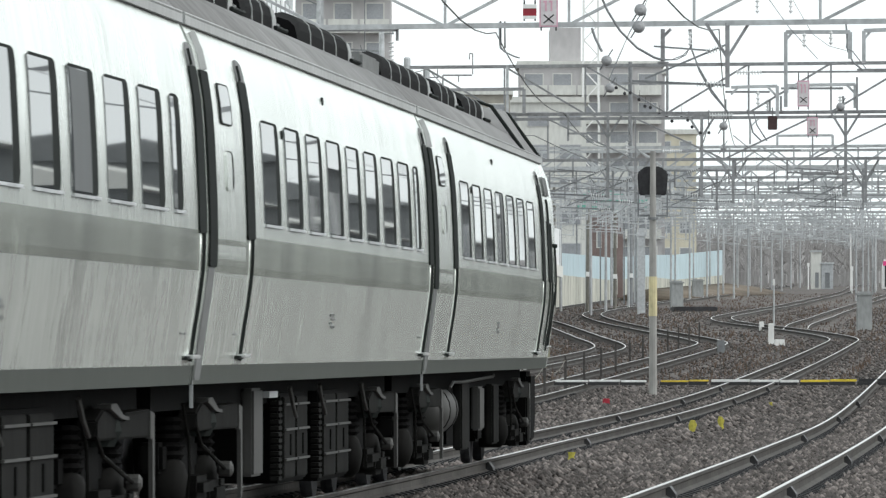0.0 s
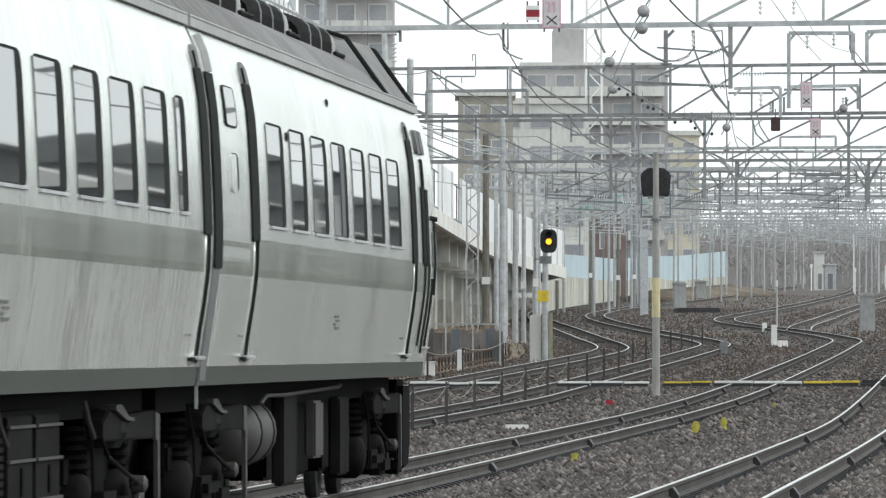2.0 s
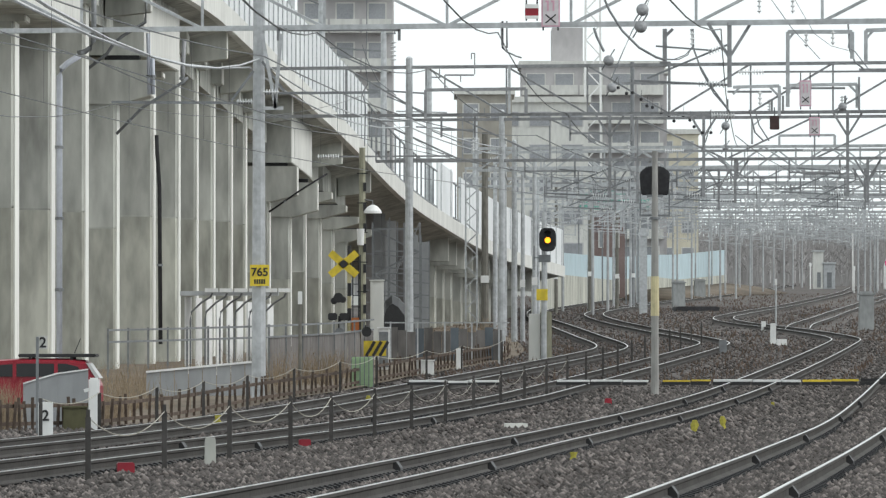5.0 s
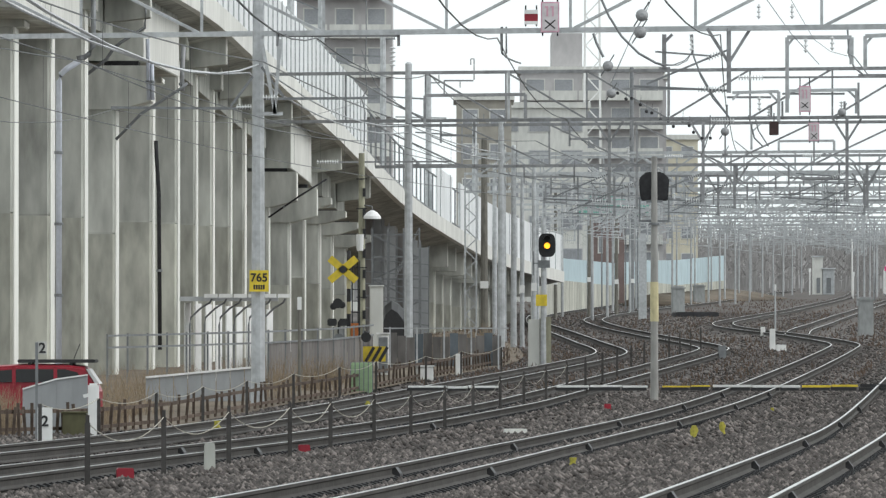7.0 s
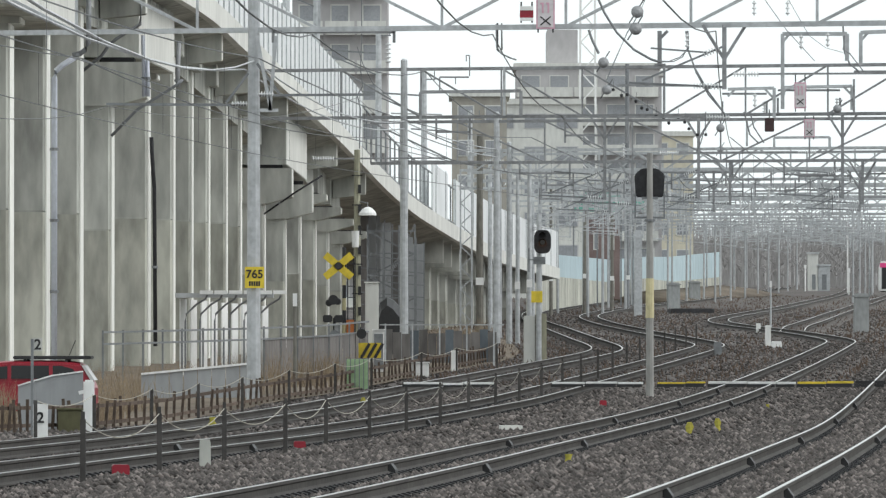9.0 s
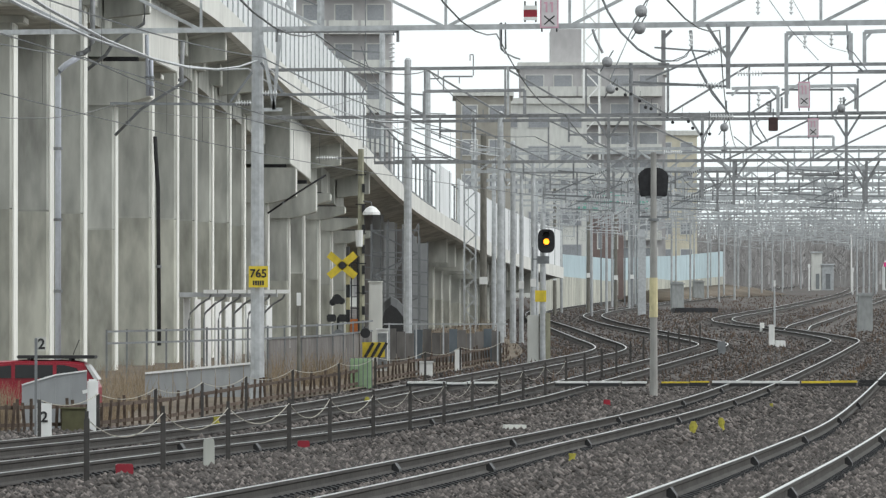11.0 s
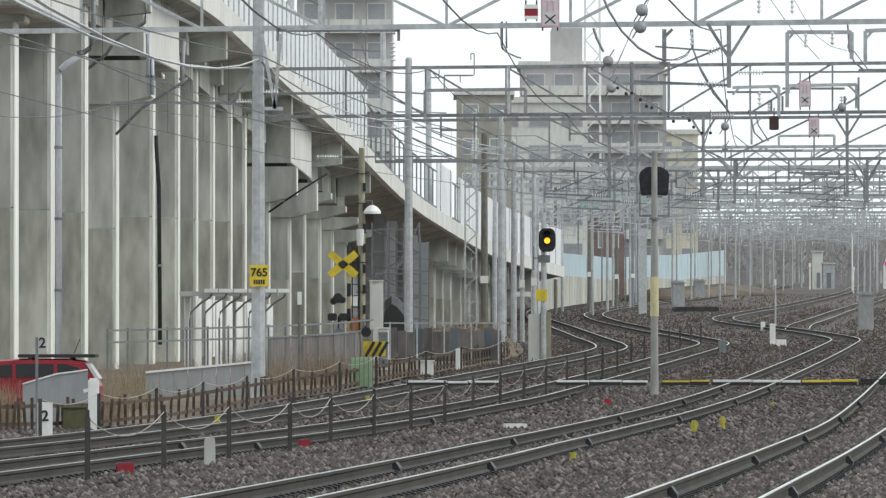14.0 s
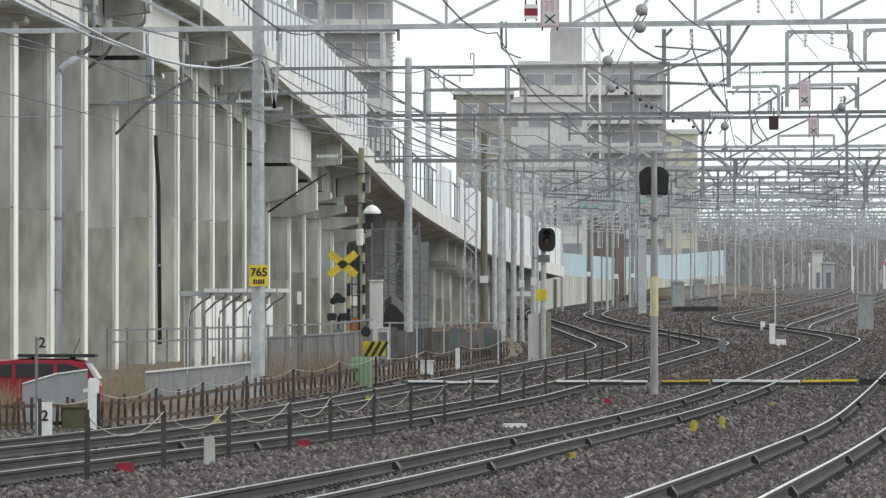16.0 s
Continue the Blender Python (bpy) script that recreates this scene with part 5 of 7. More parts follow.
def build_crossing():
    """Level crossing warning post, lamps, barrier machine and cabinets."""
    d = 235
    gz = ground_z(d)
    s = thing("level_crossing_post", "level crossing warning post with yellow cross, red lamps and striped mast", "crossing signal", (-2.763, d, gz))
    X0 = -2.763
    zz = lambda z: z - gz
    bm = BM()
    lathe(bm, (-2.813 - X0, 0, 0), [(0, 0.06), (zz(4.415), 0.06)], "z", 10)
    part("post", bm, BLACK, s)
    for k in range(5):
        bm = BM()
        z = zz(0.288) + 0.75 * k
        lathe(bm, (-2.813 - X0, 0, 0), [(z, 0.064), (z + 0.36, 0.064)], "z", 10)
        part("yellow_band", bm, FADED_YELLOW, s)
    cx, cz = -2.982 - X0, zz(3.859)
    for turn in (40, -40):
        bm = BM()
        box(bm, -0.52, -0.02, -0.11, 0.52, 0.02, 0.11, pose(cx, -0.1, cz, 0, turn, 0))
        part("cross_arm", bm, YELLOW, s, "yellow crossing arm")
    bm = BM()
    lathe(bm, (cx, -0.16, cz), [(0, 0.1), (0.08, 0.12)], "y", 14)
    part("bell", bm, BLACK, s)
    for side in (-0.54, -0.2):
        bm = BM()
        box(bm, side - 0.14, -0.3, zz(2.276) - 0.1, side + 0.14, -0.1, zz(2.276) + 0.12)
        part("warning_lamp", bm, BLACK, s, bevel=0.03)
    for side, tip in ((-0.5, 0.08), (-0.24, 0.12)):
        bm = BM()
        lathe(bm, (side, -0.16, zz(2.68) + tip), [(-0.12, 0.09), (0.0, 0.11), (0.12, 0.05)], "y", 12)
        part("warning_lamp", bm, BLACK, s)
    for z, m in ((2.057, ORANGE), (1.552, ORANGE)):
        bm = BM()
        box(bm, 0.02, -0.12, zz(z) - 0.22, 0.24, 0.0, zz(z) + 0.2)
        part("direction_box", bm, m, s, "orange box")
    bm = BM()
    tube(bm, [(-3.1 - X0, 0, 0), (-3.1 - X0, 0, zz(2.31))], 0.09, 8)
    tube(bm, [(-2.527 - X0, 0, 0), (-2.527 - X0, 0, zz(4.163)), (-2.813 - X0, 0, zz(4.213))], 0.05, 6)
    part("side_post", bm, DARK_STEEL, s)
    lx = -2.594 - X0
    for x in (lx - 0.11, lx + 0.11):
        bm = BM()
        bar(bm, (x, -0.1, 0.3), (x, -0.1, zz(4.129)), 0.035)
        part("ladder_rail", bm, DARK_STEEL, s)
    for k in range(9):
        bm = BM()
        bar(bm, (lx - 0.11, -0.1, 0.6 + 0.34 * k), (lx + 0.11, -0.1, 0.6 + 0.34 * k), 0.025)
        part("rung", bm, DARK_STEEL, s)
    for hx, hz, m in ((-3.133 - X0, 2.849, BLACK), (-3.1 - X0, 1.804, GREY_STEEL), (-2.291 - X0, 1.838, BLACK)):
        bm = BM()
        lathe(bm, (hx, -0.1, zz(hz)), [(-0.3, 0.15), (-0.22, 0.1), (0.05, 0.05), (0.15, 0.05)], "y", 14)
        part("horn", bm, m, s)
    for hz in (1.889, 1.333, 0.794):
        bm = BM()
        box(bm, -0.34, -0.1, zz(hz) - 0.2, -0.2, 0.06, zz(hz) + 0.2)
        part("control_box", bm, SHEET_GREY, s)
    bm = BM()
    box(bm, 0.33, -0.15, 0.55, 1.0, 0.15, 1.0, pose(0.05, 0, -0.05, 0, 0, 0))
    part("striped_board", bm, YELLOW, s)
    for k in range(3):
        bm = BM()
        box(bm, 0.0, -0.02, 0.0, 0.09, 0.01, 0.5, pose(0.42 + 0.2 * k, -0.17, 0.52, 0, 30, 0))
        part("stripe", bm, BLACK, s)
    # yellow and black mast with lamp
    m = thing("yard_lamp_post", "wooden lamp post with white shade and striped base", "lamp post", (-2.477, 240, ground_z(240)))
    top = 7.456 - ground_z(240)
    bm = BM()
    lathe(bm, (0, 0, 0), [(0, 0.12), (top, 0.09)], "z", 10)
    part("post", bm, CREAM_STEEL, m)
    for k in range(9):
        bm = BM()
        box(bm, 0.03, -0.15, 0.5 + 0.62 * k, 0.12, 0.02, 0.76 + 0.62 * k)
        part("band", bm, BLACK, m)
    bm = BM()
    z = 5.529 - ground_z(240)
    lathe(bm, (0.32, -0.2, z), [(-0.08, 0.27), (0.0, 0.26), (0.12, 0.16), (0.18, 0.05)], "z", 18)
    part("shade", bm, WHITE, m, "white enamel shade")
    bm = BM()
    tube(bm, [(0, 0, z + 0.35), (0.32, -0.2, z + 0.3), (0.32, -0.2, z + 0.15)], 0.04)
    part("arm", bm, GREY_STEEL, m)
    bm = BM()
    lathe(bm, (-0.05, -0.2, 4.48 - ground_z(240)), [(0, 0.1), (0.5, 0.12)], "z", 12)
    part("transformer", bm, WHITE, m)
    bm = BM()
    for k in range(6):
        bar(bm, (-0.16, -0.1, 1.5 + 0.9 * k), (0.16, -0.1, 1.5 + 0.9 * k), 0.03)
    part("step_bolt", bm, DARK_STEEL, m)
    # green meshed cabinet, white cabinet
    c = thing("green_cabinet", "green equipment cabinet behind bars beside the track", "cabinet", (-2.126, 206, ground_z(206)))
    bm = BM()
    box(bm, -0.29, 0, 0.0, 0.29, 0.45, 0.8)
    part("housing", bm, CLEAR_GREEN, c, bevel=0.03)
    for k in range(6):
        bm = BM()
        box(bm, -0.3 + 0.115 * k, -0.05, 0, -0.275 + 0.115 * k, -0.02, 0.82)
        part("guard_bar", bm, GREY_STEEL, c)
    for x, d2, w, top, mm, label in ((-1.808, 238, 0.171, 1.946, WHITE, "white upright equipment cabinet"), (-0.544, 230, 0.264, 0.971, WHITE, "small white equipment cabinet"),
                                     (-2.216, 262, 0.225, 3.579, PALE_CONCRETE, "pale grey tall cabinet under the viaduct")):
        c = thing("equipment_cabinet", label + " beside the track", "cabinet", (x, d2, ground_z(d2)))
        h = top - ground_z(d2)
        bm = BM()
        box(bm, -w, 0, 0, w, 0.5, h)
        part("housing", bm, mm, c, bevel=0.02)
        bm = BM()
        box(bm, -w * 0.8, -0.02, 0.1 * h, w * 0.8, 0.0, 0.92 * h)
        part("door", bm, mm if d2 != 238 else GREY_STEEL, c)
        bm = BM()
        box(bm, -w - 0.03, -0.05, h, w + 0.03, 0.55, h + 0.04)
        part("lid", bm, mm, c)


OLD_POLE = mat("weathered_brown_pole", (0.17, 0.163, 0.145), 0.9, grain=9, vary=0.35, streak=0.8)


def build_fences():
    # low posts with sagging rope between two tracks
    ds = [(92.5, -4.171), (100.5, -3.559), (109, -2.961), (118, -2.292), (126.5, -1.805), (135, -1.181), (143.5, -0.586), (152, 0.033), (161, 0.612), (170, 1.231), (179.5, 1.84), (189, 2.466), (199, 3.124), (209, 3.775), (220, 4.447), (231, 5.1), (243, 5.801), (255, 6.508), (267, 7.235), (280, 8.029), (293, 8.801), (307, 9.639), (321, 10.493)]
    fence = thing("rope_fence", "low steel fence posts linked by sagging pale rope", "fence")
    prev = None
    for d, x in ds:
        z = ground_z(d)
        h = 0.82
        bm = BM()
        bar(bm, (x, d, z - 0.1), (x, d, z + h), 0.065)
        bar(bm, (x, d, z + h - 0.02), (x, d, z + h + 0.09), 0.045)
        part("post", bm, POST, fence)
        if prev and d < 200:
            bm = BM()
            pts = []
            for k in range(11):
                t = k / 10
                pts.append((prev[0] + (x - prev[0]) * t, prev[1] + (d - prev[1]) * t, prev[2] + (z + h - prev[2]) * t - 0.26 * 4 * t * (1 - t)))
            tube(bm, pts, 0.013 if d < 142 else 0.008, 5)
            part("rope", bm, ROPE, fence)
        prev = (x, d, z + h)
    fence = thing("rope_fence", "low steel fence posts linked by sagging pale rope", "fence")
    prev = None
    for d, x in [(126, -6.441), (137, -5.983), (148, -5.383), (159, -4.842), (170, -4.231), (182, -3.4530000000000003), (195, -2.56), (207, -1.762), (220, -0.478), (233, 0.535), (247, 1.8299999999999998)]:
        z = ground_z(d)
        h = 0.82
        bm = BM()
        bar(bm, (x, d, z - 0.1), (x, d, z + h), 0.06)
        part("post", bm, POST, fence)
        if prev:
            bm = BM()
            pts = []
            for k in range(11):
                t = k / 10
                pts.append((prev[0] + (x - prev[0]) * t, prev[1] + (d - prev[1]) * t, prev[2] + (z + h - prev[2]) * t - 0.14 * 4 * t * (1 - t)))
            tube(bm, pts, 0.014, 5)
            part("rope", bm, ROPE, fence)
        prev = (x, d, z + h)
    # picket fence of old sleepers
    picket = thing("picket_fence", "weathered brown wooden picket fence along the yard", "fence")
    rng = random.Random(8)
    line = [(-9.4, 144.5), (-8.2, 146), (-6.6, 149), (-5.5, 159), (-4.3, 180), (-2.6, 200), (-0.9, 227), (2.3, 273)]
    mesh, last = {}, None
    for (xa, da), (xb, db) in zip(line, line[1:]):
        n = max(3, int((xb - xa) / 0.1))
        for k in range(n):
            x, d = xa + (xb - xa) * k / n, da + (db - da) * k / n
            z = ground_z(d)
            key = rng.randrange(5)
            if key not in mesh:
                bm = BM()
                box(bm, -0.028, -0.03, -0.05, 0.028, 0.03, 0.5 + 0.035 * key)
                ob = part("picket", bm, WOOD, picket)
                mesh[key] = ob.data
            else:
                ob = new("picket", mesh[key])
                ob.parent = picket
            ob.matrix_basis = pose(x, d, z, rng.uniform(-2, 2), rng.uniform(-5, 5), rng.uniform(-10, 10))
        for hh in (0.15, 0.48):
            bm = BM()
            bar(bm, (xa, da + 0.05, ground_z(da) + hh), (xb, db + 0.05, ground_z(db) + hh), 0.04, 0.07)
            part("rail", bm, WOOD, picket)


OLIVE = mat("olive_green_paint", (0.10, 0.095, 0.045), 0.6, vary=0.25, streak=0.5)
CAR_GLASS = mat("dark_car_glass", (0.02, 0.021, 0.023), 0.12, vary=0.1, bump=0)


def build_red_car():
    """A red hatchback with a roof rack, half hidden by the fence."""
    d = 152
    car = thing("parked_car", "dark red hatchback with black roof rack parked behind the fence", "car", (-8.128, d, ground_z(152)))
    prof = [(-2.0, 0.35), (-1.97, 0.78), (-1.45, 0.98), (-1.0, 1.2), (-0.55, 1.3), (0.0, 1.335), (0.9, 1.33), (1.25, 1.29), (1.42, 0.98), (1.5, 0.8), (1.5, 0.35)]
    bm = BM()
    sweep(bm, [[(x, y, z if z < 1.1 else z - drop) for x, z in prof] for y, drop in ((0.0, 0.03), (0.25, 0.0), (1.35, 0.0), (1.6, 0.03))])
    part("body", bm, RED, car, bevel=0.04)
    bm = BM()
    sweep(bm, [[(x, y, z) for x, z in ((-0.85, 0.98), (-0.5, 1.2), (0.0, 1.235), (0.85, 1.23), (1.08, 1.17), (1.2, 0.98))] for y in (-0.03, 0.02)])
    part("side_window", bm, CAR_GLASS, car, "dark side window")
    for x in (-0.18, 0.62):
        bm = BM()
        box(bm, x, -0.045, 0.9, x + 0.07, -0.02, 1.28)
        part("pillar", bm, RED, car)
    bm = BM()
    box(bm, -0.08, 0.05, 1.355, 1.42, 1.5, 1.42)
    for y in (0.12, 1.4):
        bar(bm, (0.15, y, 1.28), (0.15, y, 1.38), 0.06)
        bar(bm, (0.95, y, 1.28), (0.95, y, 1.38), 0.06)
    part("roof_rack", bm, BLACK, car, bevel=0.015)
    bm = BM()
    tube(bm, [(1.0, 0.2, 1.43), (1.12, 0.2, 1.72)], 0.018, 5)
    part("aerial", bm, BLACK, car)
    # matt pale plate: the rear window's reflection is painted on
    bm = BM()
    sweep(bm, [[(x, y, z) for x, z in ((1.24, 1.24), (1.3, 1.24), (1.5, 0.95), (1.42, 0.95))] for y in (-0.02, 1.4)])
    part("rear_window", bm, SHEET_LIGHT, car, "rear window coloured pale for its reflection")
    for x in (-1.3, 0.85):
        bm = BM()
        lathe(bm, (x, 0.0, 0.3), [(-0.08, 0.2), (-0.06, 0.32), (0.14, 0.32)], "y", 20)
        wheel = part("wheel", bm, SEAL, car)
        bm = BM()
        lathe(bm, (x, -0.09, 0.3), [(0, 0.18), (0.02, 0.2)], "y", 16)
        part("rim", bm, GALV, wheel)
    bm = BM()
    box(bm, 1.38, -0.04, 0.62, 1.5, 0.05, 0.92)
    part("tail_lamp", bm, PINK, car)
    # pale equipment cover in front, white post, number boards
    c = thing("sheet_screen", "pale grey sheet screen with a white top edge behind the fence", "screen", (-7.335, 149.6, ground_z(149.6)))
    tops = [(-0.645, 0.86), (-0.31, 0.96), (0.0, 1.05), (0.3, 1.09), (0.59, 1.13)]
    for (xa, za), (xb, zb) in zip(tops, tops[1:]):
        bm = BM()
        sweep(bm, [[(xa + 0.001, y, 0), (xb - 0.001, y, 0), (xb - 0.001, y, zb), (xa + 0.001, y, za)] for y in (0, 0.05)])
        sheet = part("sheet", bm, SHEET, c)
        bm = BM()
        bar(bm, (xa, 0.02, za + 0.012), (xb, 0.02, zb + 0.012), 0.09, 0.028)
        part("top_rail", bm, WHITE, sheet, "white top rail")
    o = thing("olive_box", "olive green metal box behind the picket fence", "box", (-6.897, 147.6, ground_z(147.6)))
    bm = BM()
    box(bm, -0.23, 0, 0, 0.23, 0.35, 0.44)
    part("housing", bm, OLIVE, o, bevel=0.02)
    bm = BM()
    box(bm, -0.25, -0.03, 0.44, 0.25, 0.38, 0.47)
    part("lid", bm, OLIVE, o)
    p = thing("white_bollard", "white snow-stained marker post by the fence", "post", (-6.523, 147, ground_z(147)))
    bm = BM()
    box(bm, -0.1, 0, 0, 0.1, 0.2, 1.002)
    part("post", bm, WHITE, p, bevel=0.03)
    bm = BM()
    box(bm, -0.02, 0.02, 0.654, 0.2, 0.12, 0.719, pose(0, 0, 0.1, 0, -14, 0))
    part("flag", bm, WHITE, p)
    for x, top, d2, size in ((-7.37, 1.574, 143, 0.26), (-6.46, 0.501, 128, 0.24)):
        n = thing("number_board", "small grey post with a black figure 2", "sign", (x, d2, ground_z(d2)))
        h = top - ground_z(d2)
        bm = BM()
        bar(bm, (0, 0, 0), (0, 0, h), 0.05)
        part("post", bm, GREY_STEEL, n)
        if d2 == 143:
            plate(n, "board", 0.0, h - 0.22, 0.18, h + 0.02, 0.02, PALE_CONCRETE)
            text_on(n, "2", size, (0.1, 0.01, h - 0.11), BLACK)
        else:
            plate(n, "board", -0.12, h - 0.55, 0.12, h, -0.05, WHITE)
            text_on(n, "2", size, (0, -0.06, h - 0.23), BLACK)


TAPE = mat("dirty_yellow_tape", (0.40, 0.36, 0.05), 0.6, grain=20, vary=0.4, bump=0)


def build_bits():
    # yellow and red pegs, white marker posts lying about the ballast
    for x, d, ww, hh, m, label in (
            (4.446, 140.0, 0.151, 0.241, YELLOW, "small yellow track marker on the ballast"),
            (5.213, 147.5, 0.127, 0.211, YELLOW, "small yellow track marker on the ballast"),
            (1.749, 105.6, 0.121, 0.167, YELLOW, "small yellow track marker on the ballast"),
            (7.226, 172.9, 0.099, 0.124, YELLOW, "small yellow track marker on the ballast"),
            (-3.978, 98.6, 0.23, 0.13, RED, "small red plastic marker on the ballast"),
            (-2.181, 123.7, 0.195, 0.124, RED, "small red plastic marker on the ballast"),
            (3.757, 180.1, 0.16, 0.09, RED, "small red plastic marker on the ballast"),
            (-3.126, 105.6, 0.151, 0.363, CONCRETE, "short pale concrete marker post"),
            (-1.702, 177.2, 0.127, 0.203, YELLOW, "small yellow track marker on the ballast"),
            (-4.296, 150.2, 0.151, 0.194, YELLOW, "small yellow track marker on the ballast"),
            (-7.82, 429.5, 0.308, 0.431, YELLOW, "small yellow plate by the fence"),
            (0.486, 242.0, 0.208, 0.59, WHITE, "white marker post by the fence"),
            (1.378, 150.2, 0.44, 0.04, PALE_CONCRETE, "pale broken board lying on the ballast"),
            (10.05, 283.8, 0.285, 0.448, GREY_STEEL, "grey point lamp beside the track"),
            (13.407, 320.8, 0.23, 0.782, WHITE, "white point indicator beside the rails"),
            (13.555, 316.2, 0.408, 0.181, WHITE, "white point indicator foot beside the rails"),
            (15.215, 375.0, 0.215, 0.484, WHITE, "white point indicator beside the rails"),
            (20.998, 391.6, 0.73, 1.853, SHEET_GREY, "pale grey trackside relay cabinet"),
            (18.051, 605.3, 0.955, 1.996, SHEET_GREY, "pale grey trackside relay cabinet"),
            (24.712, 761.0, 1.091, 1.855, SHEET_GREY, "pale grey trackside relay cabinet"),
            (69.078, 1464.5, 2.31, 4.199, SHEET_GREY, "pale relay cabinet far down the yard"),
            (86.259, 1754.1, 3.018, 4.275, SHEET_GREY, "pale relay cabinet far down the yard"),
            (17.664, 552.5, 3.168, 0.277, DARK_STEEL, "low dark plank crossing beside the tracks"),
            (13.318, 526.3, 0.528, 5.659, GALV, "pale steel cabinet post")):
        t = thing("track_marker" if hh < 0.9 else "relay_cabinet", label, "marker" if hh < 0.9 else "cabinet", (x, d, ground_z(d) + 0.07), turn=7)
        bm = BM()
        if m is YELLOW and hh < 0.3:
            # torn plastic tape round a short stake
            rings = []
            for q in range(5):
                u = q / 4
                rings.append([(math.cos(a) * ww * (0.5 + 0.14 * math.sin(3.1 * q + x)) * (0.8 + 0.2 * math.sin(2 * a + q)) + 0.1 * ww * math.sin(4 * u + x), math.sin(a) * ww * 0.2, -0.1 + (hh + 0.1) * u) for a in [math.tau * e / 8 for e in range(8)]])
            sweep(bm, rings)
            m = TAPE
        else:
            sweep(bm, [[(-ww / 2 * s, -ww * 0.3, z), (ww / 2 * s, -ww * 0.3, z), (ww / 2 * s, ww * 0.3, z), (-ww / 2 * s, ww * 0.3, z)] for z, s in ((-0.12, 1.0), (hh * 0.85, 0.94), (hh, 0.8))])
        part("body", bm, m, t)
        if hh > 0.5:
            bm = BM()
            box(bm, -ww * 0.56, -ww * 0.36, hh * 0.9, ww * 0.56, ww * 0.36, hh * 0.95)
            part("cap", bm, m, t)
    # signs on the gantries
    for x, z, w, h, d, kind in [(2.4450000000000003, 9.0515, 0.426, 0.697, 180, 1), (2.013, 9.0515, 0.31, 0.335, 180, 0), (11.708, 9.589500000000001, 0.384, 0.841, 255, 1), (13.3185, 9.311499999999999, 0.385, 0.649, 283, 1)]:
        s = thing("gantry_sign", "faded pink and white sign board hung on the gantry" if kind else "red and white striped sign board hung on the gantry", "sign", (x, d, z))
        plate(s, "border", -w / 2, -h / 2, w / 2, h / 2, 0.0, PINK if kind else RED)
        if kind:
            plate(s, "face", -w * 0.42, -h * 0.45, w * 0.42, h * 0.45, -0.012, FACE)
            bm = BM()
            for turn in (40, -40):
                box(bm, -w * 0.36, -0.004, -0.015, w * 0.36, 0, 0.015, pose(0, -0.016, -h * 0.24, 0, turn, 0))
            part("cross_mark", bm, BLACK, s)
            bm = BM()
            for x in (-w * 0.2, w * 0.1):
                box(bm, x, -0.022, h * 0.02, x + w * 0.1, -0.014, h * 0.36)
                box(bm, x - w * 0.08, -0.022, h * 0.3, x, -0.014, h * 0.36)
            part("bar_mark", bm, PINK, s)
        else:
            plate(s, "white_band", -w / 2, -h * 0.5, w / 2, -h * 0.28, -0.012, WHITE)
            plate(s, "middle_band", -w / 2, h * 0.22, w / 2, h * 0.5, -0.012, WHITE)
        bm = BM()
        for x in (-w * 0.4, w * 0.4):
            bar(bm, (x, 0.05, -h * 0.62), (x, 0.05, h * 0.8), 0.035)
        part("hanger", bm, DARK_STEEL, s)
    b = thing("hanging_box", "dark box hung below the gantry", "signal box", (10.712, 255, 8.639))
    bm = BM()
    box(bm, -0.15, 0, -0.22, 0.15, 0.25, 0.22)
    part("housing", bm, DARK_RED, b, bevel=0.02)
    bm = BM()
    bar(bm, (0, 0.12, 0.2), (0, 0.12, 0.5), 0.04)
    part("hanger", bm, GREY_STEEL, b)
    # round insulator weights on the section wires
    for x, d, z in [(4.441, 176, 8.919), (4.403, 176, 8.541), (4.291, 205, 8.836), (4.806, 225, 8.787), (9.229, 258, 8.613), (12.956, 256, 9.181), (11.804, 330, 9.727)]:
        w = thing("disc_insulator", "pale grey disc insulator in the overhead wires", "insulator", (x, d, z), group="disc insulators")
        bm = BM()
        lathe(bm, (0, 0, 0), [(-0.1, 0.05), (-0.07, 0.1), (-0.01, 0.14), (0.04, 0.13), (0.09, 0.05)], "y", 16)
        part("disc", bm, MID_STEEL, w)
        bm = BM()
        bar(bm, (-0.18, 0, -0.25), (0.16, 0, 0.3), 0.03)
        part("link", bm, WIRE, w)


SHEET_GREY = mat("weathered_pale_sheet", (0.30, 0.31, 0.31), 0.7, grain=5, vary=0.2, streak=0.6)
SHEET = mat("pale_grey_sheet", (0.31, 0.32, 0.33), 0.6, grain=4, vary=0.15, streak=0.7)
POST = mat("dark_weathered_post", (0.07, 0.066, 0.064), 0.8, grain=8, vary=0.3)
FACE = mat("sign_face", (0.62, 0.58, 0.60), 0.6, vary=0.15)
DARK_RED = mat("dark_red_brown_paint", (0.05, 0.025, 0.025), 0.6, vary=0.3)
build_pole_number()
build_backed_signal()
signal_lens = build_colour_signal()
build_crossing_boards()
build_crossing()
build_fences()
build_red_car()
build_bits()


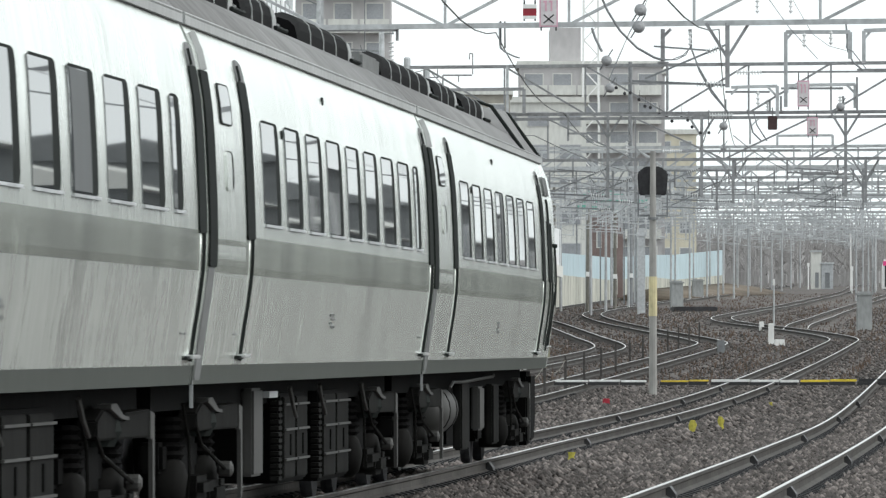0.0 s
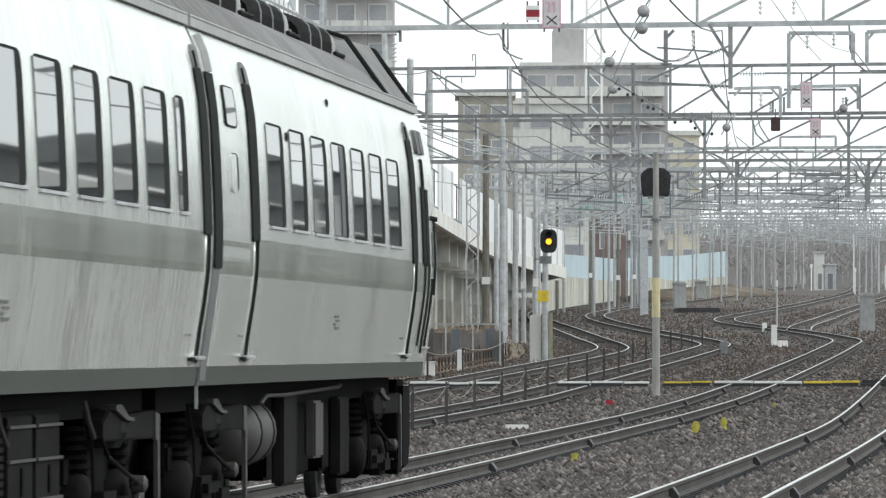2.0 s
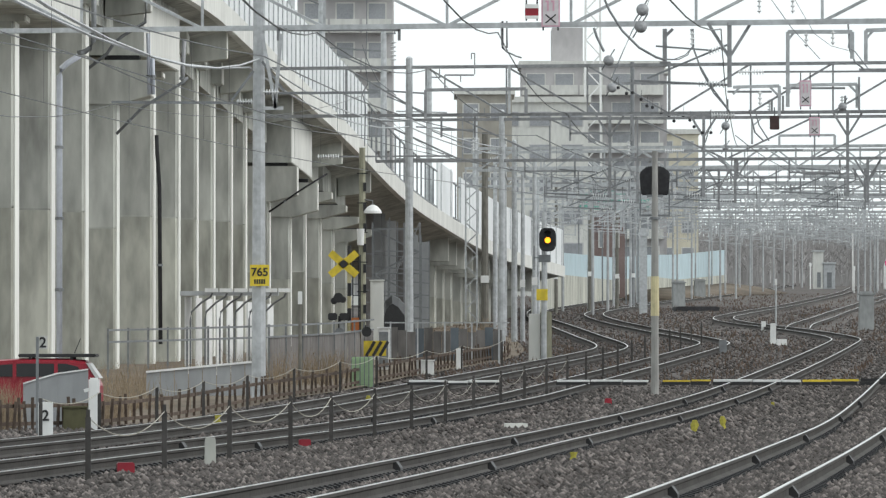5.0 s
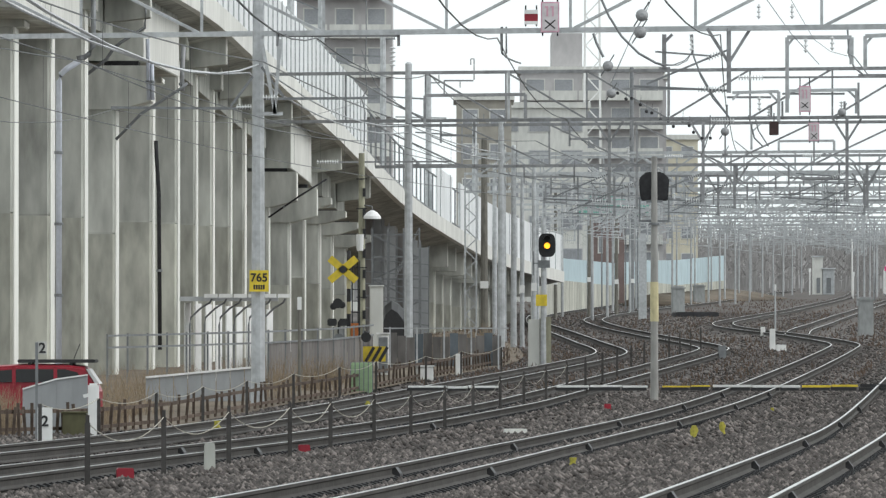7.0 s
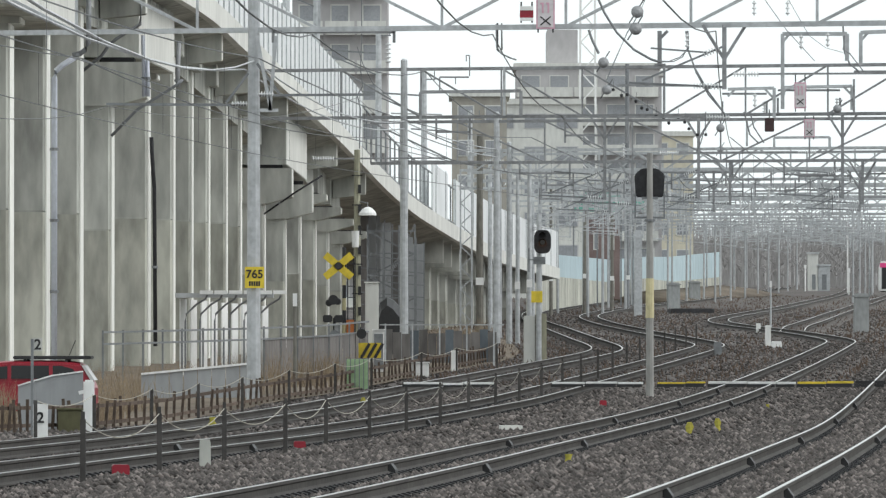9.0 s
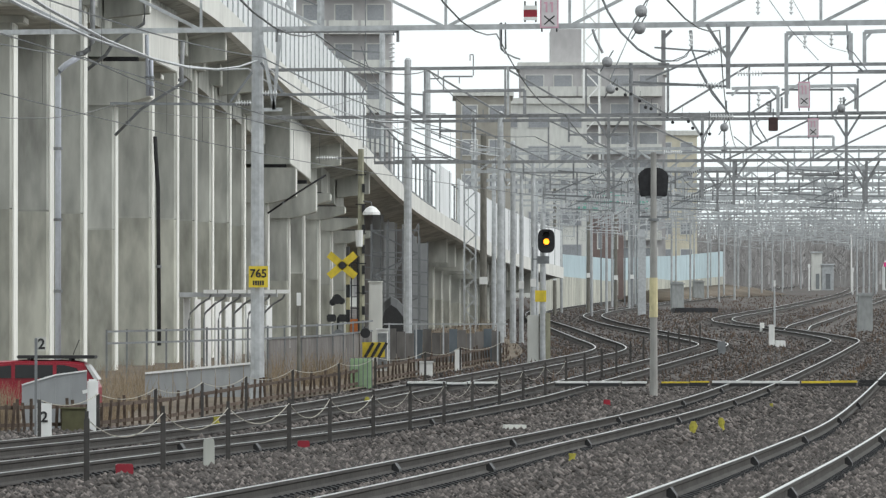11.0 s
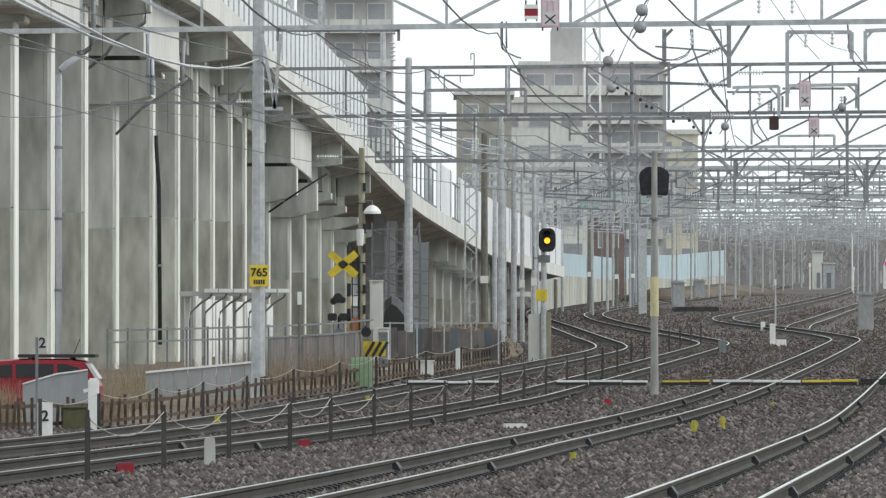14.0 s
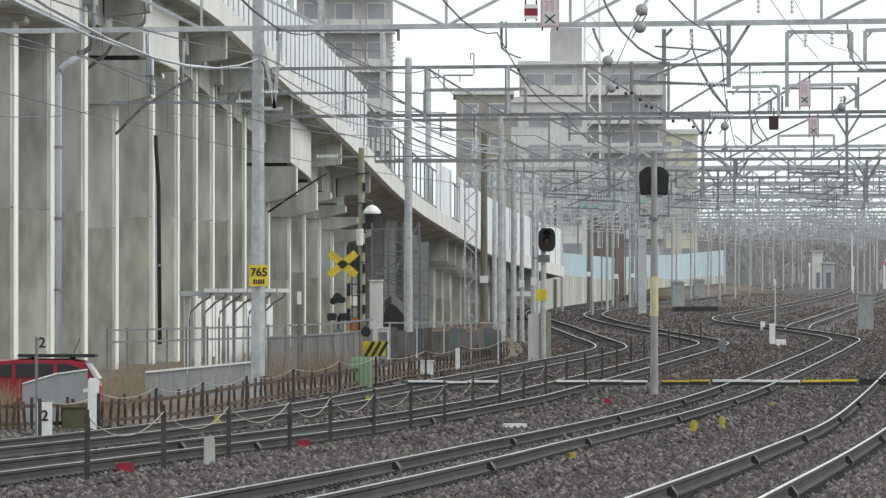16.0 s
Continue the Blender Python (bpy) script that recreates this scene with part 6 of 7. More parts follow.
# ---- under and beside the viaduct ----
def build_shelter():
    d = 212
    g0 = ground_z(d)
    s = thing("cycle_shelter", "white steel shelter with curved brackets under the viaduct", "shelter", (-5.836, d, g0))
    X0 = -5.836
    top = 2.829 - g0
    for k in range(9):
        bm = BM()
        x = -6.96 - X0 + 0.265 * k
        box(bm, 0, -0.02, 0.2, 0.3, 0.02, top - 0.1 - 0.02 * k, pose(x, 0.3 + 0.5 * k, 0, 0, 0, 60))
        part("back_panel", bm, WHITE, s)
    bm = BM()
    box(bm, -7.082 - X0, -0.2, top - 0.06, -4.438 - X0, 0.5, top + 0.06)
    part("roof", bm, GALV, s)
    for k in range(6):
        x = -6.808 - X0 + 0.395 * k
        bm = BM()
        tube(bm, [(x, 0, 0), (x, 0, top - 0.7), (x + 0.03, -0.05, top - 0.5), (x + 0.3, -0.2, top - 0.25), (x + 0.55, -0.35, top - 0.1), (x + 0.6, -0.4, top)], 0.055, 6)
        part("bracket", bm, GREY_STEEL, s)
        bm = BM()
        box(bm, x + 0.4, -0.5, top + 0.03, x + 0.75, -0.3, top + 0.13)
        part("gutter_end", bm, WHITE, s)


def build_low_walls():
    w = thing("panel_fence", "pale grey sheet fence with a white top edge", "fence")
    n = 8
    for k in range(n):
        xa, xb = -7.164 + 2.724 * k / n, -7.164 + 2.724 * (k + 1) / n - 0.02
        za, zb = 0.773 + 0.26 * k / n, 0.773 + 0.26 * (k + 1) / n
        bm = BM()
        sweep(bm, [[(xa, y, ground_z(190) - 0.1), (xb, y, ground_z(190) - 0.1), (xb, y, zb), (xa, y, za)] for y in (190, 190.06)])
        part("panel", bm, SHEET, w)
    bm = BM()
    bar(bm, (-7.164, 190.02, 0.787), (-4.44, 190.02, 1.046), 0.14, 0.05)
    part("top_rail", bm, WHITE, w)
    # mesh fence of posts and rails
    f = thing("wire_fence", "grey steel post and rail fence below the viaduct", "fence")
    pts = [(-8.516, 200), (-6.704, 206), (-4.74, 214), (-3.129, 225), (-2.133, 240)]
    for (xa, da), (xb, db) in zip(pts, pts[1:]):
        for hh in (1.25, 1.55):
            bm = BM()
            bar(bm, (xa, da, ground_z(da) + hh), (xb, db, ground_z(db) + hh), 0.05)
            part("rail", bm, GREY_STEEL, f)
        for k in range(6 if da > 210 else 0):
            ends = [(xa + (xb - xa) * t, da + (db - da) * t + 0.06) for t in (k / 6, (k + 0.98) / 6)]
            bm = BM()
            sweep(bm, [[(x, y, ground_z(y) - 0.05), (x, y, ground_z(y) + 1.22), (x, y + 0.03, ground_z(y) + 1.22), (x, y + 0.03, ground_z(y) - 0.05)] for x, y in ends])
            part("sheet", bm, RUSTY, f)
        for k in range(4):
            t = k / 4
            x, d = xa + (xb - xa) * t, da + (db - da) * t
            bm = BM()
            bar(bm, (x, d, ground_z(d)), (x, d, ground_z(d) + 1.6), 0.05)
            part("post", bm, GREY_STEEL, f)
    # sheet fence and clutter further along
    f = thing("sheet_fence", "weathered dark grey sheet metal fence along the yard", "fence")
    for k in range(14):
        xa = -2.071 + 0.287 * k
        bm = BM()
        top = 1.955 + 0.08 * math.sin(1.7 * k)
        box(bm, xa, 258 + 0.4 * k, ground_z(262) - 0.2, xa + 0.277, 258.04 + 0.4 * k, top)
        part("sheet", bm, RUSTY if k % 4 else BLUE_SHEET, f)
    for k in range(5):
        bm = BM()
        xa = -1.725 + 0.881 * k
        bar(bm, (xa, 256, ground_z(256)), (xa, 256, 2.207), 0.05)
        part("post", bm, GALV, f)
    bm = BM()
    bar(bm, (-1.909, 256, 2.171), (2.129, 256, 2.171), 0.04)
    part("rail", bm, GALV, f)
    t = thing("tarpaulin_heap", "black tarpaulin over a heap under the viaduct", "tarpaulin", (-1.818, 285, ground_z(285)))
    bm = BM()
    high = 3.3 - ground_z(285)
    sweep(bm, [[(-0.55 * a, y, 0), (-0.5 * a, y, high - 0.75 - b), (-0.3 * a, y, high - 0.2 - b), (-0.05 * a, y, high - b), (0.2 * a, y, high - 0.12 - b), (0.45 * a, y, high - 0.4 - b), (0.75 * a, y, high - 0.95 - b), (0.85 * a, y, 0)] for y, a, b in ((0, 0.85, 0.35), (0.7, 1, 0.05), (1.4, 0.92, 0.16), (2.2, 1, 0.02), (3, 0.8, 0.4))])
    part("cover", bm, BLACK, t)
    # scaffolding with dark netting in the bay under the deck
    d = 350
    t = thing("scaffold", "steel tube scaffolding hung with dark netting under the viaduct", "scaffold", (-1.907, d, ground_z(d)))
    wide, tall = 2.81, 7.723 - ground_z(d)
    for k in range(9):
        bm = BM()
        x = -wide * 0.55 + wide * k / 8
        bar(bm, (x, 0, 0), (x, 0, tall - 0.2 * k), 0.05)
        part("upright", bm, GREY_STEEL, t)
    for k in range(7):
        bm = BM()
        z = 0.5 + tall * k / 11
        bar(bm, (-wide * 0.55, -0.05, z), (wide * 0.45, -0.05, z - 0.25), 0.05)
        part("ledger", bm, GREY_STEEL, t)
        bm = BM()
        bar(bm, (-wide * 0.5 + wide * 0.1 * k, -0.1, z), (-wide * 0.3 + wide * 0.1 * k, -0.1, z + 1.4), 0.045)
        part("brace", bm, MID_STEEL, t)
    for k in range(6):
        bm = BM()
        x = -wide * 0.62 + wide * k / 5.6
        box(bm, x, 6 + 0.3 * (k % 2), 0, x + wide / 5.6, 6.05 + 0.3 * (k % 2), tall - 0.32 * k)
        part("net_sheet", bm, SHEET if k % 3 else RUSTY, t)


def build_stair_tower():
    d = 300
    g0 = ground_z(d)
    s = thing("scaffold_stair", "grey steel scaffold stair tower under the viaduct", "stairs", (-1.806, d, g0))
    top = 6.11 - g0
    half = 0.903
    for x in (-half, -half / 3, half / 3, half):
        for y in (0, 1.2):
            bm = BM()
            bar(bm, (x, y, 0), (x, y, top), 0.055)
            part("upright", bm, GREY_STEEL, s)
    k = 0
    z = 1.2
    while z < top:
        for y in (0, 1.2):
            bm = BM()
            bar(bm, (-half, y, z), (half, y, z), 0.04)
            part("ledger", bm, GREY_STEEL, s)
        bm = BM()
        sgn = 1 if k % 2 else -1
        bar(bm, (-half * sgn, 0.6, z - 0.9), (half * sgn, 0.6, z), 0.25, 0.06)
        part("flight", bm, GREY_STEEL, s)
        z += 0.85
        k += 1


def build_poles():
    for px, d, top, r, m, label in ((1.805, 345, 10.773, 0.17, OLD_POLE, "weathered brown-grey concrete pole"), (3.67, 318, 8.9, 0.11, GALV, "slim galvanised steel pole"),
                                    (7.418, 520, 11.986, 0.12, OLD_POLE, "grey concrete pole"), (9.933, 535, 10.758, 0.14, OLD_POLE, "grey concrete pole"),
                                    (12.324, 560, 10.994, 0.14, OLD_POLE, "grey concrete pole"), (14.366, 600, 23.077, 0.2, GREY_STEEL, "tall dark grey steel pole"),
                                    (3.312, 330, 8.828, 0.1, GALV, "slim galvanised steel pole"), (-3.569, 196, 2.749, 0.05, OLD_POLE, "thin wooden post"),
                                    (16.86, 400, 4.812, 0.05, GALV, "thin signal post with a round plate")):
        p = thing("pole", label + " with white band plate", "pole", (px, d, ground_z(d)), group="trackside poles")
        h = top - ground_z(d)
        bm = BM()
        lathe(bm, (0, 0, 0), [(-0.1, r), (h, r * 0.75)], "z", 10)
        part("shaft", bm, m, p)
        bm = BM()
        z = min(2.2 + 0.3 * (px % 1.0), h - 0.3)
        box(bm, -r * 1.05, -r - 0.02, z, r * 1.05, -r + 0.02, z + 0.32)
        part("band_plate", bm, WHITE, p)
    # open lattice mast
    d = 335
    p = thing("lattice_mast", "pale open lattice steel mast", "mast", (1.177, d, ground_z(d)))
    h, w = 8.941 - ground_z(d), 0.24
    for x in (-w, w):
        for y in (-w, w):
            bm = BM()
            bar(bm, (x, y, 0), (x, y, h), 0.07)
            part("leg", bm, GALV, p)
    n = 16
    for k in range(n):
        z0, z1 = h * k / n, h * (k + 1) / n
        bm = BM()
        s = 1 if k % 2 else -1
        bar(bm, (-w * s, -w, z0), (w * s, -w, z1), 0.05)
        part("brace", bm, GALV, p)
    # tall lattice tower before the apartment building
    d = 850
    p = thing("lattice_tower", "tall white lattice tower before the apartment building", "tower", (16.090, d, ground_z(d)))
    h, w = 42.5 - ground_z(d), 0.75
    for x in (-w, w):
        for y in (-w, w):
            bm = BM()
            bar(bm, (x * 1.3, y, 0), (x, y, h), 0.2)
            part("leg", bm, WHITE, p)
    for k in range(22):
        z0, z1 = h * k / 22, h * (k + 1) / 22
        bm = BM()
        s = 1 if k % 2 else -1
        bar(bm, (-w * s, -w, z0), (w * s, -w, z1), 0.14)
        part("brace", bm, WHITE, p)


def build_grass():
    rng = random.Random(11)
    for name, label, spots, count, m in (
            ("dry_grass", "dry straw-coloured grass and stalks by the fence", [(-7.016, 172, 0.9, 0.75), (-8.334, 150.6, 0.35, 0.85), (-6.728, 158, 0.5, 0.7), (-7.656, 200, 2.0, 0.8), (-6.378, 205, 2.0, 0.7), (-4.664, 214, 1.6, 0.9), (-3.167, 222, 1.0, 0.8), (-6.8, 196, 1.5, 0.7), (-5.255, 196, 1.2, 0.8), (-3.564, 208, 1.1, 0.9), (1.419, 300, 0.9, 1.2), (-0.293, 292, 1.6, 1.0)], 230, GRASS),):
        verts, faces = [], []
        for x, d, spread, tall in spots:
            for _ in range(int(count * 1.1)):
                a, b = x + rng.gauss(0, spread * 0.5), d + rng.gauss(0, 0.4 + spread)
                z, h, w = ground_z(b) - 0.03, tall * rng.uniform(0.4, 1.25), 0.005
                lean, side = rng.gauss(0, 0.16), rng.gauss(0, 0.1)
                i = len(verts)
                verts += [(a - w, b, z), (a + w, b, z), (a + w * 0.8 + lean * 0.6, b + side, z + h * 0.65), (a - w * 0.8 + lean * 0.6, b + side, z + h * 0.65), (a + lean * 1.4, b + side, z + h)]
                faces += [(i, i + 1, i + 2, i + 3), (i + 3, i + 2, i + 4)]
        me = bpy.data.meshes.new(name)
        me.from_pydata(verts, [], faces)
        me.materials.append(m)
        tagged(new(name, me), label, "grass", kind="stuff")
    # short dry weeds all over the far yard
    verts, faces = [], []
    for _ in range(9000):
        d = 210 * (900 / 210) ** rng.random()
        a = rng.uniform(-0.004, 0.058) * d
        if min(abs(abs(a - curve_at(p, d)) - 0.565) for p in (TRACK_A, TRACK_B, TRACK_C, TRACK_D)) < 0.25:
            continue
        z, h, w = ground_z(d) - 0.02, rng.uniform(0.05, 0.26), 0.02 + d * 0.00005
        i = len(verts)
        verts += [(a - w, d, z), (a + w, d, z), (a + rng.gauss(0, 0.06), d + 0.03, z + h)]
        faces.append((i, i + 1, i + 2))
    me = bpy.data.meshes.new("dry_weeds")
    me.from_pydata(verts, [], faces)
    me.materials.append(WEED)
    tagged(new("dry_weeds", me), "short brown dry weeds growing through the ballast", "weeds", kind="stuff")
    # bare woods closing the far end of the yard
    bm_v, bm_f = [], []

    def twig(p, q, w):
        i = len(bm_v)
        for c, k in ((p, 1.0), (q, 0.5)):
            bm_v.extend([(c[0] - w * k, c[1], c[2]), (c[0] + w * k, c[1] - w * k, c[2]), (c[0] + w * 0.3 * k, c[1] + w * k, c[2])])
        for k in range(3):
            j = (k + 1) % 3
            bm_f.append((i + k, i + j, i + 3 + j, i + 3 + k))
    for _ in range(900):
        d = rng.uniform(1230, 1420)
        x = rng.uniform(0.012, 0.075) * d
        z, h = ground_z(d) - 0.2, rng.uniform(6.0, 11.5)
        twig((x, d, z), (x + rng.gauss(0, 0.3), d, z + h), 0.12)
        for _ in range(16):
            t = rng.uniform(0.25, 0.98)
            r = rng.uniform(0.6, 2.4) * (1.2 - t)
            a = rng.uniform(0, 6.28)
            base = (x, d, z + h * t)
            tip = (x + math.cos(a) * r, d + math.sin(a) * r, z + h * t + rng.uniform(0.3, 1.6))
            twig(base, tip, 0.05)
            twig(tip, (tip[0] + rng.gauss(0, 0.5), tip[1], tip[2] + rng.uniform(0.2, 0.9)), 0.035)
    me = bpy.data.meshes.new("bare_woods")
    me.from_pydata(bm_v, [], bm_f)
    me.materials.append(FAR_TWIG)
    tagged(new("bare_woods", me), "grey-brown bare winter trees beyond the end of the yard", "woods", kind="stuff")


def build_far_ridge():
    """Low wooded rise that closes the view past the yard."""
    ridge = thing("far_ridge", "grey-brown wooded rise in the winter distance", "hill", kind="structure")
    bm = BM()
    rings = []
    for k in range(121):
        x = -60 + 3.0 * k
        top = 23.0 + 2.5 * noise.noise((x * 0.03, 1.0, 0)) + 1.6 * noise.noise((x * 0.16, 2.0, 0)) + 0.9 * noise.noise((x * 0.6, 3.0, 0))
        rings.append([(x, 1490, 10.0), (x, 1500, top), (x, 1540, top + 0.5), (x, 1600, 10.0)])
    sweep(bm, rings)
    part("slope", bm, RIDGE, ridge)


RIDGE = mat("far_winter_woods", (0.30, 0.29, 0.29), 0.95, grain=0.5, vary=0.35, bump=0.4, stain=0.08)
build_far_ridge()


def build_far_train():
    d = 880
    t = thing("far_train", "distant train end with pale sides and pink band waiting", "train car", (50.529, d, rise(d)), turn=-4)
    sec = [(-1.4, 0.4), (-1.45, 1.2), (-1.4, 3.0), (-1.15, 3.7), (1.15, 3.7), (1.4, 3.0), (1.45, 1.2), (1.4, 0.4)]
    bm = BM()
    sweep(bm, [[(x * k, y, z) for x, z in sec] for y, k in ((0, 0.9), (0.5, 1), (19, 1))])
    part("body", bm, WHITE, t)
    bm = BM()
    box(bm, -1.05, -0.05, 0.6, 1.05, 0.1, 3.0)
    part("front", bm, BLACK, t)
    bm = BM()
    box(bm, -1.25, -0.08, 3.0, 1.25, 0.2, 3.5)
    part("top_band", bm, MAGENTA, t, "bright pink band")
    # green netting by the far wall, brick-red house behind it
    n = thing("green_netting", "pale green netting stretched on posts behind the wall", "netting", (13.809, 640, ground_z(640)))
    for k in range(6):
        bm = BM()
        x = -2.844 + 0.963 * k
        box(bm, x, 0, 12.503 - ground_z(640), x + 0.918, 0.06, 13.787 - ground_z(640) + 0.3 * math.sin(k))
        part("net_panel", bm, GREEN, n)
        bm = BM()
        bar(bm, (x, 0, 0), (x, 0, 13.971 - ground_z(640)), 0.12)
        part("post", bm, GREY_STEEL, n)


WEED = mat("brown_dry_weed", (0.13, 0.095, 0.075), 0.95, grain=0.8, vary=0.5, bump=0)
RUSTY = mat("weathered_dark_sheet", (0.17, 0.16, 0.155), 0.75, grain=4, vary=0.35, streak=0.8)
BLUE_SHEET = mat("blue_grey_sheet", (0.13, 0.15, 0.17), 0.7, grain=4, vary=0.3, streak=0.7)
FAR_TWIG = mat("pale_grey_bare_twigs", (0.38, 0.365, 0.36), 0.95, grain=0.4, vary=0.2, bump=0)
MAGENTA = mat("pink_paint", (0.75, 0.06, 0.25), 0.5, vary=0.05, bump=0)
build_shelter()
build_low_walls()
build_stair_tower()
build_poles()
build_grass()
build_far_train()
build_house("brick_house", "dull red-brown house behind the far wall", 13.626, 16.568, 720, g(720), 13.735, mat("dull_red_cladding", (0.22, 0.165, 0.155), 0.8, vary=0.2), 2, False, depth=8)


# ---- small huts and posts at the far end of the yard ----
for x0, x1, top, m, label in ((51.412, 52.753, 14.568, PALE_CONCRETE, "pale relay hut at the far end of the yard"),
                              (52.664, 54.383, 12.886, GALV, "low grey relay hut at the far end of the yard")):
    hut = thing("relay_hut", label, "hut", ((x0 + x1) / 2, 1095, ground_z(1095)))
    w, h = (x1 - x0) / 2, top - ground_z(1095)
    bm = BM()
    box(bm, -w, 0, -0.2, w, 3, h)
    part("wall", bm, m, hut)
    bm = BM()
    box(bm, -w - 0.15, -0.2, h, w + 0.15, 3.2, h + 0.2)
    part("roof", bm, GALV, hut)
    bm = BM()
    box(bm, -w * 0.3, -0.06, 0.2, w * 0.45, 0.0, min(h * 0.7, 2.3))
    part("door", bm, GREY_STEEL, hut)
for x, d, top in ((50.245, 1080, 12.858), (46.839, 900, 10.561), (51.9, 1000, 15.88)):
    p = thing("marker_post", "thin white marker post far down the yard", "post", (x, d, ground_z(d)), group="far marker posts")
    bm = BM()
    lathe(bm, (0, 0, 0), [(-0.1, 0.09), (top - ground_z(d), 0.08)], "z", 8)
    part("shaft", bm, WHITE, p)
    bm = BM()
    box(bm, -0.16, -0.14, top - ground_z(d) - 0.5, 0.16, -0.1, top - ground_z(d))
    part("plate", bm, WHITE, p)


# ---- ballast stones and sleepers ----
def build_stones():
    rng = np.random.default_rng(4)
    verts, faces = [], []
    base = np.array([(1, 0, 0), (-1, 0, 0), (0, 1, 0), (0, -1, 0), (0, 0, 1), (0, 0, -1)], float)
    tri = np.array([(0, 2, 4), (2, 1, 4), (1, 3, 4), (3, 0, 4), (2, 0, 5), (1, 2, 5), (3, 1, 5), (0, 3, 5)])
    for d0, d1, dens, size in ((55, 90, 105, 0.041), (90, 130, 56, 0.046), (130, 200, 22, 0.056), (200, 320, 6, 0.05), (320, 600, 1.5, 0.06)):
        xl, xr = -0.060 * d1 - 0.5, 0.060 * d1 + 0.5
        n = int((d1 - d0) * (xr - xl) * dens)
        y = rng.uniform(d0, d1, n)
        x = rng.uniform(xl, xr, n)
        keep = np.abs(x) < 0.06 * y + 0.5
        up = np.zeros(n)
        for key in "abcd":
            table = np.array([curve_at(TRACKS[key], d) for d in range(40, 620, 5)])
            c = np.interp(y, np.arange(40, 620, 5), table)
            rim, high = np.abs(x - c), 0.05 + LIFT.get(key, 0)
            up = np.maximum(up, np.clip(high - (rim - 1.35) * (high + 0.15) / 0.55, 0, high))
            keep &= (np.abs(np.abs(x - c) - 0.565) > 0.14)
        side = np.interp(y, [140, 146, 150, 159, 180, 200, 227, 273, 330, 420], [-30, -9.4, -6.5, -5.3, -4.1, -2.4, -0.7, 2.5, 3.0, 1.5])
        keep &= x > side
        x, y, up = x[keep], y[keep], up[keep]
        z = np.array([ground_z(v) for v in y]) + 0.015 + up
        s = size * rng.uniform(0.6, 1.6, len(x))
        v = base[None] * s[:, None, None] * rng.uniform(0.6, 1.35, (len(x), 6, 1)) * np.array([1, 1, 0.75])
        a = rng.uniform(0, 6.28, len(x))
        ca, sa = np.cos(a)[:, None], np.sin(a)[:, None]
        vx, vy = v[..., 0] * ca - v[..., 1] * sa, v[..., 0] * sa + v[..., 1] * ca
        v = np.stack([vx + x[:, None], vy + y[:, None], v[..., 2] + z[:, None]], -1)
        off = sum(len(q) for q in verts)
        verts.append(v.reshape(-1, 3))
        faces.append((tri[None] + (np.arange(len(x)) * 6)[:, None, None] + off).reshape(-1, 3))
    me = bpy.data.meshes.new("ballast_stones")
    v, f = np.concatenate(verts), np.concatenate(faces)
    me.vertices.add(len(v))
    me.vertices.foreach_set("co", v.ravel())
    me.loops.add(len(f) * 3)
    me.loops.foreach_set("vertex_index", f.ravel())
    me.polygons.add(len(f))
    me.polygons.foreach_set("loop_start", np.arange(0, len(f) * 3, 3))
    me.update(calc_edges=True)
    me.materials.append(LOOSE)
    tagged(new("ballast_stones", me), "loose grey and brown ballast stones between the rails", "gravel", kind="stuff")


def island_mat(name, dark, light, rough=0.9):
    m = bpy.data.materials.new(name)
    m.use_nodes = True
    n, l = m.node_tree.nodes, m.node_tree.links
    geo, ramp = n.new("ShaderNodeNewGeometry"), n.new("ShaderNodeValToRGB")
    ramp.color_ramp.elements[0].color, ramp.color_ramp.elements[1].color = (*dark, 1), (*light, 1)
    mid = ramp.color_ramp.elements.new(0.75)
    mid.color = tuple(a * 0.65 + b * 0.35 for a, b in zip((*dark, 1), (*light, 1)))
    l.new(geo.outputs["Random Per Island"], ramp.inputs[0])
    l.new(ramp.outputs[0], n["Principled BSDF"].inputs["Base Color"])
    n["Principled BSDF"].inputs["Roughness"].default_value = rough
    return m


LOOSE = island_mat("loose_ballast", (0.024, 0.0205, 0.019), (0.212, 0.184, 0.172))
build_stones()


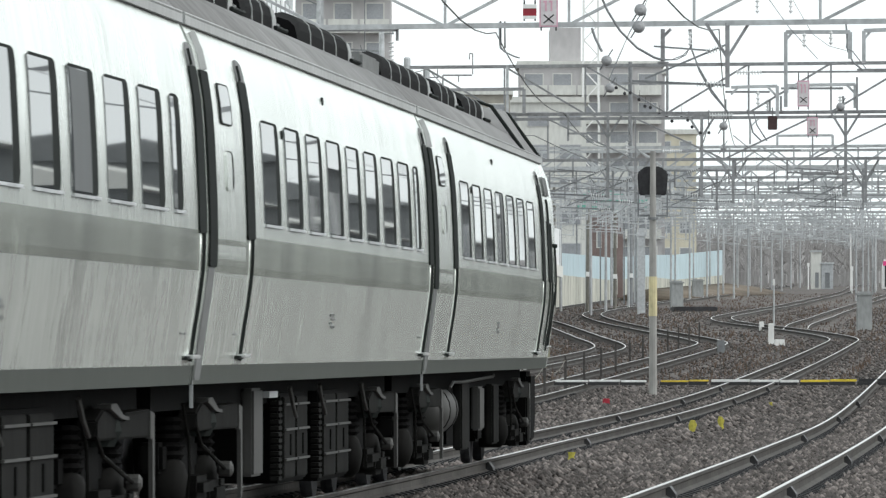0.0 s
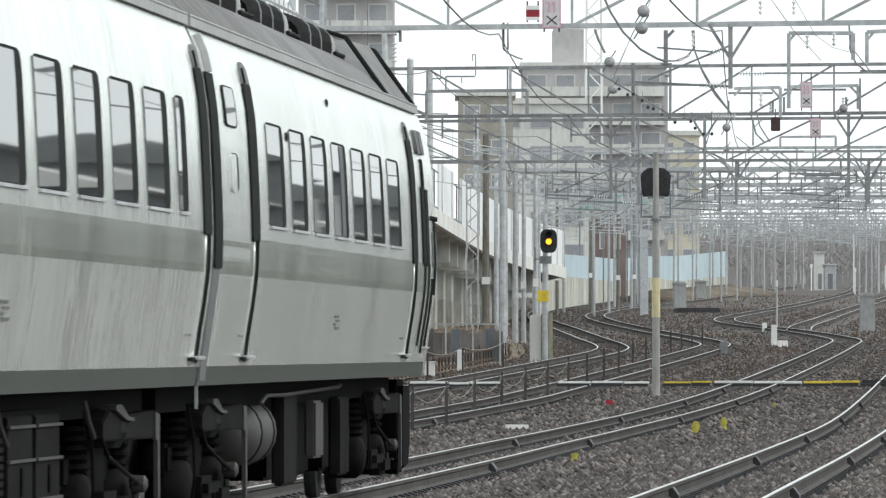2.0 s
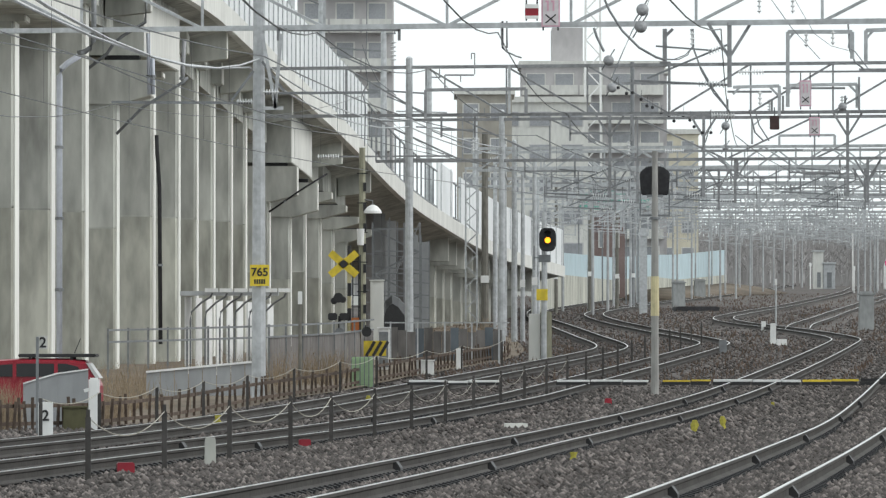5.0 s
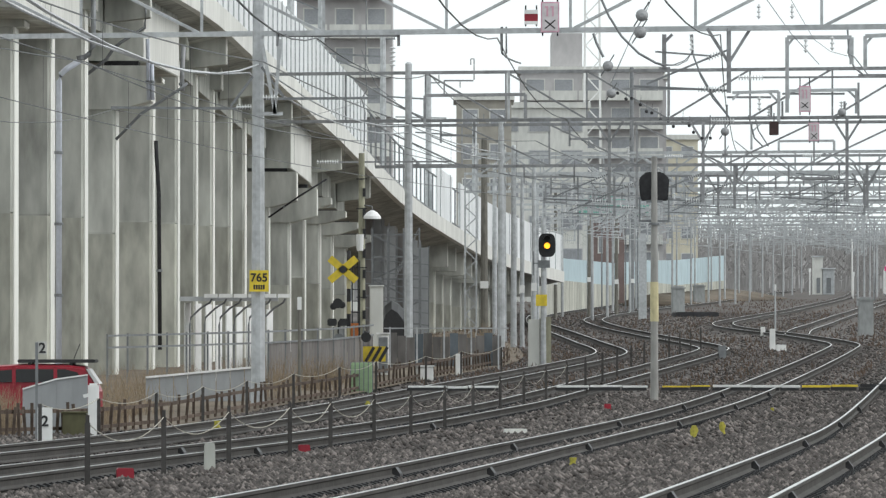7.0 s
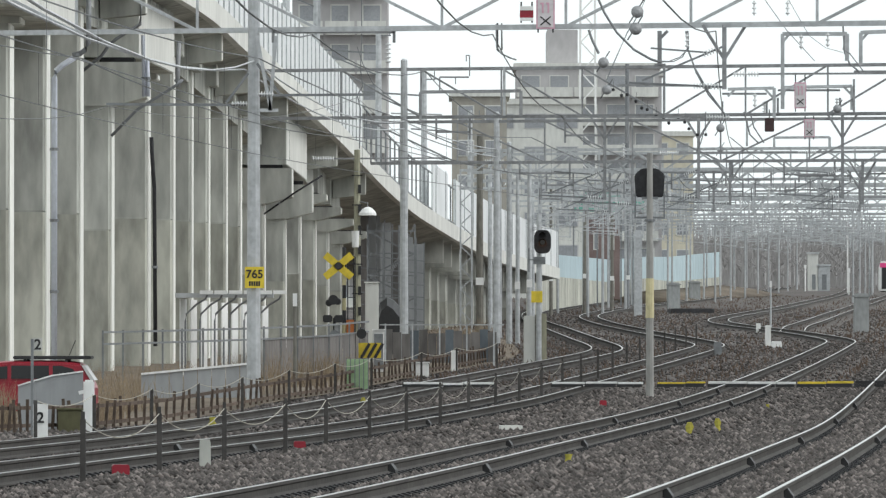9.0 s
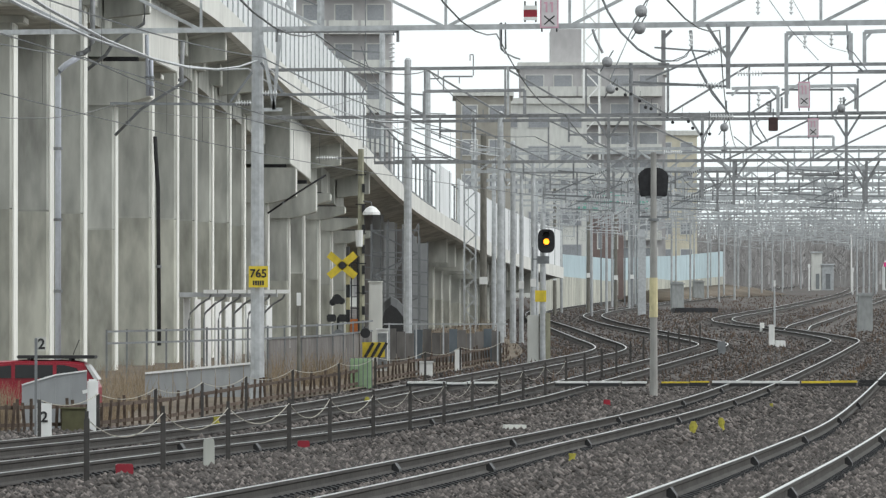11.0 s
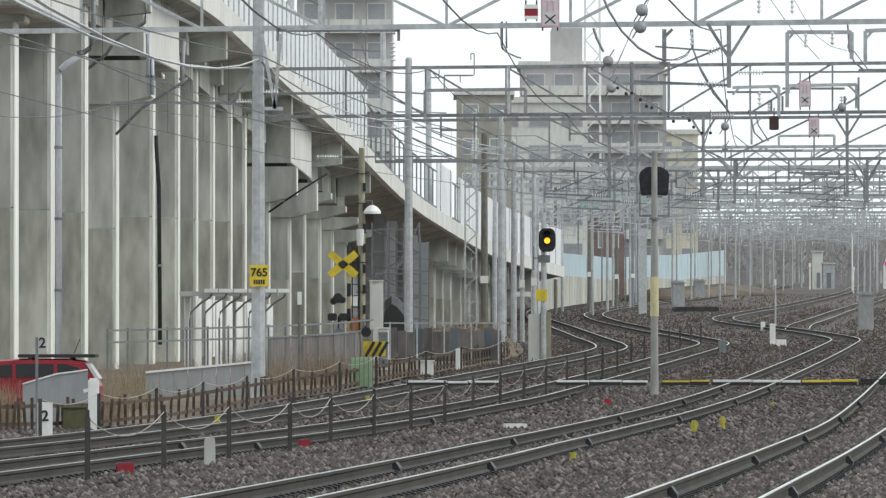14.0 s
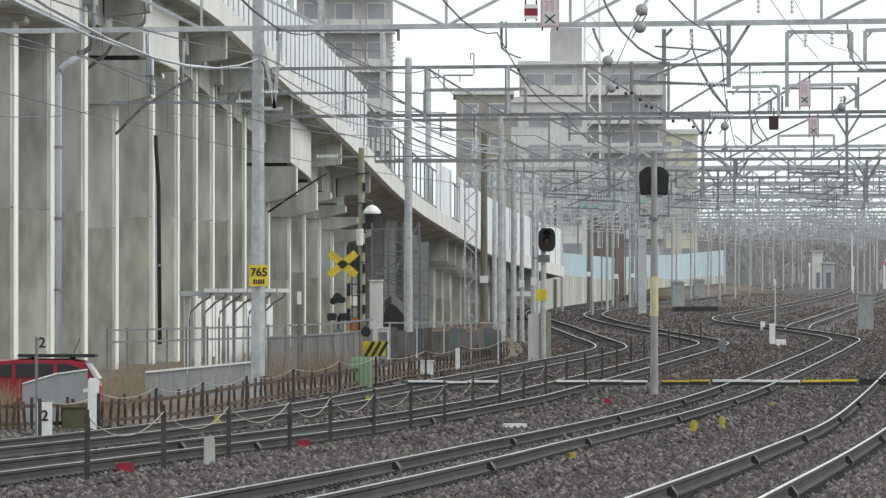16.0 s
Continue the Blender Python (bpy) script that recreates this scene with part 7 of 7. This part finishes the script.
def build_sleepers():
    bm = BM()
    box(bm, -1.0, -0.12, -0.3, 1.0, 0.12, -0.185)
    proto = None
    for key, lo, hi in (("a", 56, 190), ("d", 66, 150), ("b", 90, 190)):
        d = lo
        while d < hi:
            if proto is None:
                proto = part("sleeper", bm, SLEEPER, track_things[key])
                mesh, ob = proto.data, proto
                clips = []
                for s in (-0.565, 0.565):
                    clip = BM()
                    prof = ((-0.17, -0.21), (-0.17, -0.15), (-0.09, -0.125), (-0.05, -0.14), (0.05, -0.14), (0.09, -0.125), (0.17, -0.15), (0.17, -0.21))
                    sweep(clip, [[(s + u, y, v) for u, v in prof] for y in (-0.07, 0.07)])
                    clips.append(part("fastening", clip, DARK_STEEL, proto).data)
            else:
                ob = new("sleeper", mesh)
                ob.parent = track_things[key]
                for one in clips:
                    c = new("fastening", one)
                    c.parent = ob
            ob.matrix_basis = pose(curve_at(TRACKS[key], d), d, rise(d) + LIFT.get(key, 0), 0, 0, -HEAD)
            d += 0.62


build_sleepers()


def build_joints():
    """Dark insulated joints clamped on the rails."""
    bm = BM()
    sweep(bm, [[(u, y, v) for u, v in ((-0.02, -0.17), (0.11, -0.17), (0.1, -0.1), (0.05, -0.03), (-0.02, -0.03))] for y in (-0.2, 0.2)])
    joint, mesh = None, None
    for key, places in (("a", (70, 94.5, 119, 149, 172, 190)), ("d", (74, 95, 117, 143, 165)), ("b", (118, 150))):
        for d in places:
            for s in (-0.565, 0.565):
                if mesh is None:
                    ob = part("rail_joint", bm, BLACK, track_things[key])
                    mesh = ob.data
                else:
                    ob = new("rail_joint", mesh)
                    ob.parent = track_things[key]
                ob.matrix_basis = pose(curve_at(TRACKS[key], d) + s, d, rise(d) + LIFT.get(key, 0), 0, 0, -HEAD)


build_joints()


# ---- what moves ----
def motions():
    for car, start in zip(train, TRAIN_STARTS):
        walk(car, [(t, car_pose(start, t)) for t in [0.5 * k for k in range(33)]])
    rest = signal_lens.matrix_basis.copy()
    turns = [(0, 0), (2.8, 0), (2.9, 50), (3.0, 110), (3.1, 180), (3.9, 180), (3.97, 235), (4.03, 300), (4.1, 360), (8.6, 360), (8.7, 430), (8.75, 490), (8.8, 540),
             (9.7, 540), (9.75, 610), (9.8, 670), (9.9, 720), (15.2, 720), (15.3, 770), (15.4, 830), (15.5, 900), (16, 900)]
    walk(signal_lens, [(t, rest @ pose(0, 0, 0, 0, 0, a)) for t, a in turns])


motions()
